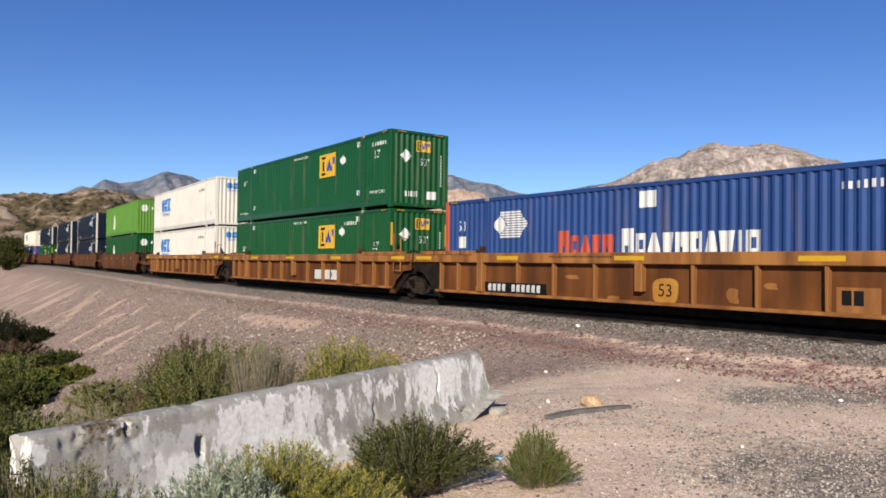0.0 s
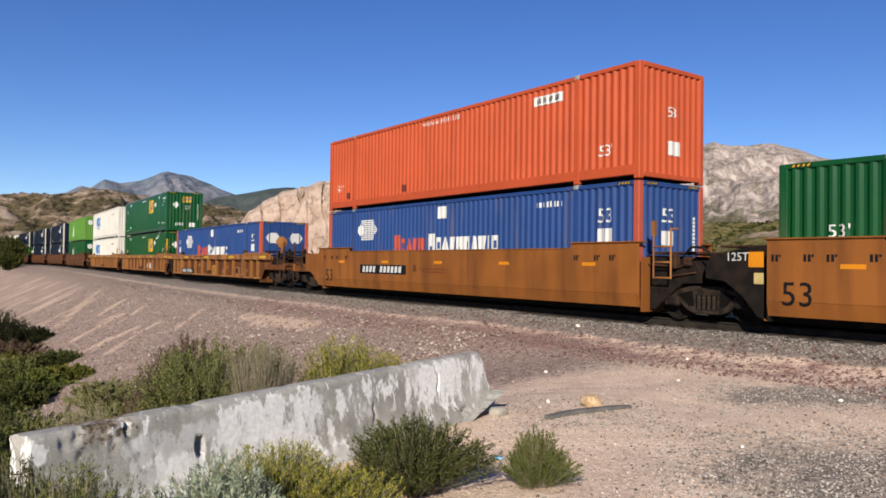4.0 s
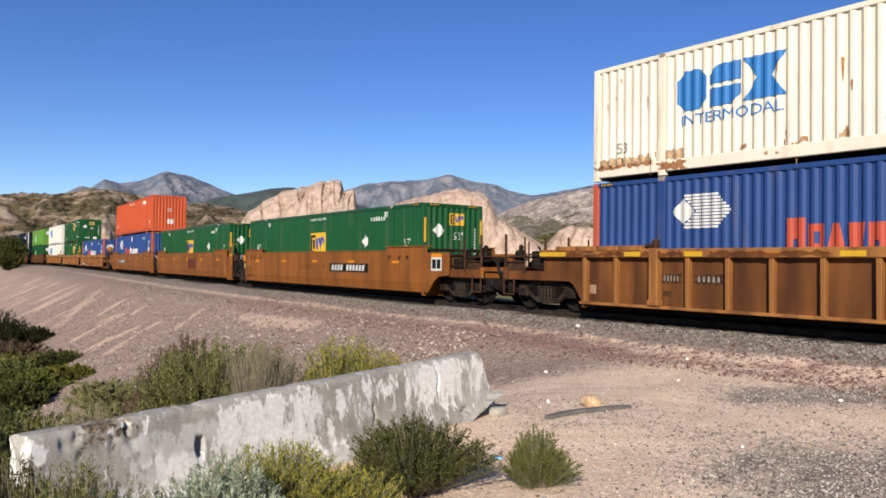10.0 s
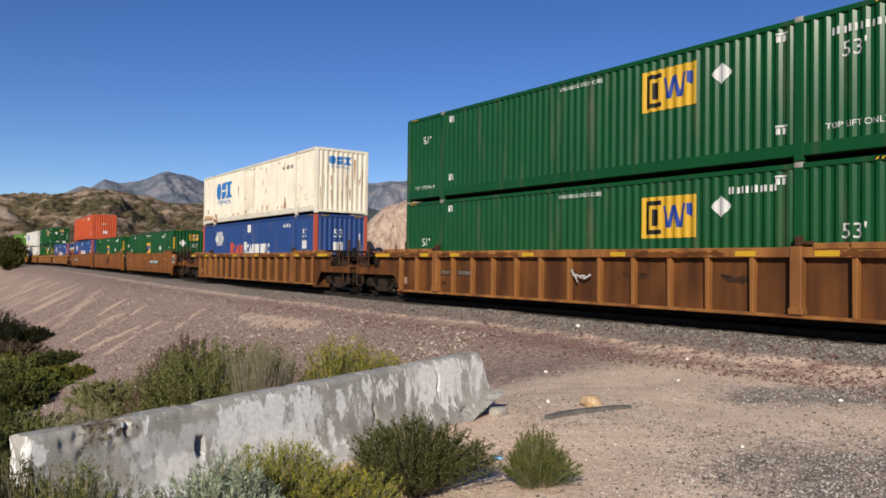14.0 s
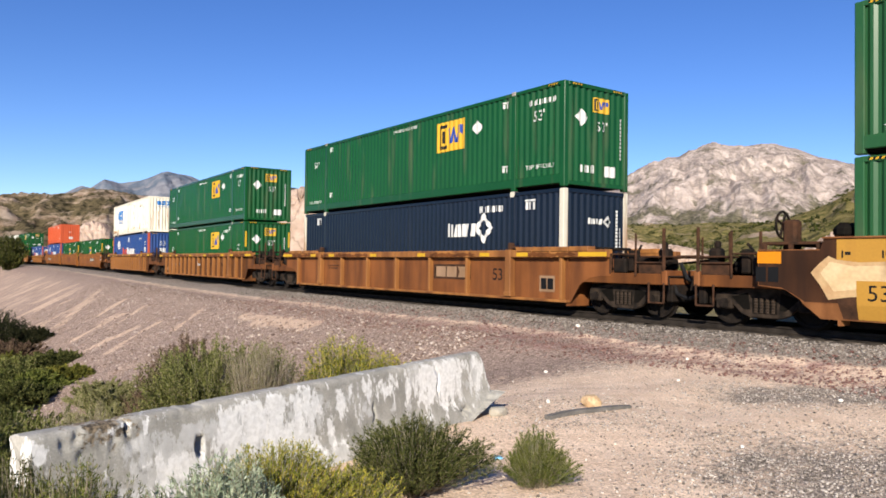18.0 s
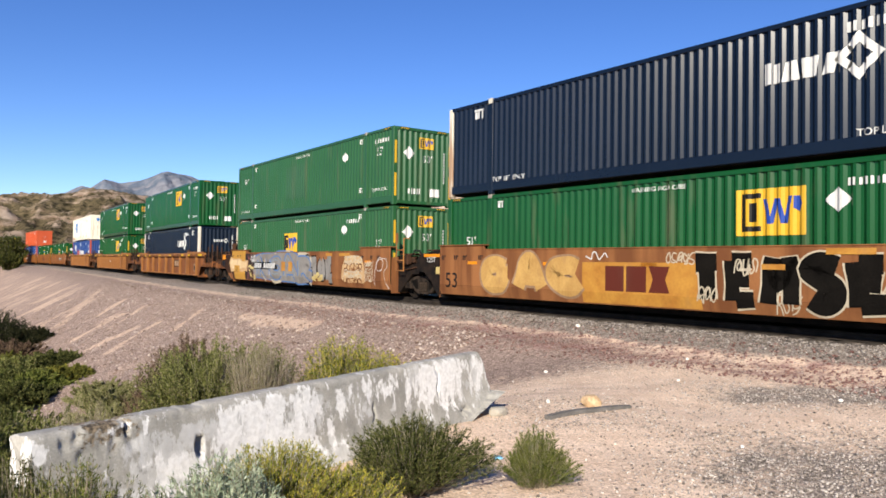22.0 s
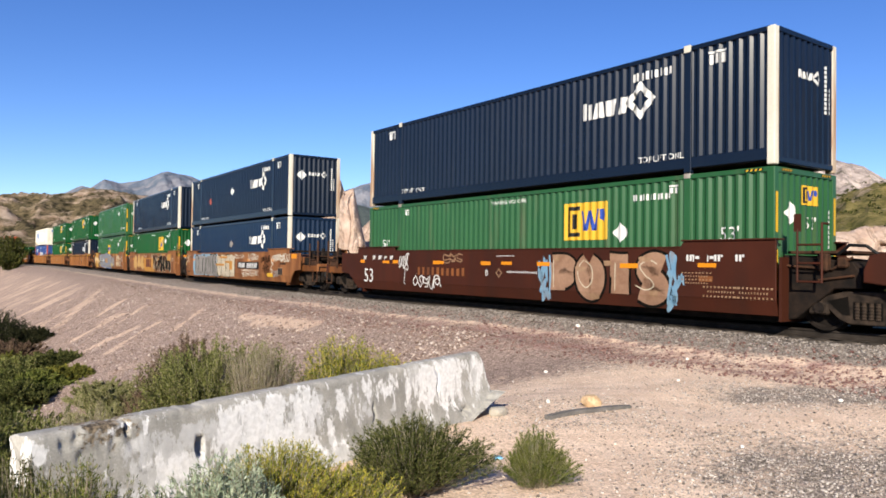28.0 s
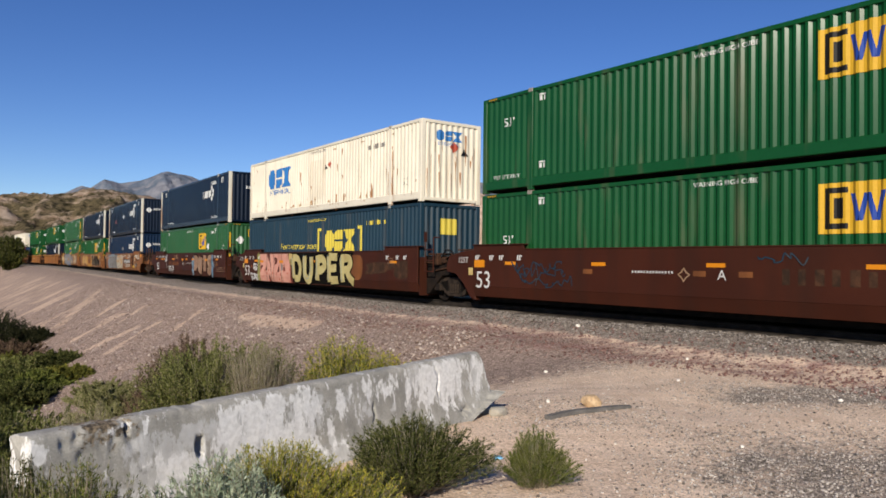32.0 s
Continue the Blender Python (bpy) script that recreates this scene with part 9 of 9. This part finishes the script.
    for i, (x, y, r, h, leaf) in enumerate(((-12.9, 22.6, 0.9, 0.8, "dark"), (-14.0, 23.0, 1.2, 1.1, "dark"), (-19.9, 34.0, 1.3, 1.2, "brown"), (-13.3, 24.3, 0.9, 0.9, "moss"), (-12.9, 25.6, 0.9, 0.6, "ochre"), (-14.6, 25.0, 1.2, 1.1, "dark"), (-15.5, 25.4, 1.2, 1.3, "moss"), (-16.2, 28.4, 1.3, 1.2, "sagegreen"),
                                        (-22.0, 37.2, 1.5, 2.1, "shade"), (-23.6, 38.5, 2.0, 2.6, "shade"), (-20.9, 38.0, 0.8, 0.9, "shade"), (-25.5, 41.0, 2.4, 2.8, "shade"), (-17.5, 29.5, 1.1, 1.1, "sagegreen"), (-18.6, 31.0, 1.3, 1.3, "ochre"), (-15.4, 29.6, 1.0, 0.7, "dark"))):
        bush(f"{LOOK[leaf]} at the foot of the slope", x, y, r, h, leaf, 200, 18000, 0.11, 0.034, 80 + i, droop=0.5, spread=1.15, bare=0.2)
    # bushes by the line where it passes out of sight
    for i, (s, w, r, h) in enumerate(((161, 4.6, 2.0, 5.6), (150, 6.0, 1.8, 3.0), (176, 5.2, 3.2, 6.6), (196, 5.6, 4.2, 7.5), (226, 6.5, 5.5, 8.5), (262, 8, 6, 9))):
        m = on_line(s) @ Vector((0, w, 0))
        bush("large dark green scrub oak beside the line", m.x, m.y, r, h, "olive", 300, 11000, 0.5, 0.2, 120 + i, droop=0.35, spread=1.1, bare=0.05, stem_r=0.05)
    ochre = surface("ochre_stone", (0.40, 0.27, 0.15), (0.50, 0.36, 0.22), scale=6, rough=0.9, fine=30)
    lump("stone", "rounded ochre-yellow stone on gravel", "stone", 1.84, 9.02, (0.30, 0.24, 0.19), ochre, 2.0)
    lump("concrete_chunk", "broken pale concrete chunk by the barrier's end", "concrete rubble", 0.66, 8.46, (0.27, 0.20, 0.13), CONCRETE, 4.1)
    lump("stone", "small dark brown lump behind the barrier's end", "stone", 0.0, 9.22, (0.14, 0.12, 0.17), RUSTY, 7.3)
    chalk = surface("chalky_stone", (0.70, 0.66, 0.60), (0.58, 0.54, 0.48), scale=8, rough=0.9)
    for i, (x, y, k) in enumerate(((3.25, 17.6, 0.13), (1.35, 9.3, 0.07), (3.6, 11.2, 0.06), (5.2, 9.6, 0.07), (2.9, 7.1, 0.05), (-0.6, 14.0, 0.1), (1.9, 13.4, 0.08), (4.6, 13.8, 0.08))):
        lump("stone", "small chalky white stone on the gravel", "stone", x, y, (k, k * 0.8, k * 0.7), chalk, i + 0.5)
    wood = surface("grey_weathered_strip", (0.09, 0.085, 0.08), (0.15, 0.14, 0.13), scale=5, rough=0.85, fine=60)
    bm = bmesh.new()
    last = None
    for i in range(13):
        u = i / 12
        c = Vector((1.17 + 1.13 * u, 8.16 + 0.78 * u + 0.05 * math.sin(u * 3.1), 0.02 * math.sin(u * 5)))
        z = float(ground_height(c.x, c.y)) + 0.03 + 0.008 * math.sin(u * 4)
        w = 0.036 * (1 - 0.5 * max(0, u - 0.7) / 0.3)
        ring = [bm.verts.new((c.x + w * s * 0.57, c.y - w * s * 0.82, z + q)) for s, q in ((-1, -0.03), (1, -0.03), (1, 0.012), (-1, 0.018))]
        if last:
            for j in range(4):
                bm.faces.new((last[j], last[(j + 1) % 4], ring[(j + 1) % 4], ring[j]))
        else:
            bm.faces.new(ring)
        last = ring
    bm.faces.new(last[::-1])
    bmesh.ops.recalc_face_normals(bm, faces=bm.faces)
    tagged(new("tyre_strip", mesh_of("tyre_strip", bm, wood)), "weathered grey strip of torn tyre on gravel", "debris")
    scrap = surface("blue_plastic", (0.10, 0.30, 0.55), (0.15, 0.38, 0.62), scale=9, rough=0.5)
    bm = prism([(-0.04, 0), (0.05, 0.004), (0.035, 0.018), (-0.02, 0.03)], -0.025, 0.03)
    ob = tagged(new("plastic_scrap", mesh_of("plastic_scrap", bm, scrap)), "crumpled scrap of blue plastic on sand", "debris")
    ob.location = (0.51, 6.62, float(ground_height(0.51, 6.62)))


build_ground()
build_track()
build_hills()
build_rocks()
build_train()
build_foreground()
motions()
